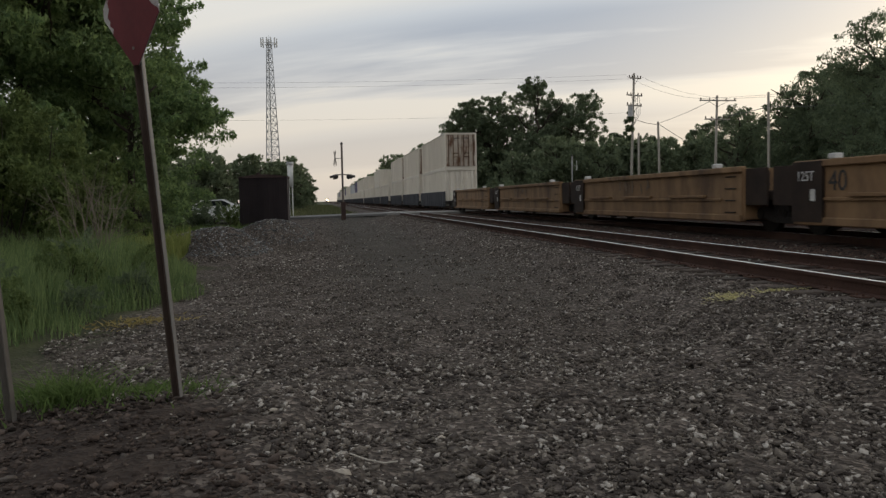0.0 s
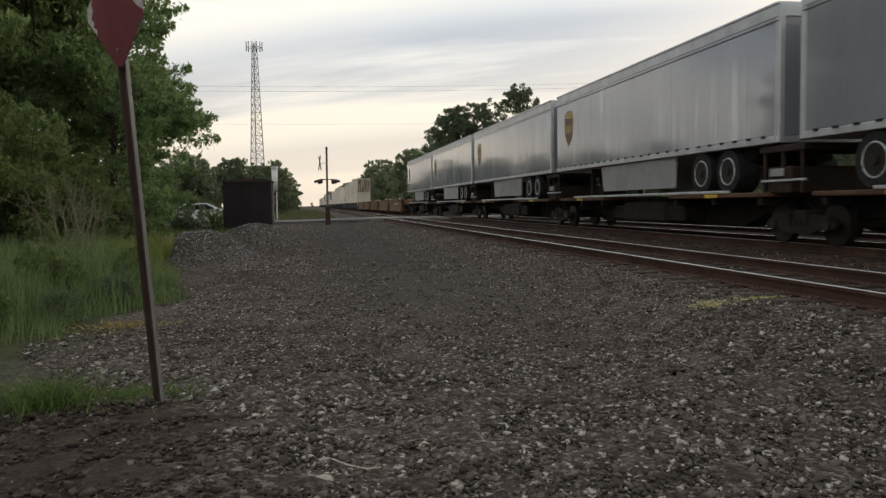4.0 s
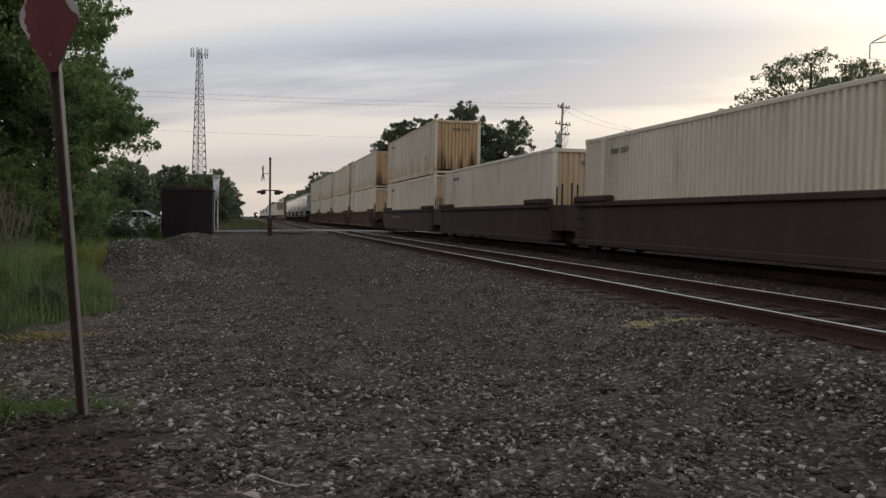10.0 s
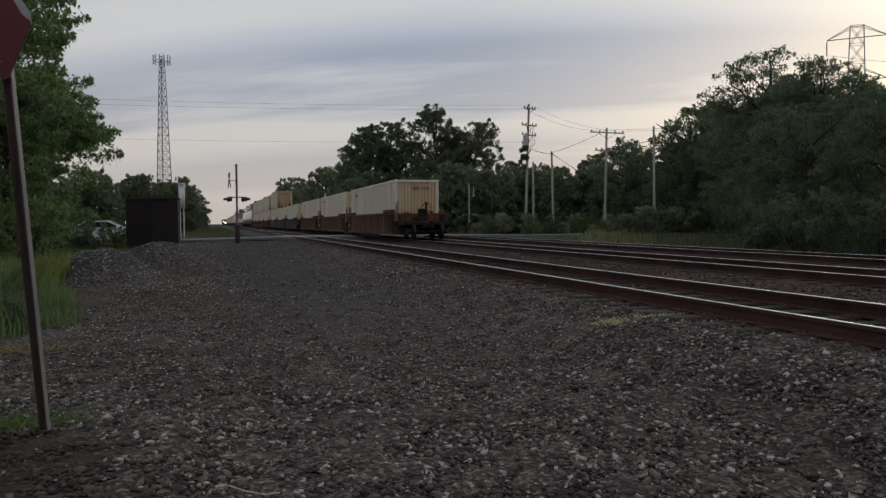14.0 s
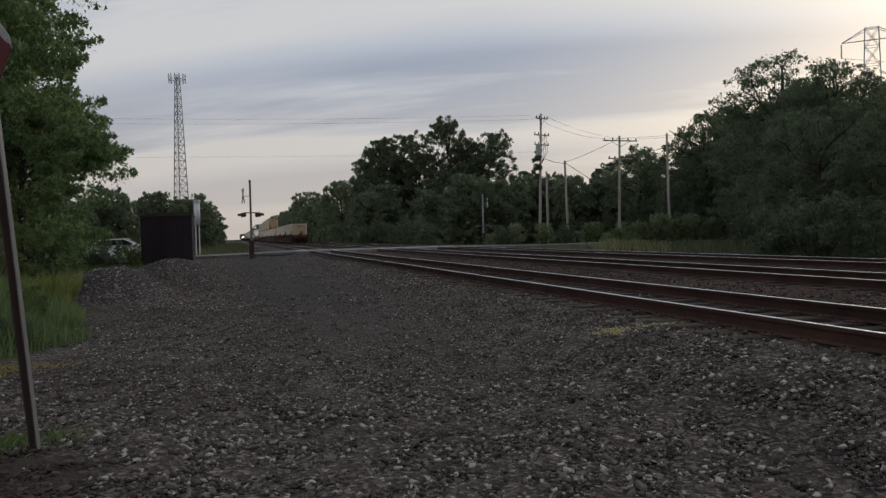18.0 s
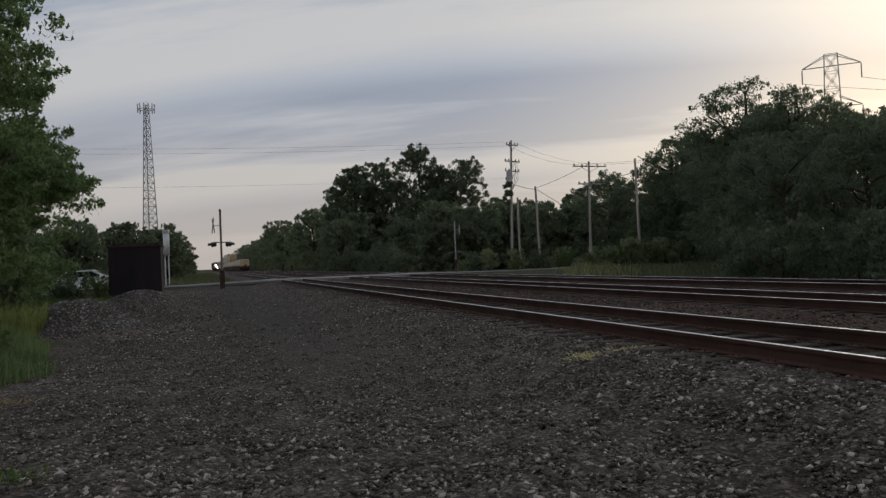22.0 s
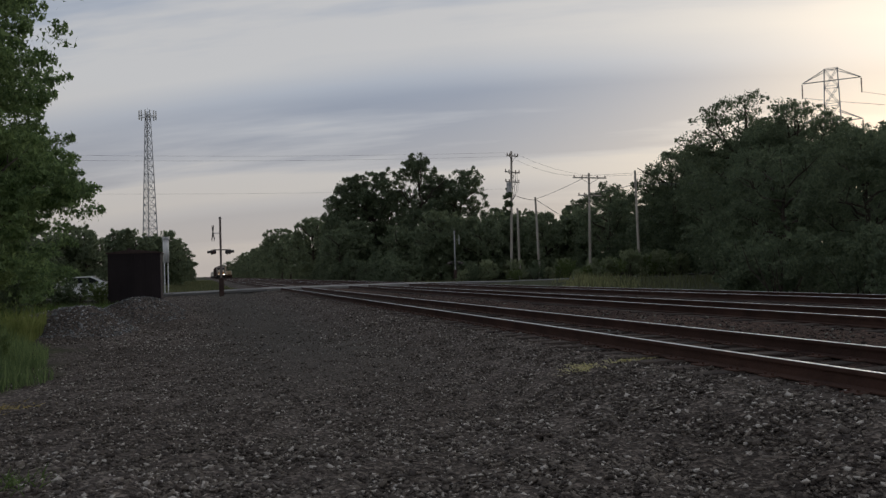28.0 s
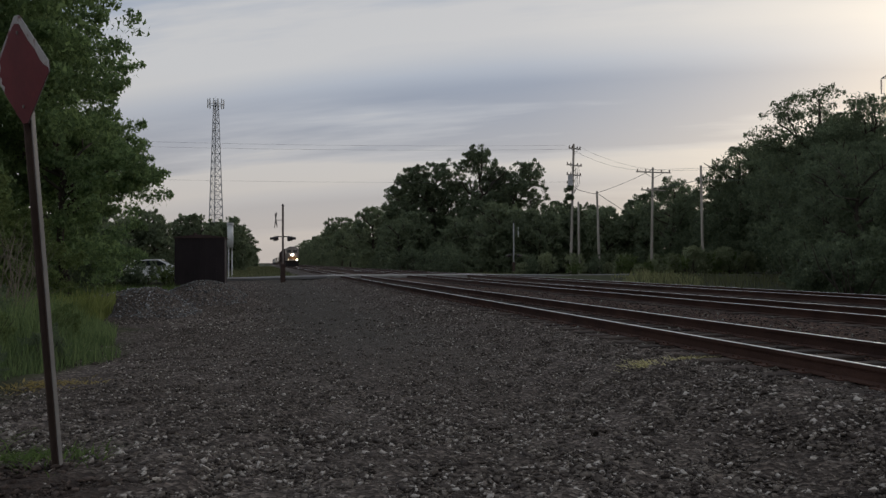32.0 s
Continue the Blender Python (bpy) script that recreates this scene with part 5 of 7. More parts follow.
def build_grass():
    r = np.random.default_rng(5)
    n = 30000
    y = r.uniform(7.8, 21.0, n)
    x = r.uniform(-9.5, -2.0, n)
    edge = -2.82 + 0.25 * np.sin(y * 1.1) + 0.35 * smooth01(y, 10, 13) - 1.5 * smooth01(y, 15.5, 19.5)
    front = 8.3 + 0.25 * np.sin(x * 2.0) + 0.5 * np.clip(x + 3.5, 0, 2)
    k = (x < edge) & (y > front)
    x, y = x[k], y[k]
    depth = np.minimum(edge[k] - x, y - front[k])
    h = (0.30 + 0.70 * smooth01(depth, 0, 1.4)) * r.uniform(0.45, 1.1, len(x)) * (0.8 + 0.3 * np.sin(x * 2.3 + 1) * np.sin(y * 1.7))
    blades("tall_grass", x, y, h, 0.007, M["grass"], "tall soft green grass and weeds beside the yard", r, 0.22)
    n = 2600
    x, y = r.uniform(-7.5, -3.7, n), r.normal(20.3, 0.45, n)
    blades("yellow_weeds", x, y, r.uniform(0.35, 0.72, n), 0.014, M["yellow_weed"], "bright yellow-green weeds behind the gravel heap", r, 0.3)
    n = 9000
    x, y = r.uniform(-9.5, -2.9, n), r.uniform(20.5, 42, n)
    k = (x < -5.0 - 0.4 * np.sin(y * 2.0)) | (y > 33)
    x, y = x[k], y[k]
    n = len(x)
    blades("weeds", x, y, r.uniform(0.2, 0.5, n), 0.012, M["grass_bright"], "bright green weeds behind the gravel heaps", r, 0.3)
    n = 1000
    x, y = r.normal(-1.75, 0.42, n), r.normal(5.5, 0.24, n)
    k = (x < -1.0) & (x > -2.9)
    blades("short_grass", x[k], y[k], r.uniform(0.03, 0.12, k.sum()), 0.007, M["grass_bright"], "fresh short grass round the foot of the sign post", r, 1.0)
    n = 500
    x, y = r.normal(-1.92, 0.14, n), r.normal(5.25, 0.11, n)
    blades("short_grass", x, y, r.uniform(0.05, 0.27, n), 0.006, M["grass_bright"], "tuft of long fresh grass between the sign posts", r, 0.85)
    for cx, cy, sx, sy, n in ((4.12, 8.12, 0.09, 0.13, 260), (4.10, 8.02, 0.05, 0.05, 150), (4.50, 8.10, 0.16, 0.035, 90), (4.84, 8.10, 0.10, 0.035, 130)):
        x, y = r.normal(cx, sx, n), r.normal(cy, sy, n)
        blades("dry_weeds", x, y, r.uniform(0.02, 0.055, n), 0.014, M["dry_weed"], "flattened dry yellow weeds on the gravel", r, 1.6)
    n = 420
    x = r.normal(-2.42, 0.26, n)
    blades("dry_weeds", x, 9.75 + 0.55 * (x + 2.42) + r.normal(0, 0.22, n), r.uniform(0.02, 0.07, n), 0.016, M["straw"], "matted straw-yellow weeds at the edge of the tall grass", r, 1.5)
    n = 16000
    y = 63 + 200 * r.uniform(0, 1, n) ** 1.6
    x = np.where(r.uniform(0, 1, n) < 0.8, r.uniform(-9, 2.6, n), r.uniform(17.8, 22, n))
    blades("rough_grass", x, y, r.uniform(0.2, 0.55, n), 0.03, M["verge_grass"], "rough grass along the line beyond the road", r, 0.3)
    n = 2500
    x = r.uniform(18.6, 38, n)
    y = np.where(r.uniform(0, 1, n) < 0.5, r.uniform(36, 56, n), r.uniform(8, 40, n))
    k = (x > 18.6) & (y > 33) & (x > 0.5 * y) & (y < ROAD_Y - 4 + 0.42 * (x - 18))
    n = 11000
    xd, yd = r.uniform(22.0, 34.0, n), r.uniform(38.0, 58, n)
    kd = (yd < ROAD_Y - 4.6 + 0.42 * (xd - 18)) & (xd > (0.478 + 0.02 * np.sin(yd * 1.9) + r.uniform(0, 0.03, n)) * yd) & (xd < (0.535 + r.uniform(0, 0.075, n)) * yd) & (np.sin(xd * 1.3) * np.sin(yd * 0.8) > -0.25)
    xd, yd = xd[kd], yd[kd]
    n = len(xd)
    blades("dry_grass", xd, yd, r.uniform(0.15, 0.9, n) * (0.7 + 0.4 * np.sin(xd * 2.1) * np.sin(yd * 1.3)), 0.02, M["dry_grass"], "tall pale half-dry grass beside the road", r, 0.25)
    blades("rough_grass", x[k], y[k], r.uniform(0.3, 0.8, k.sum()), 0.02, M["verge_grass"], "rough grass and weeds beside the far track", r, 0.3)


build_grass()

# ---- fixed things round the yard ----


def build_sign(x, y, lean, toward, label, plate=True, group="sign posts"):
    """A channel post leaning sideways and towards the yard, with or without its diamond plate."""
    ob = thing("sign_post", x, y, float(ground_z(x, y)), 0, label, "sign post", group)
    post = Mesh()
    h = 2.55
    u = [(-0.036, 0), (-0.030, 0), (-0.020, 0.028), (0.020, 0.028), (0.030, 0), (0.036, 0), (0.036, 0.006), (0.033, 0.006), (0.023, 0.033), (-0.023, 0.033), (-0.033, 0.006), (-0.036, 0.006)]
    c, q = math.cos(radians(-38)), math.sin(radians(-38))
    sh = Matrix(((1, 0, lean, 0), (0, 1, toward, 0), (0, 0, 1, 0), (0, 0, 0, 1)))
    post.prism([(c * a - q * b, q * a + c * b) for a, b in u[:3] + [(0.020, 0.028), (0.023, 0.033)] + u[9:]], 2, -0.3, h)
    pst = part("post", post, M["post_shaded_rust"] if plate else M["galv"], ob, "rust-specked steel channel post")
    pst.data.transform(sh)
    # Right flange gets the paler, lit-side colour.
    fl = Mesh().prism([(c * a - q * b, q * a + c * b) for a, b in ((0.0205, 0.028), (0.030, 0), (0.036, 0), (0.036, 0.006), (0.033, 0.008), (0.0235, 0.034))], 2, -0.3, h)
    fl = part("flange", fl, M["lit_flange"] if plate else M["galv"], pst, "pale channel edge, coloured as catching the light")
    fl.data.transform(sh)
    if plate:
        d = 0.292
        cz = 2.315
        turn = Matrix.Translation((lean * cz, toward * cz - 0.022, cz)) @ Matrix.Rotation(math.atan(-toward), 4, "X") @ Matrix.Rotation(radians(-48), 4, "Z") @ Matrix.Rotation(radians(-4), 4, "Y")

        def sheet(pts, y0, y1):
            m = Mesh().prism([(d * a, d * b) for a, b in pts], 1, y0, y1)
            m.v = [tuple(turn @ Vector(p)) for p in m.v]
            return m
        k, e = 0.10, 1.0
        rim = [(-e, -k), (-k, -e), (k, -e), (e, -k), (e, k), (k, e), (-k, e), (-e, k)]
        # the sheeting has peeled off the corner and the upper edge
        face = [(-0.84, -0.06), (-0.74, -0.14), (-0.78, -0.22), (-0.66, -0.28), (-0.70, -0.40), (-0.10, -1.0), (0.10, -1.0), (1.0, -0.10), (0.98, -0.02), (0.84, 0.04), (0.70, 0.14), (0.56, 0.34), (0.36, 0.50), (0.20, 0.68), (0.06, 0.84), (-0.08, 0.86), (-0.20, 0.79), (-0.34, 0.66), (-0.50, 0.50), (-0.66, 0.34), (-0.78, 0.20), (-0.74, 0.10)]
        pl = part("sign_plate", sheet(rim, -0.004, 0.0), M["sign_white"], ob, "diamond plate bared pale along its upper edge")
        part("sign_face", sheet(face, -0.007, -0.0045), M["red_paint"], pl, "faded dark red sheeting with a peeling edge")
        part("sign_back", sheet([(a * 0.99, b * 0.99) for a, b in rim], 0.0005, 0.002), M["red_paint"], pl)
        for zz in (-0.2, 0.2):
            b = Mesh().tube((0, -0.012, zz), (0, 0.02, zz), 0.010, n=6)
            b.v = [tuple(turn @ Vector(p)) for p in b.v]
            part("bolt", b, M["galv"], pl)
    return ob


build_sign(-1.244, 5.2, -0.0296, -0.197, "leaning steel post with a worn red diamond sign")
build_sign(-2.13, 4.9, -0.06, 0.0, "second leaning grey steel post at the grass edge", plate=False)


def build_shed():
    z = -0.35
    ob = thing("equipment_shed", -3.33, 43.2, z, 0, "dark maroon steel shed with a low rusty roof behind gravel", "shed")
    w, d, h = 1.24, 1.2, 2.58
    body = Mesh().box(-w, -d, 0.0, w, d, h, 0.02)
    part("body", body, M["shed"], ob)
    for k in range(9):
        x = -w + 0.16 + k * (2 * w - 0.32) / 8
        part("panel_rib", Mesh().box(x - 0.02, -d - 0.02, 0.1, x + 0.02, -d + 0.001, h - 0.08, 0.006), M["shed"], ob)
    roof = Mesh().prism([(-w - 0.06, h - 0.02), (w + 0.06, h - 0.02), (w + 0.06, h + 0.03), (0.2, h + 0.16), (-0.2, h + 0.16), (-w - 0.06, h + 0.03)], 1, -d - 0.06, d + 0.06)
    part("roof", roof, M["shed_roof"], ob, "low rust-stained metal roof")
    part("roof_vent", Mesh().tube((-0.35, 0.2, h + 0.1), (-0.35, 0.2, h + 0.3), 0.09, 0.09, 10), M["shed_roof"], ob)
    part("skid", Mesh().box(-w, -d - 0.03, -0.15, w, -d + 0.2, 0.0, 0.02), M["under"], ob)
    part("skid", Mesh().box(-w, d - 0.2, -0.15, w, d + 0.03, 0.0, 0.02), M["under"], ob)


build_shed()


def build_white_post():
    x, y = -2.85, 66.0
    zg = float(ground_z(x, y))
    ob = thing("equipment_post", x, y, zg, 0, "white cylindrical housing standing on two slim legs", "utility cabinet")
    t = 4.21 - zg
    part("housing", Mesh().tube((0, 0, t - 2.0), (0, 0, t - 0.22), 0.24, 0.24, 18), M["white_paint"], ob, smooth=True)
    part("cap", Mesh().tube((0, 0, t - 0.22), (0, 0, t), 0.31, 0.28, 18), M["signal_mast"], ob, "grey metal cap")
    for s in (-1, 1):
        part("leg", Mesh().tube((0.135 * s, 0, -0.2), (0.135 * s, 0, t - 1.95), 0.048, n=10), M["white_paint"], ob)
    part("bracket", Mesh().box(-0.21, -0.04, t - 2.08, 0.21, 0.04, t - 2.0, 0.01), M["signal_mast"], ob)


build_white_post()


def build_car(x, y, rz):
    ob = thing("parked_car", x, y, float(ground_z(x, y)), rz, "white saloon car parked behind bushes", "car")
    prof = [(-2.25, 0.42), (-2.3, 0.75), (-2.2, 0.98), (-1.55, 1.05), (-0.95, 1.42), (0.35, 1.46), (1.15, 1.08), (2.05, 0.92), (2.28, 0.70), (2.25, 0.35), (-2.2, 0.32)]
    body = Mesh().prism([(a, b) for a, b in prof], 1, -0.82, 0.82)
    bm = part("body", body, M["car_white"], ob)
    side = [(-1.38, 1.06), (-0.92, 1.36), (0.30, 1.39), (0.92, 1.07)]
    for s in (-1, 1):
        part("side_window", Mesh().prism(side, 1, s * 0.822, s * 0.835), M["car_glass"], ob)
        part("mirror", Mesh().box(0.75, s * 0.83, 1.02, 0.9, s * 0.98, 1.14, 0.02), M["car_white"], ob)
        for wx in (-1.4, 1.4):
            w = part("wheel", Mesh().tube((wx, s * 0.62, 0.32), (wx, s * 0.85, 0.32), 0.32, n=20), M["tyre"], ob)
            part("rim", Mesh().tube((wx, s * 0.851, 0.32), (wx, s * 0.862, 0.32), 0.2, n=14), M["trailer_rail"], w)
    part("windscreen", Mesh().add([(0.40, -0.72, 1.45), (0.40, 0.72, 1.45), (1.13, 0.72, 1.10), (1.13, -0.72, 1.10)], [(0, 1, 2, 3)]), M["car_glass"], ob)
    part("headlight", Mesh().box(2.12, -0.75, 0.66, 2.29, -0.4, 0.8, 0.03), M["trailer_rail"], ob)
    part("headlight", Mesh().box(2.12, 0.4, 0.66, 2.29, 0.75, 0.8, 0.03), M["trailer_rail"], ob)
    part("bumper", Mesh().box(2.1, -0.8, 0.36, 2.33, 0.8, 0.58, 0.05), M["car_white"], ob)
    ob.location.z += 0.02
    ob.scale = (1.08, 1.08, 1.08)


build_car(-7.05, 53.5, 0)


def build_crossing_signal(x, y, zg, h, rz, label, mast="signal_rust", boards="galv", drop=2.12, lamps="signal_black"):
    """Mast with two pairs of hooded lamps facing both ways along the road, and an edge-on crossbuck."""
    ob = thing("crossing_signal", x, y, zg, rz, label, "railway signal", "crossing signals")
    part("mast", Mesh().tube((0, 0, 0.3), (0, 0, h), 0.07, n=10), M[mast], ob)
    part("base", Mesh().box(-0.15, -0.15, -0.2, 0.15, 0.15, 1.05, 0.03), M["base_red"], ob, "reddish-brown mast base box")
    z = h - drop
    arm = part("light_arm", Mesh().tube((-0.5, 0, z + 0.06), (0.5, 0, z + 0.06), 0.035, n=8).tube((-0.48, -0.45, z), (-0.48, 0.45, z), 0.03, n=6).tube((0.48, -0.45, z), (0.48, 0.45, z), 0.03, n=6), M[lamps], ob)
    for f in (-1, 1):
        for s in (-1, 1):
            c = Vector((0.48 * f, 0.42 * s, z - 0.08))
            part("lamp_head", Mesh().tube(c, c + Vector((0.06 * f, 0, 0)), 0.17, n=20).tube(c - Vector((0.1 * f, 0, 0)), c, 0.12, 0.15, n=14), M["signal_black"], arm)
            hood = Mesh()
            for k in range(10):
                a0, a1 = math.pi * (k - 1) / 8, math.pi * k / 8
                r = 0.12
                hood.add([c + Vector((0.06 * f, r * math.cos(a0), r * math.sin(a0))), c + Vector((0.06 * f, r * math.cos(a1), r * math.sin(a1))),
                          c + Vector((0.30 * f, r * math.cos(a1), r * math.sin(a1) - 0.03)), c + Vector((0.30 * f, r * math.cos(a0), r * math.sin(a0) - 0.03))], [(0, 1, 2, 3)])
            part("hood", hood, M[lamps], arm)
            part("lens", Mesh().tube(c + Vector((0.061 * f, 0, 0)), c + Vector((0.075 * f, 0, 0)), 0.13, n=16), M["signal_red"], arm, "unlit red lens")
    for q, off in ((1, 0.0), (-1, 0.03)):
        m = Matrix.Translation((-0.46 - off, 0, h - 0.95)) @ Matrix.Rotation(radians(48 * q), 4, "X")
        part("crossbuck", Mesh().box(-0.012, -0.62, -0.11, 0.012, 0.62, 0.11, 0.004, m), M[boards], ob, "weathered crossed warning board")
    part("bracket", Mesh().tube((-0.46, 0, h - 0.95), (0, 0, h - 0.95), 0.025, n=6), M["signal_mast"], ob)
    part("bell", Mesh().tube((0, 0, h), (0, 0, h + 0.14), 0.10, 0.05, 12), M["signal_black"], ob)
    return ob


build_crossing_signal(1.10, 58.0 - 4.2, -0.2, 4.95, 9, "railway crossing signal with unlit lamps and edge-on crossbuck")
build_crossing_signal(24.9, 77.0, -0.15, 5.1, 166, "far railway crossing signal with pale mast before dark trees", "signal_mast", "white_paint", 3.3, "galv")


def build_tower():
    """Three-legged lattice mast with an antenna ring."""
    h = 47.6
    ob = thing("radio_tower", -14.0, 230.0, -0.5, 10, "tall grey lattice communications mast with a ring of antennas", "tower")
    legs = []
    def at(k, z):
        a = radians(90 + 120 * k)
        rad = 2.7 - 1.95 * min(1, z / (h - 4))
        return (rad * math.cos(a), rad * math.sin(a), z)
    for k in range(3):
        part("leg", Mesh().tube(at(k, 0), at(k, h), 0.17, 0.10, 8), M["galv_lattice"], ob)
    n = 22
    for k in range(3):
        brace = Mesh()
        for j in range(n):
            z0, z1 = h * j / n, h * (j + 1) / n
            brace.tube(at(k, z0), at((k + 1) % 3, z1), 0.055, n=5, caps=False)
            brace.tube(at((k + 1) % 3, z0), at(k, z1), 0.055, n=5, caps=False)
            brace.tube(at(k, z1), at((k + 1) % 3, z1), 0.055, n=5, caps=False)
        part("bracing", brace, M["galv_lattice"], ob)["kind"] = "stuff"
    ring = Mesh()
    for k in range(12):
        a0, a1 = radians(30 * k), radians(30 * k + 30)
        ring.tube((2.1 * math.cos(a0), 2.1 * math.sin(a0), h - 1.2), (2.1 * math.cos(a1), 2.1 * math.sin(a1), h - 1.2), 0.07, n=5)
        if k % 4 == 0:
            ring.tube((0, 0, h - 1.2), (2.1 * math.cos(a0), 2.1 * math.sin(a0), h - 1.2), 0.07, n=5)
    part("antenna_ring", ring, M["galv_lattice"], ob)
    for k in range(12):
        a = radians(30 * k + 8)
        x, y = 2.25 * math.cos(a), 2.25 * math.sin(a)
        part("antenna", Mesh().box(x - 0.16, y - 0.16, h - 2.1, x + 0.16, y + 0.16, h + 0.25, 0.05), M["white_paint"], ob)
    part("lightning_rod", Mesh().tube((0, 0, h), (0, 0, h + 1.2), 0.03, n=5), M["galv_lattice"], ob)


build_tower()


def build_pole(x, y, zg, h, lean, arms, label, vine=False):
    ob = thing("utility_pole", x, y, zg, 0, label, "utility pole", "utility poles by the road")
    top = (lean, 0, h)
    part("shaft", Mesh().tube((0, 0, -0.5), top, 0.15, 0.105, 10), M["pole_wood"], ob)
    for z, half, turn in arms:
        c, s = math.cos(radians(turn)), math.sin(radians(turn))
        ox = lean * z / h
        m = Matrix.Translation((ox, 0, z)) @ Matrix.Rotation(radians(turn), 4, "Z")
        arm = part("crossarm", Mesh().box(-half, -0.20, -0.06, half, -0.10, 0.06, 0.01, m), M["pole_wood"], ob)
        for k in (-0.92, -0.45, 0.45, 0.92):
            p = m @ Vector((half * k, -0.15, 0.06))
            part("insulator", Mesh().tube(p, p + Vector((0, 0, 0.10)), 0.05, 0.07, 8).tube(p + Vector((0, 0, 0.1)), p + Vector((0, 0, 0.22)), 0.06, 0.03, 8), M["insulator"], arm)
        part("brace", Mesh().tube(m @ Vector((-half * 0.55, -0.16, -0.05)), m @ Vector((0, -0.12, -0.6)), 0.02, n=5).tube(m @ Vector((half * 0.55, -0.16, -0.05)), m @ Vector((0, -0.12, -0.6)), 0.02, n=5), M["galv"], ob)
    return ob


p1 = build_pole(30.3, 75.0, -0.4, 13.4, 0.45, [(12.9, 0.85, 25), (11.2, 1.1, 25), (10.2, 1.05, 25)], "tall wooden utility pole with three crossarms and a transformer")
part("transformer", Mesh().tube((-0.1, -0.42, 9.1), (-0.1, -0.42, 10.1), 0.26, n=14), M["signal_mast"], p1, "grey transformer can")
for k in range(3):
    part("drop_cable", Mesh().tube((0.9 - 0.2 * k, -0.2, 11.2), (1.0 - 0.2 * k, -0.2, 9.4), 0.02, n=4).tube((1.0 - 0.2 * k, -0.2, 9.4), (0.35, -0.2, 8.3), 0.02, n=4), M["wire"], p1)
build_pole(37.75, 72.0, -0.4, 10.8, 0.25, [(10.3, 2.0, 5), (8.5, 1.4, 5)], "wooden utility pole with a wide crossarm")
build_pole(39.9, 66.0, -0.4, 10.3, -0.15, [], "plain wooden pole among brush")
build_pole(34.85, 78.0, -0.4, 8.9, -0.25, [], "short leaning wooden pole")
build_pole(33.35, 80.0, -0.4, 7.9, -0.05, [], "slim wooden stub pole")


def build_ivy():
    r = np.random.default_rng(77)
    n = 14
    z = r.uniform(6.2, 9.9, n)
    c = np.stack([30.3 + 0.033 * z - 0.12 - 0.22 * r.uniform(0, 1, n) * (10.2 - z), 75 + r.normal(0, 0.2, n), z], -1)
    v, f = leaf_cloud(c, r.uniform(0.2, 0.42, n), 1300, 0.11, r)
    tagged(new("climbing_vine", fast_mesh("climbing_vine", v, f, M["leaf_dark"])), "leafy vine climbing the utility pole", "vine")


build_ivy()


def swept(points, rad, n=5):
    """One unbroken tube along a line of points."""
    m = Mesh()
    ring = [(math.cos(2 * math.pi * k / n), math.sin(2 * math.pi * k / n)) for k in range(n)]
    closed = (points[0] - points[-1]).length < 1e-6
    if closed:
        points = points[:-1]
    c = len(points)
    vs, fs = [], []
    for i, p in enumerate(points):
        d = points[(i + 1) % c] - points[i - 1] if closed else points[min(i + 1, c - 1)] - points[max(i - 1, 0)]
        d.normalize()
        u = d.cross(Vector((0.013, 0.02, 1)) if abs(d.z) < 0.9 else Vector((0, 1, 0.02))).normalized()
        w = d.cross(u)
        vs += [p + rad * (a * u + b * w) for a, b in ring]
    for i in range(c if closed else c - 1):
        j = (i + 1) % c
        fs += [(i * n + k, i * n + (k + 1) % n, j * n + (k + 1) % n, j * n + k) for k in range(n)]
    return m.add(vs, fs)


def wire(name, a, b, sag, rad, label, n=14):
    a, b = Vector(a), Vector(b)
    pts = [a + (b - a) * (k / n) - Vector((0, 0, sag * 4 * (k / n) * (1 - k / n))) for k in range(n + 1)]
    tagged(part(name, swept(pts, rad), M["wire"]), label, "cable", "overhead cables")


lw = "thin dark overhead cable strung between poles"
for dz, dx in ((12.90, -0.75), (12.55, 0.75)):
    wire("overhead_cable", (30.7 + dx, 75, dz - 0.05), (-55, 75 + dx, dz - 0.1), 0.9, 0.0075, lw, 24)
wire("overhead_cable", (30.6, 75, 9.1), (-55, 75, 9.4), 0.7, 0.0065, lw, 24)
for dx in (-0.7, 0.7):
    wire("overhead_cable", (30.7 + dx, 75, 12.7), (38.0 + dx * 2, 72, 10.1), 0.5, 0.010, lw)
    wire("overhead_cable", (38.0 + dx * 2.4, 72, 10.1), (75 + dx * 2, 60, 13.5), 0.8, 0.012, lw)
wire("overhead_cable", (31.0, 75, 8.4), (34.6, 78, 8.2), 0.1, 0.03, lw)
wire("overhead_cable", (34.6, 78, 8.3), (60, 105, 4.0), 0.4, 0.03, lw)
wire("overhead_cable", (34.6, 78, 8.3), (38.0, 72, 10.2), 0.15, 0.022, lw)
wire("overhead_cable", (37.9, 72, 8.2), (39.8, 66, 8.6), 0.05, 0.03, lw)
wire("overhead_cable", (39.8, 66, 8.6), (34.0, 31.0, 5.6), 0.3, 0.022, lw)


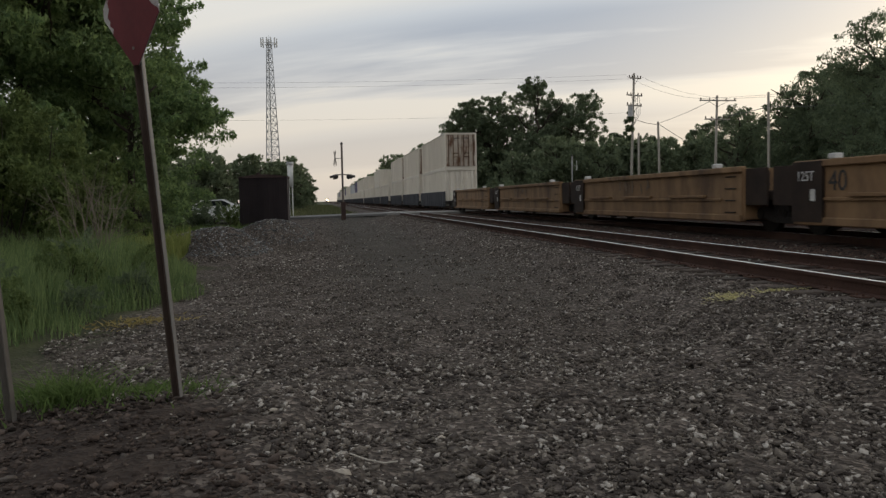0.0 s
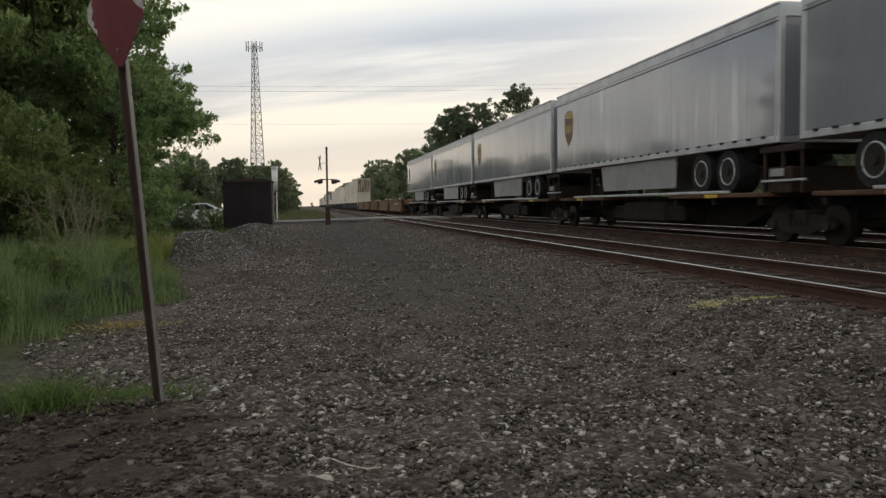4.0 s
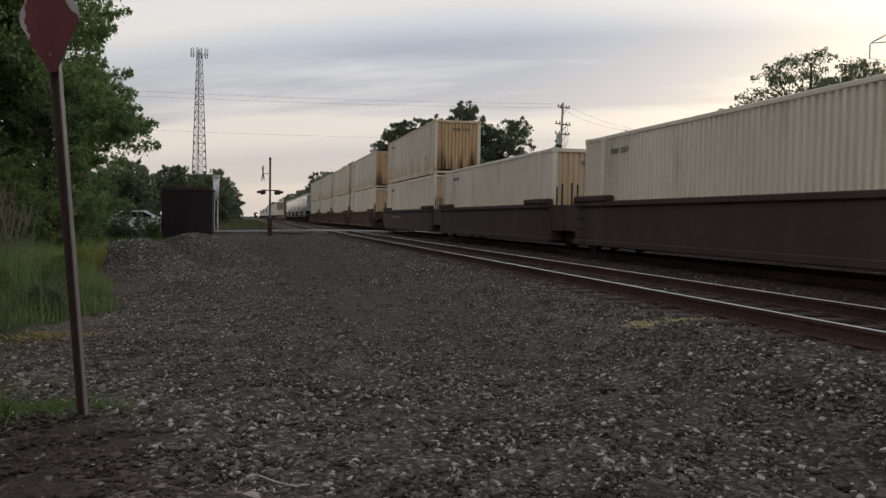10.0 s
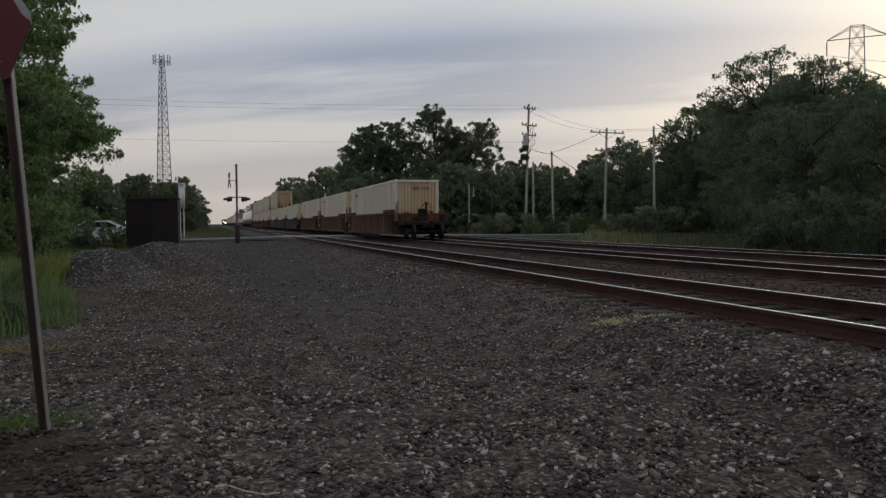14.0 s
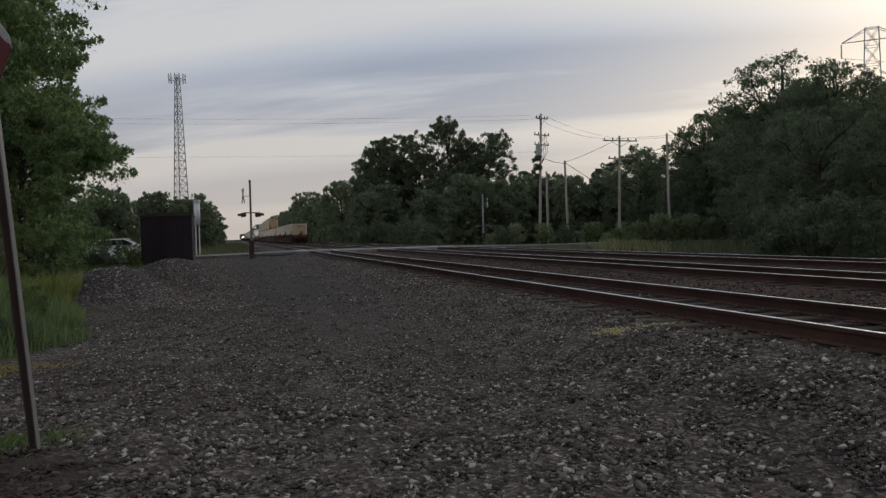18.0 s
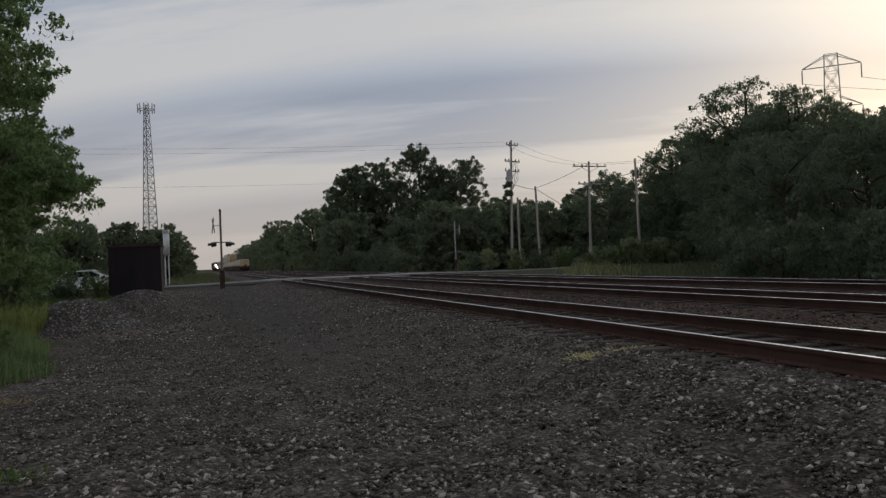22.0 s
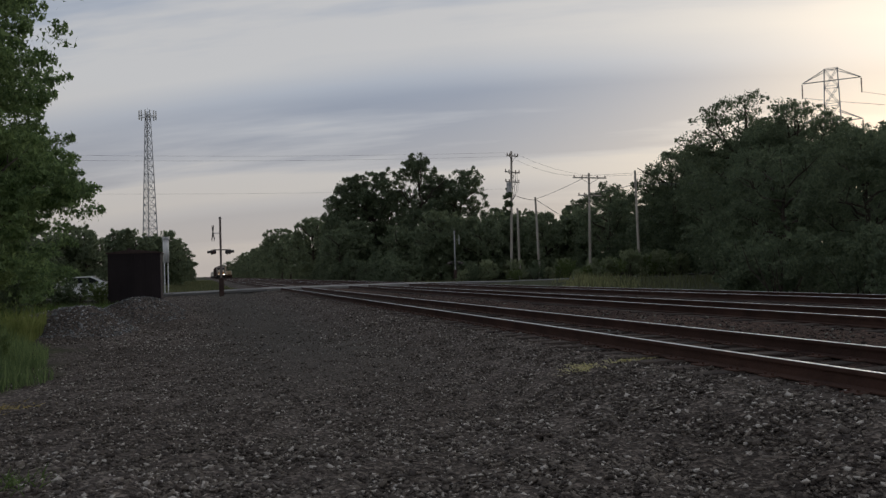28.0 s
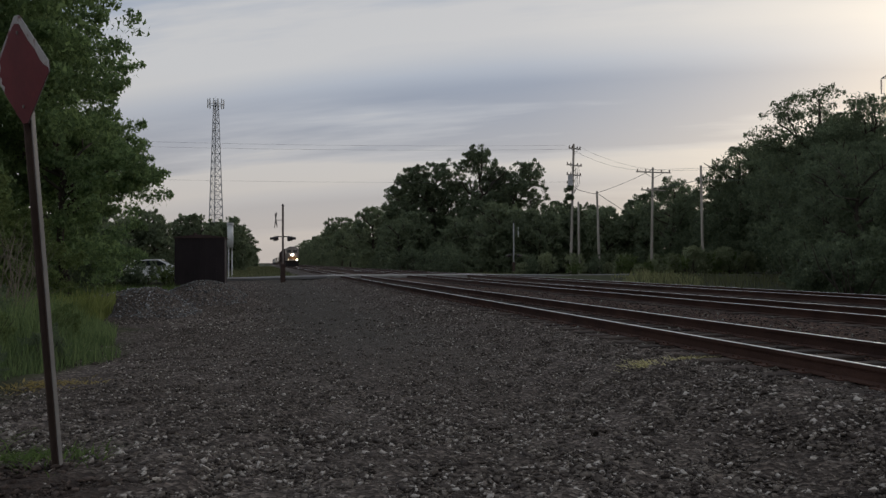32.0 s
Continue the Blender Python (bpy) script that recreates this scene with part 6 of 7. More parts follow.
def build_pylon():
    ob = thing("transmission_pylon", 173.2, 180.0, -0.5, -44, "steel lattice power pylon showing above the trees", "pylon")
    h = 55.6
    def w(z):
        return 3.4 - 1.7 * min(1, z / (h - 2))
    for sx in (-1, 1):
        for sy in (-1, 1):
            part("leg", Mesh().tube((sx * w(0), sy * w(0), 0), (sx * w(h), sy * w(h), h), 0.13, n=6), M["galv_lattice"], ob)
    n = 11
    for (a, b) in (((-1, -1), (1, -1)), ((1, -1), (1, 1)), ((1, 1), (-1, 1)), ((-1, 1), (-1, -1))):
        br = Mesh()
        for j in range(n):
            z0, z1 = h * j / n, h * (j + 1) / n
            for p, q, u, v in ((a, b, z0, z1), (b, a, z0, z1), (a, b, z1, z1)):
                br.tube((p[0] * w(u), p[1] * w(u), u), (q[0] * w(v), q[1] * w(v), v), 0.065, n=4, caps=False)
        part("bracing", br, M["galv_lattice"], ob)["kind"] = "stuff"
    for z, half in ((h - 3.2, 7.6), (h - 15.0, 7.6)):
        arm = Mesh()
        for sy in (-1, 1):
            arm.tube((-half, 0, z), (half, 0, z), 0.14, n=5)
            arm.tube((-half, 0, z), (-1.6, sy * 1.6, z + 3.0), 0.10, n=4)
            arm.tube((half, 0, z), (1.6, sy * 1.6, z + 3.0), 0.10, n=4)
        ar = part("crossarm", arm, M["galv_lattice"], ob)
        for s in (-1, 1):
            ins = Mesh()
            for k in range(9):
                ins.tube((s * half, 0, z - 0.4 - 0.45 * k), (s * half, 0, z - 0.75 - 0.45 * k), 0.24, 0.10, 8)
            part("insulator_string", ins, M["insulator"], ar)["kind"] = "stuff"
    part("peak", Mesh().tube((-1.8, 0, h), (1.8, 0, h), 0.12, n=5), M["galv_lattice"], ob)
    for z, off in ((h - 7.9, -7.6), (h - 7.9, 7.6), (h - 19.7, 7.6)):
        wire("power_line", (173.2 + 0.72 * off, 180 - 0.69 * off, z), (330, 120 + off, z - 4), 6, 0.05, "sagging high-voltage line beside the pylon", 16)


build_pylon()


def build_ground_litter():
    pts = [Vector((-0.19, 4.15, 0)), Vector((-0.10, 4.09, 0)), Vector((-0.01, 4.06, 0)), Vector((0.06, 4.09, 0))]
    for p in pts:
        p.z = float(ground_z(p.x, p.y)) + 0.03
    tagged(part("twig", swept(pts, 0.0045), M["pale_twig"]), "pale dry twig lying on the gravel", "twig")
    r = np.random.default_rng(31)
    for x, y, size in ((-0.23, 3.82, 0.036), (-0.62, 4.85, 0.022), (0.35, 4.45, 0.024)):
        v, f = ico()
        v = v * (1 + 0.22 * r.uniform(-1, 1, (len(v), 1))) * np.array([1.2, 0.9, 0.75]) * size
        rock = Mesh().add(v + np.array([x, y, float(ground_z(x, y)) + size * 0.45]), [tuple(int(i) for i in q) for q in f])
        tagged(part("rock", rock, M["pale_rock"]), "pale buff stone lying on dark gravel", "rock")


build_ground_litter()
# ---- the trains ----
SPEED = 23.0                     # metres a second, away from the yard
LINE = TRACKS[1]
MOVING = []                      # (thing, x, place at 0 s, height, turn)


def run(ob, s, z=0.0, rz=0.0):
    MOVING.append((ob, LINE, s, z, rz))
    ob.matrix_basis = pose(LINE, s, z, 0, 0, rz)
    return ob


def corrugated(half, w, z0, z1, pitch, depth):
    """Four walls of pressed steel between the rails: trapezoid ribs all round."""
    m = Mesh()

    def wall(p0, p1, nrm):
        p0, p1, nrm = Vector(p0), Vector(p1), Vector(nrm)
        length = (p1 - p0).length
        n = max(2, round(length / pitch))
        d = (p1 - p0) / n
        line = []
        for k in range(n):
            b = p0 + d * k
            for t, o in ((0.0, 0), (0.42, 0), (0.52, -depth), (0.90, -depth)):
                line.append(b + d * t + nrm * o)
        line.append(p1)
        vs = [(p.x, p.y, z0) for p in line] + [(p.x, p.y, z1) for p in line]
        c = len(line)
        m.add(vs, [(k, k + 1, c + k + 1, c + k) for k in range(c - 1)])

    wall((-w, half, 0), (-w, -half, 0), (-1, 0, 0))
    wall((w, -half, 0), (w, half, 0), (1, 0, 0))
    wall((-w, -half, 0), (w, -half, 0), (0, -1, 0))
    wall((w, half, 0), (-w, half, 0), (0, 1, 0))
    return m


CONTAINER = {}


def container(colour, group, label, seed):
    """A 48-foot domestic box, 2.59 m wide and 2.9 m high, its base at z = 0."""
    r = np.random.default_rng(seed)
    half, w, h = 7.315, 1.295, 2.895
    key = colour
    if key not in CONTAINER:
        mm = M[colour]
        d = {}
        d["wall"] = corrugated(half - 0.05, w - 0.015, 0.26, h - 0.10, 0.19, 0.08).data("wall", mm)
        d["top_rail"] = Mesh().box(-0.05, -half, 0, 0.05, half, 0.11, 0.015).data("top_rail", mm)
        d["bottom_rail"] = Mesh().box(-0.05, -half, 0, 0.05, half, 0.26, 0.02).data("bottom_rail", mm)
        d["end_rail"] = Mesh().box(-w, -0.05, 0, w, 0.05, 0.13, 0.015).data("end_rail", mm)
        d["corner_post"] = Mesh().box(-0.09, -0.09, 0, 0.09, 0.09, h, 0.02).data("corner_post", mm)
        d["side_post"] = Mesh().box(-0.05, -0.10, 0, 0.03, 0.11, h - 0.02, 0.012).data("side_post", mm)
        d["roof"] = Mesh().box(-w + 0.03, -half + 0.05, h - 0.06, w - 0.03, half - 0.05, h - 0.02).data("roof", mm)
        d["casting"] = Mesh().box(-0.10, -0.10, -0.045, 0.10, 0.10, 0.13, 0.02).data("casting", mm)
        d["floor"] = Mesh().box(-w + 0.05, -half + 0.05, 0.05, w - 0.05, half - 0.05, 0.2).data("floor", M["under"])
        code = Mesh()
        x = -0.42
        for k, wd in enumerate((0.10, 0.10, 0.10, 0.10, 0, 0.09, 0.09, 0.09, 0.09)):
            if wd:
                code.box(x, -0.012, 0, x + wd * 0.8, 0.0, 0.15)
            x += 0.115
        d["code"] = code.data("code_stencil", M["worn_code"])
        d["plate"] = Mesh().box(-0.085, -0.012, -0.085, 0.085, 0, 0.085, 0.004, Matrix.Rotation(radians(45), 4, "Y")).data("placard_holder", M["galv"])
        CONTAINER[key] = d
    d = CONTAINER[key]
    ob = thing("shipping_container", label=label, category="shipping container", group=group)
    part("corrugated_wall", d["wall"], None, ob)
    part("roof", d["roof"], None, ob)
    part("floor", d["floor"], None, ob)
    for s in (-1, 1):
        part("top_rail", d["top_rail"], None, ob).location = (s * (w - 0.05), 0, h - 0.11)
        part("bottom_rail", d["bottom_rail"], None, ob).location = (s * (w - 0.05), 0, 0)
        for e in (-1, 1):
            p = part("corner_post", d["corner_post"], None, ob)
            p.location = (s * (w - 0.09), e * (half - 0.09), 0)
            for z in (0, h - 0.11):
                part("corner_casting", d["casting"], None, p).location = (s * 0.004, e * 0.004, z)
            part("side_post", d["side_post"], None, ob).location = (s * (w - 0.025), e * 6.1, 0)
    for e in (-1, 1):
        part("end_rail", d["end_rail"], None, ob).location = (0, e * (half - 0.05), h - 0.13)
        part("end_rail", d["end_rail"], None, ob).location = (0, e * (half - 0.05), 0.02)
        c = part("code_stencil", d["code"], None, ob, "unreadable black code marks")
        c["kind"] = "stuff"
        c.location = (0.15, e * (half - 0.02), h - 0.55)
        if e > 0:
            c.rotation_euler[2] = math.pi
    c = part("code_stencil", d["code"], None, ob, "unreadable black code marks")
    c["kind"] = "stuff"
    c.location, c.rotation_euler[2] = (-w + 0.012, 5.2, h - 0.55), -math.pi / 2
    for y in (-5.2, 4.6):
        p = part("placard_holder", d["plate"], None, ob)
        p.location, p.rotation_euler[2] = (-w + 0.01, y, 0.95), -math.pi / 2
    return ob


def truck(parent, y, data={}):
    """A two-axle freight bogie at y."""
    if not data:
        f = Mesh()
        f.prism([(-1.15, 0.42), (-0.9, 0.56), (-0.35, 0.62), (-0.3, 0.36), (0.3, 0.36), (0.35, 0.62), (0.9, 0.56), (1.15, 0.42), (1.1, 0.34), (0.6, 0.30), (0.38, 0.22), (-0.38, 0.22), (-0.6, 0.30), (-1.1, 0.34)], 0, -0.06, 0.06)
        data["frame"] = f.data("side_frame", M["under"])
        sp = Mesh()
        for k in (-0.18, 0, 0.18):
            sp.tube((0, k, 0.30), (0, k, 0.52), 0.07, n=8)
        data["spring"] = sp.data("spring_nest", M["under"])
        data["bolster"] = Mesh().box(-1.05, -0.2, 0.48, 1.05, 0.2, 0.70, 0.03).data("bolster", M["under"])
        data["wheel"] = Mesh().tube((-0.06, 0, 0), (0.055, 0, 0), 0.42, 0.42, 24).tube((0.055, 0, 0), (0.075, 0, 0), 0.45, n=24).data("wheel", M["wheel"])
        data["tread"] = Mesh().tube((-0.064, 0, 0), (-0.060, 0, 0), 0.41, n=24).data("tread", M["tread"])
        data["axle"] = Mesh().tube((-0.7, 0, 0), (0.7, 0, 0), 0.08, n=8).data("axle", M["under"])
        data["box"] = Mesh().tube((-0.1, 0, 0), (0.1, 0, 0), 0.13, n=10).data("axle_box", M["wheel"])
    b = part("bogie", data["bolster"], None, parent, "near-black two-axle bogie")
    b.location = (0, y, 0)
    for s in (-1, 1):
        part("side_frame", data["frame"], None, b).location = (s * 1.0, 0, 0)
        part("spring_nest", data["spring"], None, b).location = (s * 1.0, 0, 0)
        for a in (-0.88, 0.88):
            w = part("wheel", data["wheel"], None, b)
            w.location = (s * 0.775, a, 0.42)
            if s > 0:
                w.rotation_euler[2] = math.pi
            part("axle_box", data["box"], None, b).location = (s * 1.0, a, 0.42)
    for a in (-0.88, 0.88):
        part("axle", data["axle"], None, b).location = (0, a, 0.42)
    return b


WELL = {}


def well_unit(colour, well, pitch, top, style, label, group, rear_end=False, front_end=False):
    """One well of an articulated car: its length over the well, the spacing of the bogies, the top of its side sill."""
    key = (colour, well, style)
    mm = M[colour]
    w = 1.42
    if key not in WELL:
        d = {}
        h2 = well / 2
        side = Mesh()
        side.box(-0.03, -h2, 0.32, 0.03, h2, top - 0.10, 0.0)
        d["panel"] = side.data("side_panel", mm)
        d["chord"] = Mesh().box(-0.11, -h2, top - 0.14, 0.09, h2, top, 0.02).data("top_chord", mm)
        d["sill"] = Mesh().box(-0.09, -h2, 0.24, 0.09, h2, 0.40, 0.02).data("bottom_sill", mm)
        d["rib"] = Mesh().box(-0.08, -0.05, 0.36, 0.03, 0.05, top - 0.13, 0.012).data("rib", mm)
        d["ledge"] = Mesh().box(-0.13, -1.0, 0, 0.0, 1.0, 0.07, 0.01).data("ledge", mm)
        d["cap"] = Mesh().box(-0.16, -1.1, 0.0, 0.10, 1.1, 0.17, 0.03).data("guide_cap", mm)
        d["floor"] = Mesh().box(-w + 0.1, -h2, 0.24, w - 0.1, h2, 0.40).data("well_floor", M["under"])
        d["bulkhead"] = Mesh().box(-w, -0.06, 0.28, w, 0.06, top - 0.05, 0.02).data("bulkhead", mm)
        d["stack"] = Mesh().box(-0.10, -0.10, 0, 0.10, 0.10, 0.11, 0.02).data("guide_block", M["white_code"])
        WELL[key] = d
    d = WELL[key]
    h2 = well / 2
    ob = thing("well_car", label=label, category="freight car", group=group)
    part("well_floor", d["floor"], None, ob)
    for s in (-1, 1):
        sp = part("side_panel", d["panel"], None, ob)
        sp.location = (s * w, 0, 0)
        c = part("top_chord", d["chord"], None, ob)
        c.location = (s * w, 0, 0)
        b = part("bottom_sill", d["sill"], None, ob)
        b.location = (s * w, 0, 0)
        for o in (sp, c, b):
            if s > 0:
                o.rotation_euler[2] = math.pi
        if style == "ribbed":
            n = int(well / 0.86)
            for k in range(n):
                rb = part("rib", d["rib"], None, sp)
                rb.location = (-0.0, -h2 + 0.5 + k * (well - 1.0) / (n - 1), 0)
        elif style == "ledged":
            for y in (-h2 * 0.55, 0.0, h2 * 0.55):
                lg = part("ledge", d["ledge"], None, sp)
                lg.location = (0.0, y, 0.80)
            part("rub_rail", Mesh().box(-0.075, -h2 + 0.9, 0.72, 0.0, h2 - 0.9, 0.79, 0.01), mm, sp)
        for y in (-h2 + 1.2, h2 - 1.2):
            if style != "ledged":
                cp = part("guide_cap", d["cap"], None, c)
                cp.location = (0, y, top - 0.005)
            else:
                part("guide_block", d["stack"], None, c).location = (0, y, top - 0.004)
    for e in (-1, 1):
        part("bulkhead", d["bulkhead"], None, ob).location = (0, e * h2, 0)
        plat = Mesh()
        y0, y1 = e * h2, e * (pitch / 2 - 0.25)
        plat.box(-1.25, y0, 0.72, 1.25, y1, 0.95, 0.03)
        plat.box(-0.35, y0, 0.95, 0.35, y1, 1.25, 0.04)
        plat.box(-1.38, y0, 0.95, -1.22, y1, 1.40, 0.03)
        plat.box(1.22, y0, 0.95, 1.38, y1, 1.40, 0.03)
        pl = part("end_platform", plat, M["near_black"], ob)
        if style != "ledged":
            for y in (0.18, 0.62):
                part("guide_post", Mesh().tube((-1.32, e * (h2 + y), 0.95), (-1.32, e * (h2 + y), 2.0 + 0.2 * y), 0.028, n=7), M["near_black"], pl)
        for k in range(4):
            part("rung", Mesh().tube((-1.47, e * (h2 - 0.25), 0.45 + 0.28 * k), (-1.47, e * (h2 - 0.72), 0.45 + 0.28 * k), 0.014, n=5), M["under"], pl)
        for s in (-1, 1):
            part("end_sheet", Mesh().box(s * 1.39, e * (h2 - 0.02), 0.62 if style != "ribbed" else 0.98, s * 1.34, e * (pitch / 2 - 0.12), top - 0.06, 0.01), M["near_black"] if style == "ledged" else mm, pl, "sheet over the car end")
        if style == "ledged" and e > 0:
            part("stencil_panel", Mesh().box(-w - 0.045, e * (h2 - 0.95), 0.30, -w - 0.115, e * (h2 + 0.02), top - 0.02, 0.004), M["near_black"], ob, "near-black stencil panel")
        elif style == "ribbed":
            part("stencil_panel", Mesh().box(-w - 0.045, e * (h2 - 0.98), 0.36, -w - 0.085, e * (h2 - 0.02), top - 0.15, 0.004), M["gap"], ob, "black stencil panel")
        if style == "ledged" and e > 0:
            part("white_marks", Mesh().box(-w - 0.122, e * (h2 - 0.75), 0.72, -w - 0.116, e * (h2 - 0.6), 0.95), M["white_code"], ob, "unreadable white marks")
    truck(ob, -pitch / 2)
    if front_end:
        truck(ob, pitch / 2)
    if rear_end:
        y = -pitch / 2
        gear = Mesh()
        gear.box(-1.3, y - 0.95, 0.78, 1.3, y + 0.3, 1.0, 0.03)
        gear.box(-0.3, y - 1.15, 0.62, 0.3, y + 0.3, 0.95, 0.03)
        part("end_sill", gear, M["near_black"], ob)
        part("coupler", Mesh().box(-0.12, y - 1.7, 0.68, 0.12, y - 1.1, 0.94, 0.04).tube((0, y - 1.75, 0.62), (0, y - 1.75, 1.0), 0.14, n=10), M["under"], ob)
        wx, wr = 0.30, 0.27
        ring = [Vector((wx + wr * math.cos(math.pi * k / 9), y + 0.35, 1.75 + wr * math.sin(math.pi * k / 9))) for k in range(18)]
        wheel = swept(ring + ring[:1], 0.02)
        for k in range(5):
            a0 = 2 * math.pi * k / 5
            wheel.tube((wx, y + 0.35, 1.75), (wx + wr * math.cos(a0), y + 0.35, 1.75 + wr * math.sin(a0)), 0.013, n=4)
        part("brake_wheel", wheel, M["under"], ob, "black hand-brake wheel")
        part("brake_stand", Mesh().box(wx - 0.42, y + 0.42, 0.95, wx + 0.02, y + 0.7, 1.70, 0.04).box(wx - 0.05, y + 0.40, 0.95, wx + 0.05, y + 0.50, 2.08, 0.02), M["near_black"], ob)
        for s in (-1, 1):
            part("grab_iron", Mesh().tube((s * 1.28, y - 0.9, 0.9), (s * 1.28, y - 0.9, 1.45), 0.02, n=6).tube((s * 1.28, y - 0.9, 1.45), (s * 1.0, y - 0.9, 1.45), 0.02, n=6), M["under"], ob)
    return ob


def graffiti(ob, colour, cells, seed):
    """Loose painted strokes on the near side sill."""
    r = np.random.default_rng(seed)
    m = Mesh()
    for y, h in cells:
        for k in range(3):
            y0, z0 = y + r.uniform(-0.35, 0.35), 0.92 + r.uniform(0, 0.2)
            m.box(-0.006, -0.05, 0, 0.0, 0.05, h * r.uniform(0.5, 0.8), 0, Matrix.Translation((-1.462, y0, z0)) @ Matrix.Rotation(r.uniform(-0.7, 0.7), 4, "X"))
    part("graffiti", m, M[colour], ob, "faded painted strokes")


def letters(text, size, m, material, parent, label):
    cu = bpy.data.curves.new("writing", "FONT")
    cu.body, cu.size, cu.extrude = text, size, 0.003
    cu.materials.append(material)
    ob = new("writing", cu)
    ob.parent = parent
    ob.matrix_basis = m
    ob["label"] = label
    return ob


SIDE = Matrix(((0, 0, -1, 0), (-1, 0, 0, 0), (0, 1, 0, 0), (0, 0, 0, 1)))   # text that faces the yard


def trailer(label, group, side=-1, film="gold"):
    """A 48-foot road trailer, base of its body at z = 0, nose towards +y."""
    half, w, h = 7.315, 1.295, 2.92
    ob = thing("semi_trailer", label=label, category="trailer", group=group)
    if "trailer" not in CONTAINER:
        d = {}
        d["body"] = Mesh().box(-w, -half, 0.14, w, half, h - 0.06, 0.03).data("body", M["trailer"])
        d["roof"] = Mesh().box(-w - 0.012, -half - 0.01, h - 0.34, w + 0.012, half + 0.01, h, 0.04).data("top_rail", M["trailer_rail"])
        d["drip"] = Mesh().box(-w - 0.016, -half, h - 0.40, w + 0.016, half, h - 0.375).data("drip_rail", M["worn_code"])
        d["cove"] = Mesh().box(-w - 0.03, -half - 0.012, h - 0.07, w + 0.03, half + 0.012, h + 0.012, 0.03).data("cove", M["trailer_rail"])
        d["rail"] = Mesh().box(-w - 0.02, -half, 0.0, w + 0.02, half, 0.15, 0.015).data("bottom_rail", M["trailer_rail"])
        d["mark"] = Mesh().box(-0.02, -0.08, 0, 0.0, 0.08, 0.05).data("clearance_marker", M["gap"])
        d["seam"] = Mesh().box(-0.0025, -0.015, 0.16, 0.0, 0.02, h - 0.27).data("seam", M["trailer"])
        d["frame"] = Mesh().box(-0.06, -0.10, 0.0, 0.06, 0.10, h - 0.05, 0.01).data("door_frame", M["trailer_rail"])
        d["rod"] = Mesh().tube((0, 0, 0.25), (0, 0, h - 0.3), 0.018, n=6).data("lock_rod", M["trailer_rail"])
        d["skirt"] = Mesh().prism([(-2.6, 0.0), (2.85, 0.0), (2.62, -0.82), (-2.55, -0.82)], 0, -0.02, 0.02).data("side_skirt", M["skirt"])
        d["leg"] = Mesh().box(-0.07, -0.07, -0.95, 0.07, 0.07, 0, 0.01).box(-0.14, -0.14, -1.0, 0.14, 0.14, -0.94, 0.01).data("landing_leg", M["under"])
        d["tyre"] = Mesh().tube((-0.28, 0, 0), (0.28, 0, 0), 0.50, n=26).data("tyre", M["tyre"])
        d["hub"] = Mesh().tube((-0.285, 0, 0), (-0.25, 0, 0), 0.29, 0.29, 20).tube((-0.32, 0, 0), (-0.285, 0, 0), 0.10, n=12).data("rim", M["wheel"])
        # Bright ring modelled for the highlight along the wheel rim.
        d["ring"] = swept([Vector((-0.285, 0.31 * math.cos(math.pi * k / 12), 0.31 * math.sin(math.pi * k / 12))) for k in range(24)] + [Vector((-0.285, 0.31, 0))], 0.018).data("rim_edge", M["trailer_rail"])
        d["susp"] = Mesh().box(-1.0, -1.3, -0.30, 1.0, 1.3, -0.02, 0.03).data("suspension", M["under"])
        sh = [(-0.46, 0.55), (-0.25, 0.64), (0, 0.67), (0.25, 0.64), (0.46, 0.55), (0.46, -0.05), (0.38, -0.30), (0.2, -0.50), (0, -0.64), (-0.2, -0.50), (-0.38, -0.30), (-0.46, -0.05)]
        d["shield"] = Mesh().prism(sh, 0, -0.006, 0.0).data("emblem", M["gold"])
        d["shield_dark"] = Mesh().prism(sh, 0, -0.006, 0.0).data("emblem", M["brown"])
        d["shield2"] = Mesh().prism([(a * 0.90, b * 0.92 - 0.01) for a, b in sh if b < 0.5] + [(-0.41, 0.34), (0.41, 0.42)], 0, -0.010, -0.0065).data("emblem_field", M["brown"])
        d["bars"] = Mesh().box(-0.013, -0.08, -0.16, -0.0105, 0.08, 0.12).data("emblem_bar", M["gold"])
        CONTAINER["trailer"] = d
    d = CONTAINER["trailer"]
    bd = part("body", d["body"], None, ob)
    part("top_rail", d["roof"], None, ob, "bright aluminium top rail")
    part("bottom_rail", d["rail"], None, ob)
    part("drip_rail", d["drip"], None, ob, "dark groove below the top rail")
    part("cove", d["cove"], None, ob, "bright rounded roof edge")
    for k in range(25):
        part("clearance_marker", d["mark"], None, ob).location = (-w - 0.021 if side < 0 else w + 0.041, -6.84 + 0.57 * k, 0.12)
    part("header", Mesh().box(-w + 0.02, -half - 0.03, h - 0.30, w - 0.02, -half, h - 0.04, 0.01), M["trailer_rail"], ob)
    for k in range(11):
        part("seam", d["seam"], None, bd).location = (-w if side < 0 else w + 0.0025, -6.1 + 1.22 * k, 0)
    for s in (-1, 1):
        part("door_frame", d["frame"], None, ob).location = (s * (w - 0.06), -half + 0.03, 0)
        part("side_skirt", d["skirt"], None, ob, "pale side skirt").location = (s * 1.2, 0.0, -0.02)
        part("landing_leg", d["leg"], None, ob).location = (s * 0.9, 4.4, 0)
        part("lock_rod", d["rod"], None, ob).location = (s * 0.35, -half - 0.03, 0)
        for y in (-5.3, -4.05):
            t = part("wheel", d["tyre"], None, ob, "black dual tyres")
            t.location = (s * 0.98, y, -0.52)
            if s > 0:
                t.rotation_euler[2] = math.pi
            part("rim", d["hub"], None, t)
            part("rim_edge", d["ring"], None, t, "bright ring put in as the rim's glint")
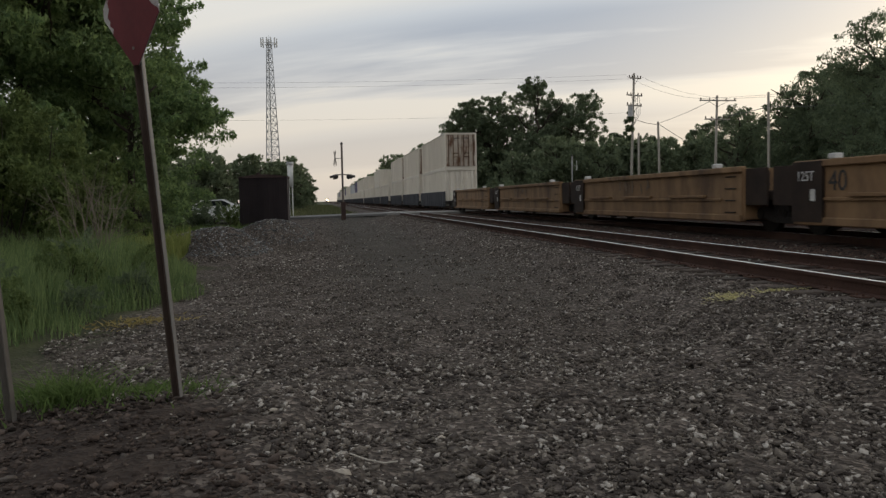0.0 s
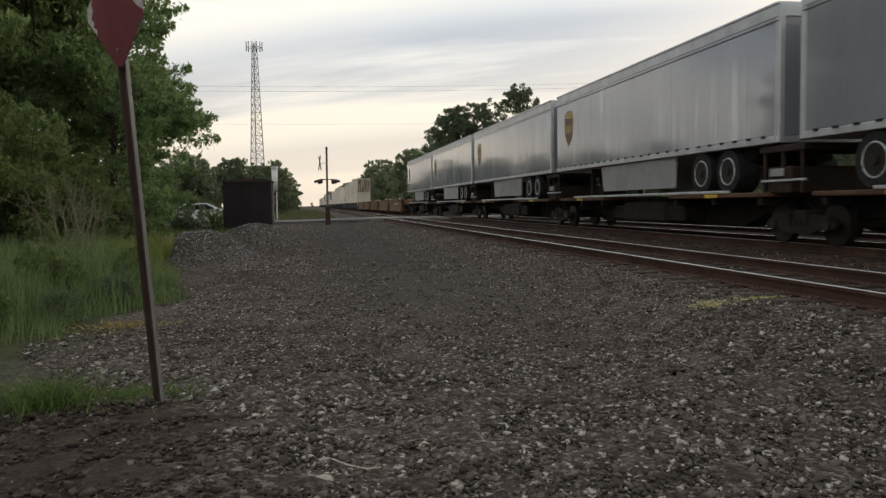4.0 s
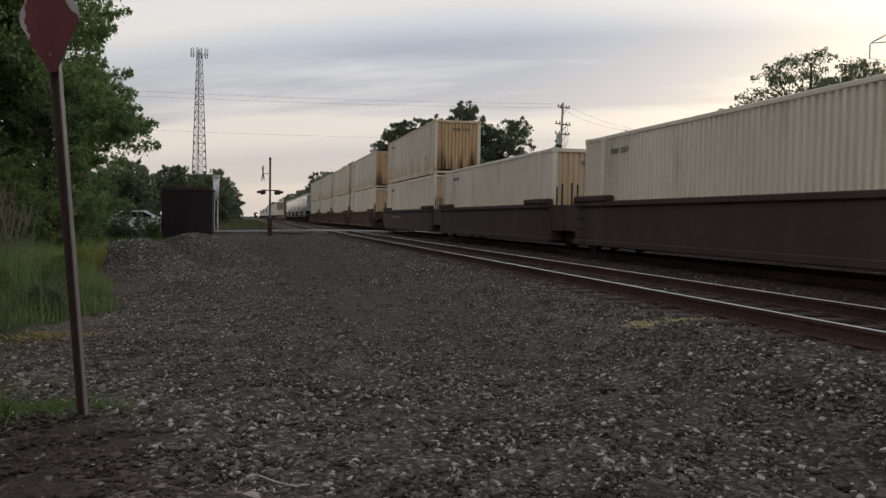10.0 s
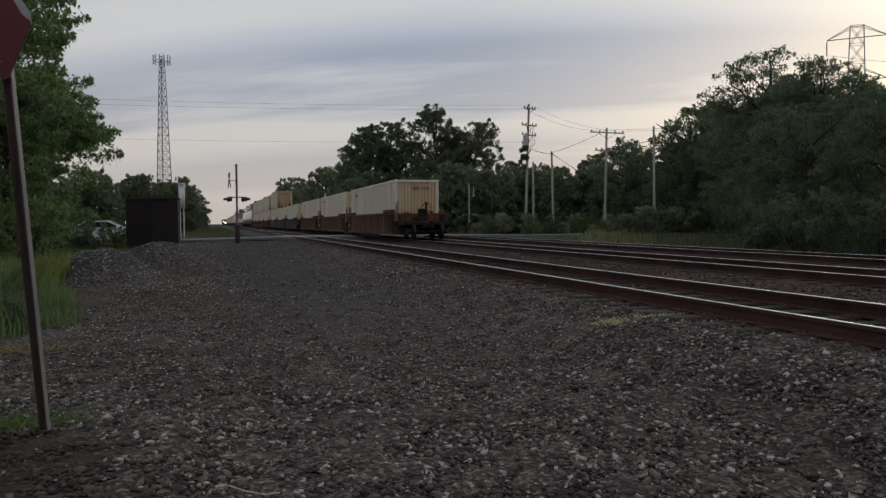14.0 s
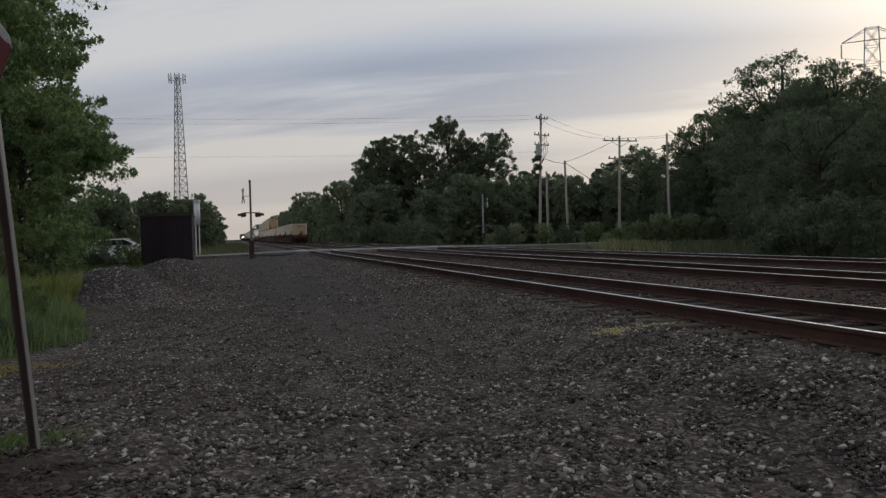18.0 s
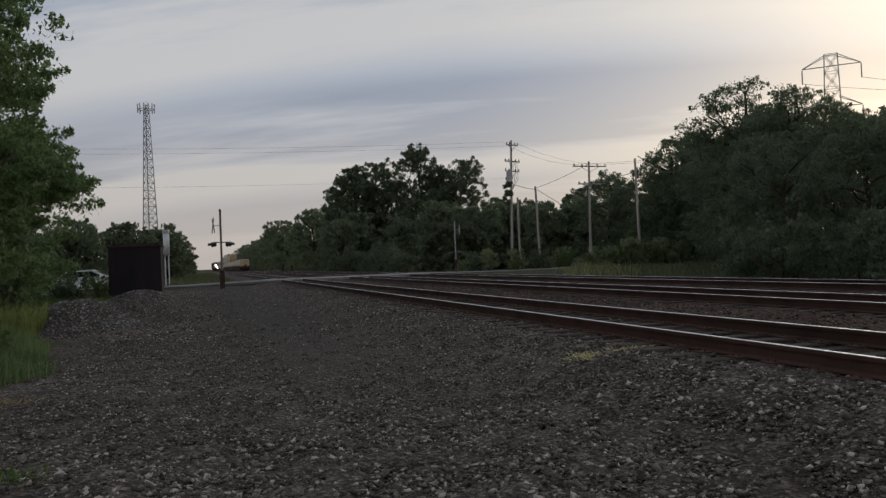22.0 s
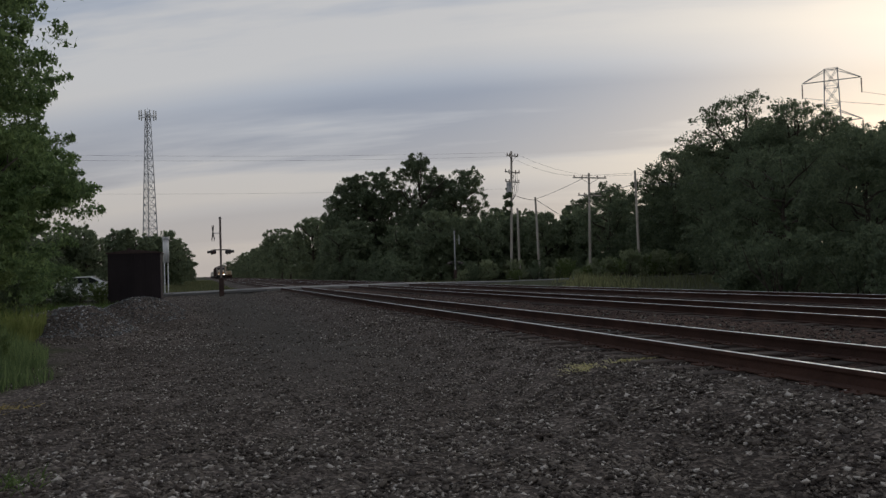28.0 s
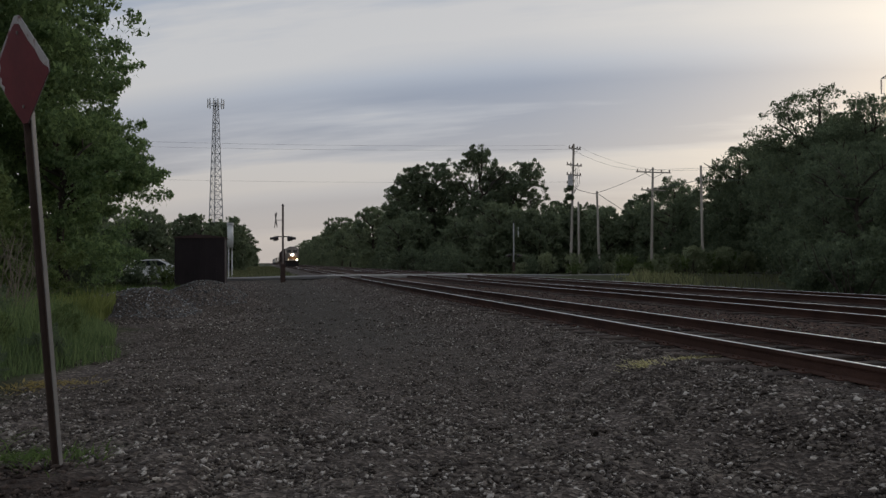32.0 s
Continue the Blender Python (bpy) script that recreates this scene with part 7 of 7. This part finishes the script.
    part("suspension", d["susp"], None, ob).location = (0, -4.7, 0)
    if film:
        em = part("emblem", d["shield"], None, ob, "plain gold and brown shield emblem")
        em.location = (-w - 0.004, 5.93, 1.56)
        if film == "brown":
            em.data = d["shield_dark"]
        part("emblem_field", d["shield2"], None, em)
        for k in (-0.24, 0.0, 0.24):
            part("emblem_bar", d["bars"], None, em).location = (0, k, 0)
    return ob


def spine_unit(label, group, length=15.4, first=False):
    ob = thing("spine_car", label=label, category="freight car", group=group)
    h = length / 2
    part("spine", Mesh().prism([(-h + 0.2, 0.62), (-h + 2.2, 0.62), (-h + 3.4, 0.26), (h - 3.4, 0.26), (h - 2.2, 0.62), (h - 0.2, 0.62), (h - 0.2, 1.05), (-h + 0.2, 1.05)], 0, -0.33, 0.33), M["under"], ob)
    for y in (-4.7, 4.6):
        pf = part("platform", Mesh().box(-1.35, y - 2.3, 0.98, 1.35, y + 2.3, 1.08, 0.02), M["ochre_well"], ob, "ochre wheel platform")
        part("reflector", Mesh().box(-1.365, y - 0.3, 0.985, -1.352, y + 0.3, 1.07), M["reflector"], pf, "yellow reflector")
        for k in (-2.0, 0, 2.0):
            part("outrigger", Mesh().box(-1.3, y + k - 0.08, 0.80, 1.3, y + k + 0.08, 0.98, 0.02), M["under"], pf)
    part("edge_rail", Mesh().box(-1.37, -5.5, 1.085, -1.30, 5.2, 1.15, 0.01), M["trailer_rail"], ob)
    part("hitch", Mesh().box(-0.45, h - 3.1, 1.05, 0.45, h - 2.7, 2.10, 0.05).box(-0.6, h - 3.3, 2.0, 0.6, h - 2.4, 2.12, 0.03), M["under"], ob)
    eb = part("end_box", Mesh().box(-1.2, -h + 0.1, 1.05, 1.2, -h + 0.9, 1.62, 0.04), M["near_black"], ob)
    part("step_edge", Mesh().box(-1.24, -h - 0.4, 1.30, -1.14, -h + 1.1, 1.35, 0.01), M["trailer_rail"], eb)
    for k in (-0.3, 0.35, 1.0):
        part("stanchion", Mesh().box(-1.22, -h + k - 0.035, 1.06, -1.15, -h + k + 0.035, 1.95, 0.01), M["near_black"], eb)
    part("cross_beam", Mesh().box(-1.25, -h - 0.45, 1.92, 1.25, -h + 1.15, 2.06, 0.02), M["near_black"], eb, "dark beam under the trailer's nose")
    part("stencil_plate", Mesh().box(-1.252, -h + 0.25, 1.42, -1.222, -h + 0.75, 1.58), M["skirt"], eb, "pale stencil plate")
    part("hose", swept([Vector((-0.5, -h - 0.5 + 0.1 * k, 0.85 - 0.30 * math.sin(math.pi * k / 10))) for k in range(11)], 0.025), M["tyre"], ob, "slack black air hose")
    part("brake_gear", Mesh().box(-0.95, -2.6, 0.36, 0.95, 2.4, 0.80, 0.05).box(-1.05, -1.6, 0.30, -0.5, 1.4, 0.9, 0.08), M["under"], ob, "black brake reservoir and levers")
    truck(ob, -h)
    if first:
        truck(ob, h - 1.3)
    return ob


def build_main_train():
    # empty five-well car leading the trailers
    for k in range(5):
        c = 50.9 - 14.0 * k
        ob = well_unit("yellow_well", 11.9, 14.0, 1.52, "ledged", "empty dirty yellow well car with graffiti on its sides" if k in (0, 3, 4) else "empty dirty yellow well car", "empty well cars", rear_end=(k == 4), front_end=(k == 0))
        run(ob, c)
        if k == 4:
            part("number_panel", Mesh().box(-1.468, -3.55, 0.88, -1.462, -0.70, 1.14), M["gap"], ob, "black panel with unreadable white marks")
            mk = Mesh()
            for j in range(10):
                if j != 4:
                    mk.box(-1.474, -0.82 - 0.27 * j, 0.92, -1.469, -1.00 - 0.27 * j, 1.10)
            part("number_marks", mk, M["white_code"], ob, "unreadable pale marks")
        if k == 3:
            letters("40", 0.55, Matrix.Translation((-1.465, 4.9, 0.92)) @ SIDE, M["code"], ob, "black stencilled 40")
            graffiti(ob, "marker_red", ((0.2, 0.7), (-0.9, 0.7), (-2.1, 0.75), (-3.2, 0.7)), 4)
        if k in (1, 2, 4):
            graffiti(ob, "brown", ((1.2, 0.5), (0.4, 0.45), (-0.5, 0.5)), 9 + k)
        letters("125T", 0.27, Matrix.Translation((-1.540, 5.80, 1.12)) @ SIDE, M["white_code"], ob, "white stencilled 125T")
    # trailers on a five-unit spine car
    for k in range(5):
        c = -23.2 - 15.45 * k
        run(spine_unit("low spine car with ochre wheel platforms", "spine cars", 15.45, first=(k == 0)), c)
        if k < 4:
            run(trailer("silver-grey road trailer with a %s shield emblem" % ("dark brown" if k == 0 else "gold and brown"), "trailers on the train", -1, "brown" if k == 0 else "gold"), c, 2.12)
        else:
            run(trailer("plain silver-grey road trailer loaded tail first", "trailers on the train", 1, None), c, 2.12, 180)
    # loaded well cars behind them
    sets = [("ochre_well", [(-108.6, 2), (-125.7, 2), (-143.0, 2), (-160.3, 2)]),
            ("brown_well", [(-181.3, 2), (-198.4, 1), (-215.6, 1)]),
            ("ochre_well", [(-236.7, 1), (-253.9, 1), (-271.4, 1)])]
    seed = 0
    for n, (colour, wells) in enumerate(sets):
        style = "plain" if colour == "brown_well" else "ribbed"
        word = "dark brown" if colour == "brown_well" else "rusty ochre"
        for k, (s, high) in enumerate(wells):
            last = k == len(wells) - 1
            ob = well_unit(colour, 15.2, 17.35, 1.50, style, "%s well car carrying containers" % word, "loaded well cars", rear_end=last, front_end=(k == 0))
            run(ob, s)
            if style == "ribbed":
                letters("125T", 0.28, Matrix.Translation((-1.512, 7.5, 0.62)) @ SIDE, M["white_code"], ob, "white stencilled 125T")
            if colour == "brown_well" and k == 0:
                mk = Mesh()
                for j in range(11):
                    if j != 4:
                        mk.box(-1.462, 4.6 - 0.30 * j, 0.95, -1.456, 4.42 - 0.30 * j, 1.12)
                part("number_marks", mk, M["faint_code"], ob, "faded unreadable pale marks")
                part("reflector", Mesh().box(-1.462, 2.3, 1.28, -1.456, 2.5, 1.33), M["reflector"], ob)
            for lv in range(high):
                cb = container("rusty_container" if high == 2 and lv == 1 else "white_container", "containers on the train", ("rust-stained corrugated container stacked on another" if lv else "cream corrugated container under another in its well") if high == 2 else "off-white corrugated container alone in its well", seed)
                seed += 1
                run(cb, s, 0.45 + 2.965 * lv)
    # end-of-train marker on the last car
    em = thing("end_marker", label="red end-of-train marker hung on the last coupler", category="train marker")
    part("housing", Mesh().box(-0.085, -0.08, 0, 0.085, 0.08, 0.52, 0.03), M["marker_red"], em)
    part("lamp", Mesh().tube((0, -0.1, 0.42), (0, -0.16, 0.42), 0.06, n=12), M["signal_red"], em)
    em2 = run(em, -281.8, 1.02)
    # the head of the train, far down the line
    order = ["pale_container", "pale_container", "pale_container", "grey_container", "pale_container", "blue_container"]
    y = 69.3
    for k in range(26):
        low, upc = order[(k * 2) % 6], order[(k * 5 + 2) % 6]
        if k < 3:
            low = upc = "pale_container"
        run(far_car("dark_well", k), y)
        high = 2 if k % 7 not in (3, 5) else 1
        for lv in range(high):
            run(far_container(low if lv == 0 else upc, doors=(k < 3 and lv == 1)), y, 0.36 + 2.89 * lv)
        y += 17.4 if k % 4 != 2 else 20.0


FAR = {}


def far_car(colour, k):
    ob = thing("well_car", label="dark well car far down the train", category="freight car", group="leading well cars")
    if not FAR:
        side = Mesh().box(-1.45, -7.6, 0.3, -1.36, 7.6, 1.5, 0.02).box(1.36, -7.6, 0.3, 1.45, 7.6, 1.5, 0.02)
        for j in range(13):
            side.box(-1.49, -7.2 + 1.2 * j - 0.05, 0.36, -1.44, -7.2 + 1.2 * j + 0.05, 1.42)
        FAR["body"] = side.data("side_panel", M[colour])
        FAR["floor"] = Mesh().box(-1.4, -8.6, 0.5, 1.4, 8.6, 0.75, 0.02).data("underframe", M["under"])
    part("side_panel", FAR["body"], None, ob)
    part("underframe", FAR["floor"], None, ob)
    truck(ob, -8.7)
    return ob


def far_container(colour, doors=False):
    word = colour.replace("_container", "").replace("_", "-")
    ob = thing("shipping_container", label=("%s container with rust-streaked double doors" if doors else "%s container stacked far down the train") % word, category="shipping container", group="containers far down the train")
    key = "far" + colour
    if key not in CONTAINER:
        m = corrugated(7.26, 1.275, 0.2, 2.8, 0.42, 0.09)
        CONTAINER[key] = (m.data("wall", M[colour]), Mesh().box(-1.295, -7.3, 0, 1.295, 7.3, 0.21, 0.02).data("base_frame", M[colour]), Mesh().box(-1.295, -7.3, 2.79, 1.295, 7.3, 2.9, 0.02).data("roof_frame", M[colour]),
                          Mesh().box(-0.09, -0.09, 0.2, 0.09, 0.09, 2.8, 0.02).data("corner_post", M[colour]),
                          Mesh().tube((0, 0, 0.25), (0, 0, 2.75), 0.035, n=6).data("lock_rod", M["ochre_well"]))
    wl, bs, rf, cp, rod = CONTAINER[key]
    part("corrugated_wall", wl, None, ob)
    part("base_frame", bs, None, ob)
    part("roof_frame", rf, None, ob)
    for s in (-1, 1):
        for e in (-1, 1):
            part("corner_post", cp, None, ob).location = (s * 1.205, e * 7.21, 0)
        if not doors:
            continue
        leaf = Mesh().box(s * 0.02, -7.335, 0.24, s * 1.17, -7.29, 2.76, 0.01)
        for j in range(5):
            leaf.box(s * 0.10, -7.36, 0.42 + 0.46 * j, s * 1.08, -7.33, 0.66 + 0.46 * j, 0.01)
        lf = part("door", leaf, M["rusty_door"], ob, "off-white steel door streaked with rust")
        for q in (0.22, 0.62, 1.0):
            part("lock_rod", rod, None, lf).location = (s * q, -7.385, 0)
        for z in (0.95, 1.25):
            part("door_handle", Mesh().box(s * 0.22, -7.42, z, s * 0.66, -7.39, z + 0.06), M["ochre_well"], lf)
        part("stencil_marks", Mesh().box(s * 0.4 - 0.25, -7.37, 2.42, s * 0.4 + 0.25, -7.362, 2.52), M["worn_code"], lf, "unreadable dark marks")
    return ob


build_main_train()


def build_locomotive():
    """The oncoming locomotive, nose towards -y, and the first cars behind it."""
    ob = thing("locomotive", label="oncoming dark diesel locomotive with lit headlights", category="locomotive")
    part("underframe", Mesh().box(-1.55, -10.5, 1.05, 1.55, 10.5, 1.45, 0.04), M["under"], ob)
    part("short_hood", Mesh().prism([(-1.0, 1.45), (1.0, 1.45), (1.0, 2.9), (0.75, 3.15), (-0.75, 3.15), (-1.0, 2.9)], 1, -9.6, -7.6), M["loco"], ob)
    part("nose_band", Mesh().box(-1.01, -9.62, 1.75, 1.01, -9.60, 2.35), M["loco_band"], ob, "orange band across the nose")
    cab = part("cab", Mesh().prism([(-1.5, 1.45), (1.5, 1.45), (1.5, 3.9), (1.1, 4.5), (0.5, 4.75), (-0.5, 4.75), (-1.1, 4.5), (-1.5, 3.9)], 1, -7.6, -5.2), M["loco"], ob)
    for s in (-1, 1):
        part("cab_window", Mesh().box(s * 0.2, -7.63, 3.3, s * 1.2, -7.60, 3.95, 0.01), M["car_glass"], cab)
        part("side_window", Mesh().box(s * 1.5, -7.2, 3.1, s * 1.52, -5.7, 3.85, 0.008), M["car_glass"], cab)
        part("headlight", Mesh().tube((s * 0.15, -9.60, 2.78), (s * 0.15, -9.70, 2.78), 0.13, n=14), M["headlight"], ob, "lit headlight")
        part("ditch_light", Mesh().tube((s * 0.95, -9.95, 1.62), (s * 0.95, -10.03, 1.62), 0.15, n=14), M["lamp_amber"] if s > 0 else M["lamp_dim"], ob, "lit ditch light")
        part("ditch_light_box", Mesh().box(s * 0.80, -9.95, 1.46, s * 1.10, -9.7, 1.88, 0.03), M["loco"], ob)
        part("handrail", Mesh().tube((s * 1.5, -9.8, 2.4), (s * 1.5, 9.8, 2.4), 0.02, n=5), M["loco_band"], ob)
    part("long_hood", Mesh().prism([(-0.95, 1.45), (0.95, 1.45), (0.95, 3.9), (0.6, 4.35), (-0.6, 4.35), (-0.95, 3.9)], 1, -5.2, 9.6), M["loco"], ob)
    part("radiator", Mesh().box(-1.3, 5.5, 3.6, 1.3, 9.0, 4.6, 0.08), M["loco"], ob)
    part("plough", Mesh().prism([(-10.4, 0.15), (-10.9, 0.12), (-10.5, 1.0), (-10.3, 1.0)], 0, -1.4, 1.4), M["under"], ob)
    part("coupler", Mesh().box(-0.15, -11.2, 0.7, 0.15, -10.4, 1.0, 0.04), M["under"], ob)
    part("fuel_tank", Mesh().box(-1.35, -2.8, 0.25, 1.35, 2.8, 1.05, 0.12), M["under"], ob)
    for y in (-7.2, -5.8, 5.8, 7.2):
        truck(ob, y)
    cars = [ob]
    for k in range(4):
        c = thing("freight_car", label="dark freight car behind the oncoming locomotive", category="freight car", group="cars of the oncoming train")
        part("body", Mesh().box(-1.5, -8.2, 1.1, 1.5, 8.2, 4.5, 0.06), M["brown_well"], c)
        part("roof", Mesh().prism([(-1.5, 4.5), (1.5, 4.5), (0.8, 4.75), (-0.8, 4.75)], 1, -8.2, 8.2), M["under"], c)
        for j in range(9):
            part("rib", Mesh().box(-1.56, -7.6 + 1.9 * j - 0.06, 1.15, 1.56, -7.6 + 1.9 * j + 0.06, 4.45, 0.02), M["brown_well"], c)
        truck(c, -5.8)
        truck(c, 5.8)
        cars.append(c)
    return cars


ONCOMING = build_locomotive()


def motions():
    """Both trains roll along their tracks."""
    for ob, x, s, z, rz in MOVING:
        walk(ob, [(t, pose(x, s + SPEED * t, z, 0, 0, rz)) for t in (0, 8, 16, 24, 32)])
    for k, ob in enumerate(ONCOMING):
        off = 0 if k == 0 else 20.5 + 18.0 * (k - 1)
        walk(ob, [(t, pose(TRACKS[0], 195 + off + 26.0 * (32 - t), 0)) for t in (0, 8, 16, 24, 32)])


motions()
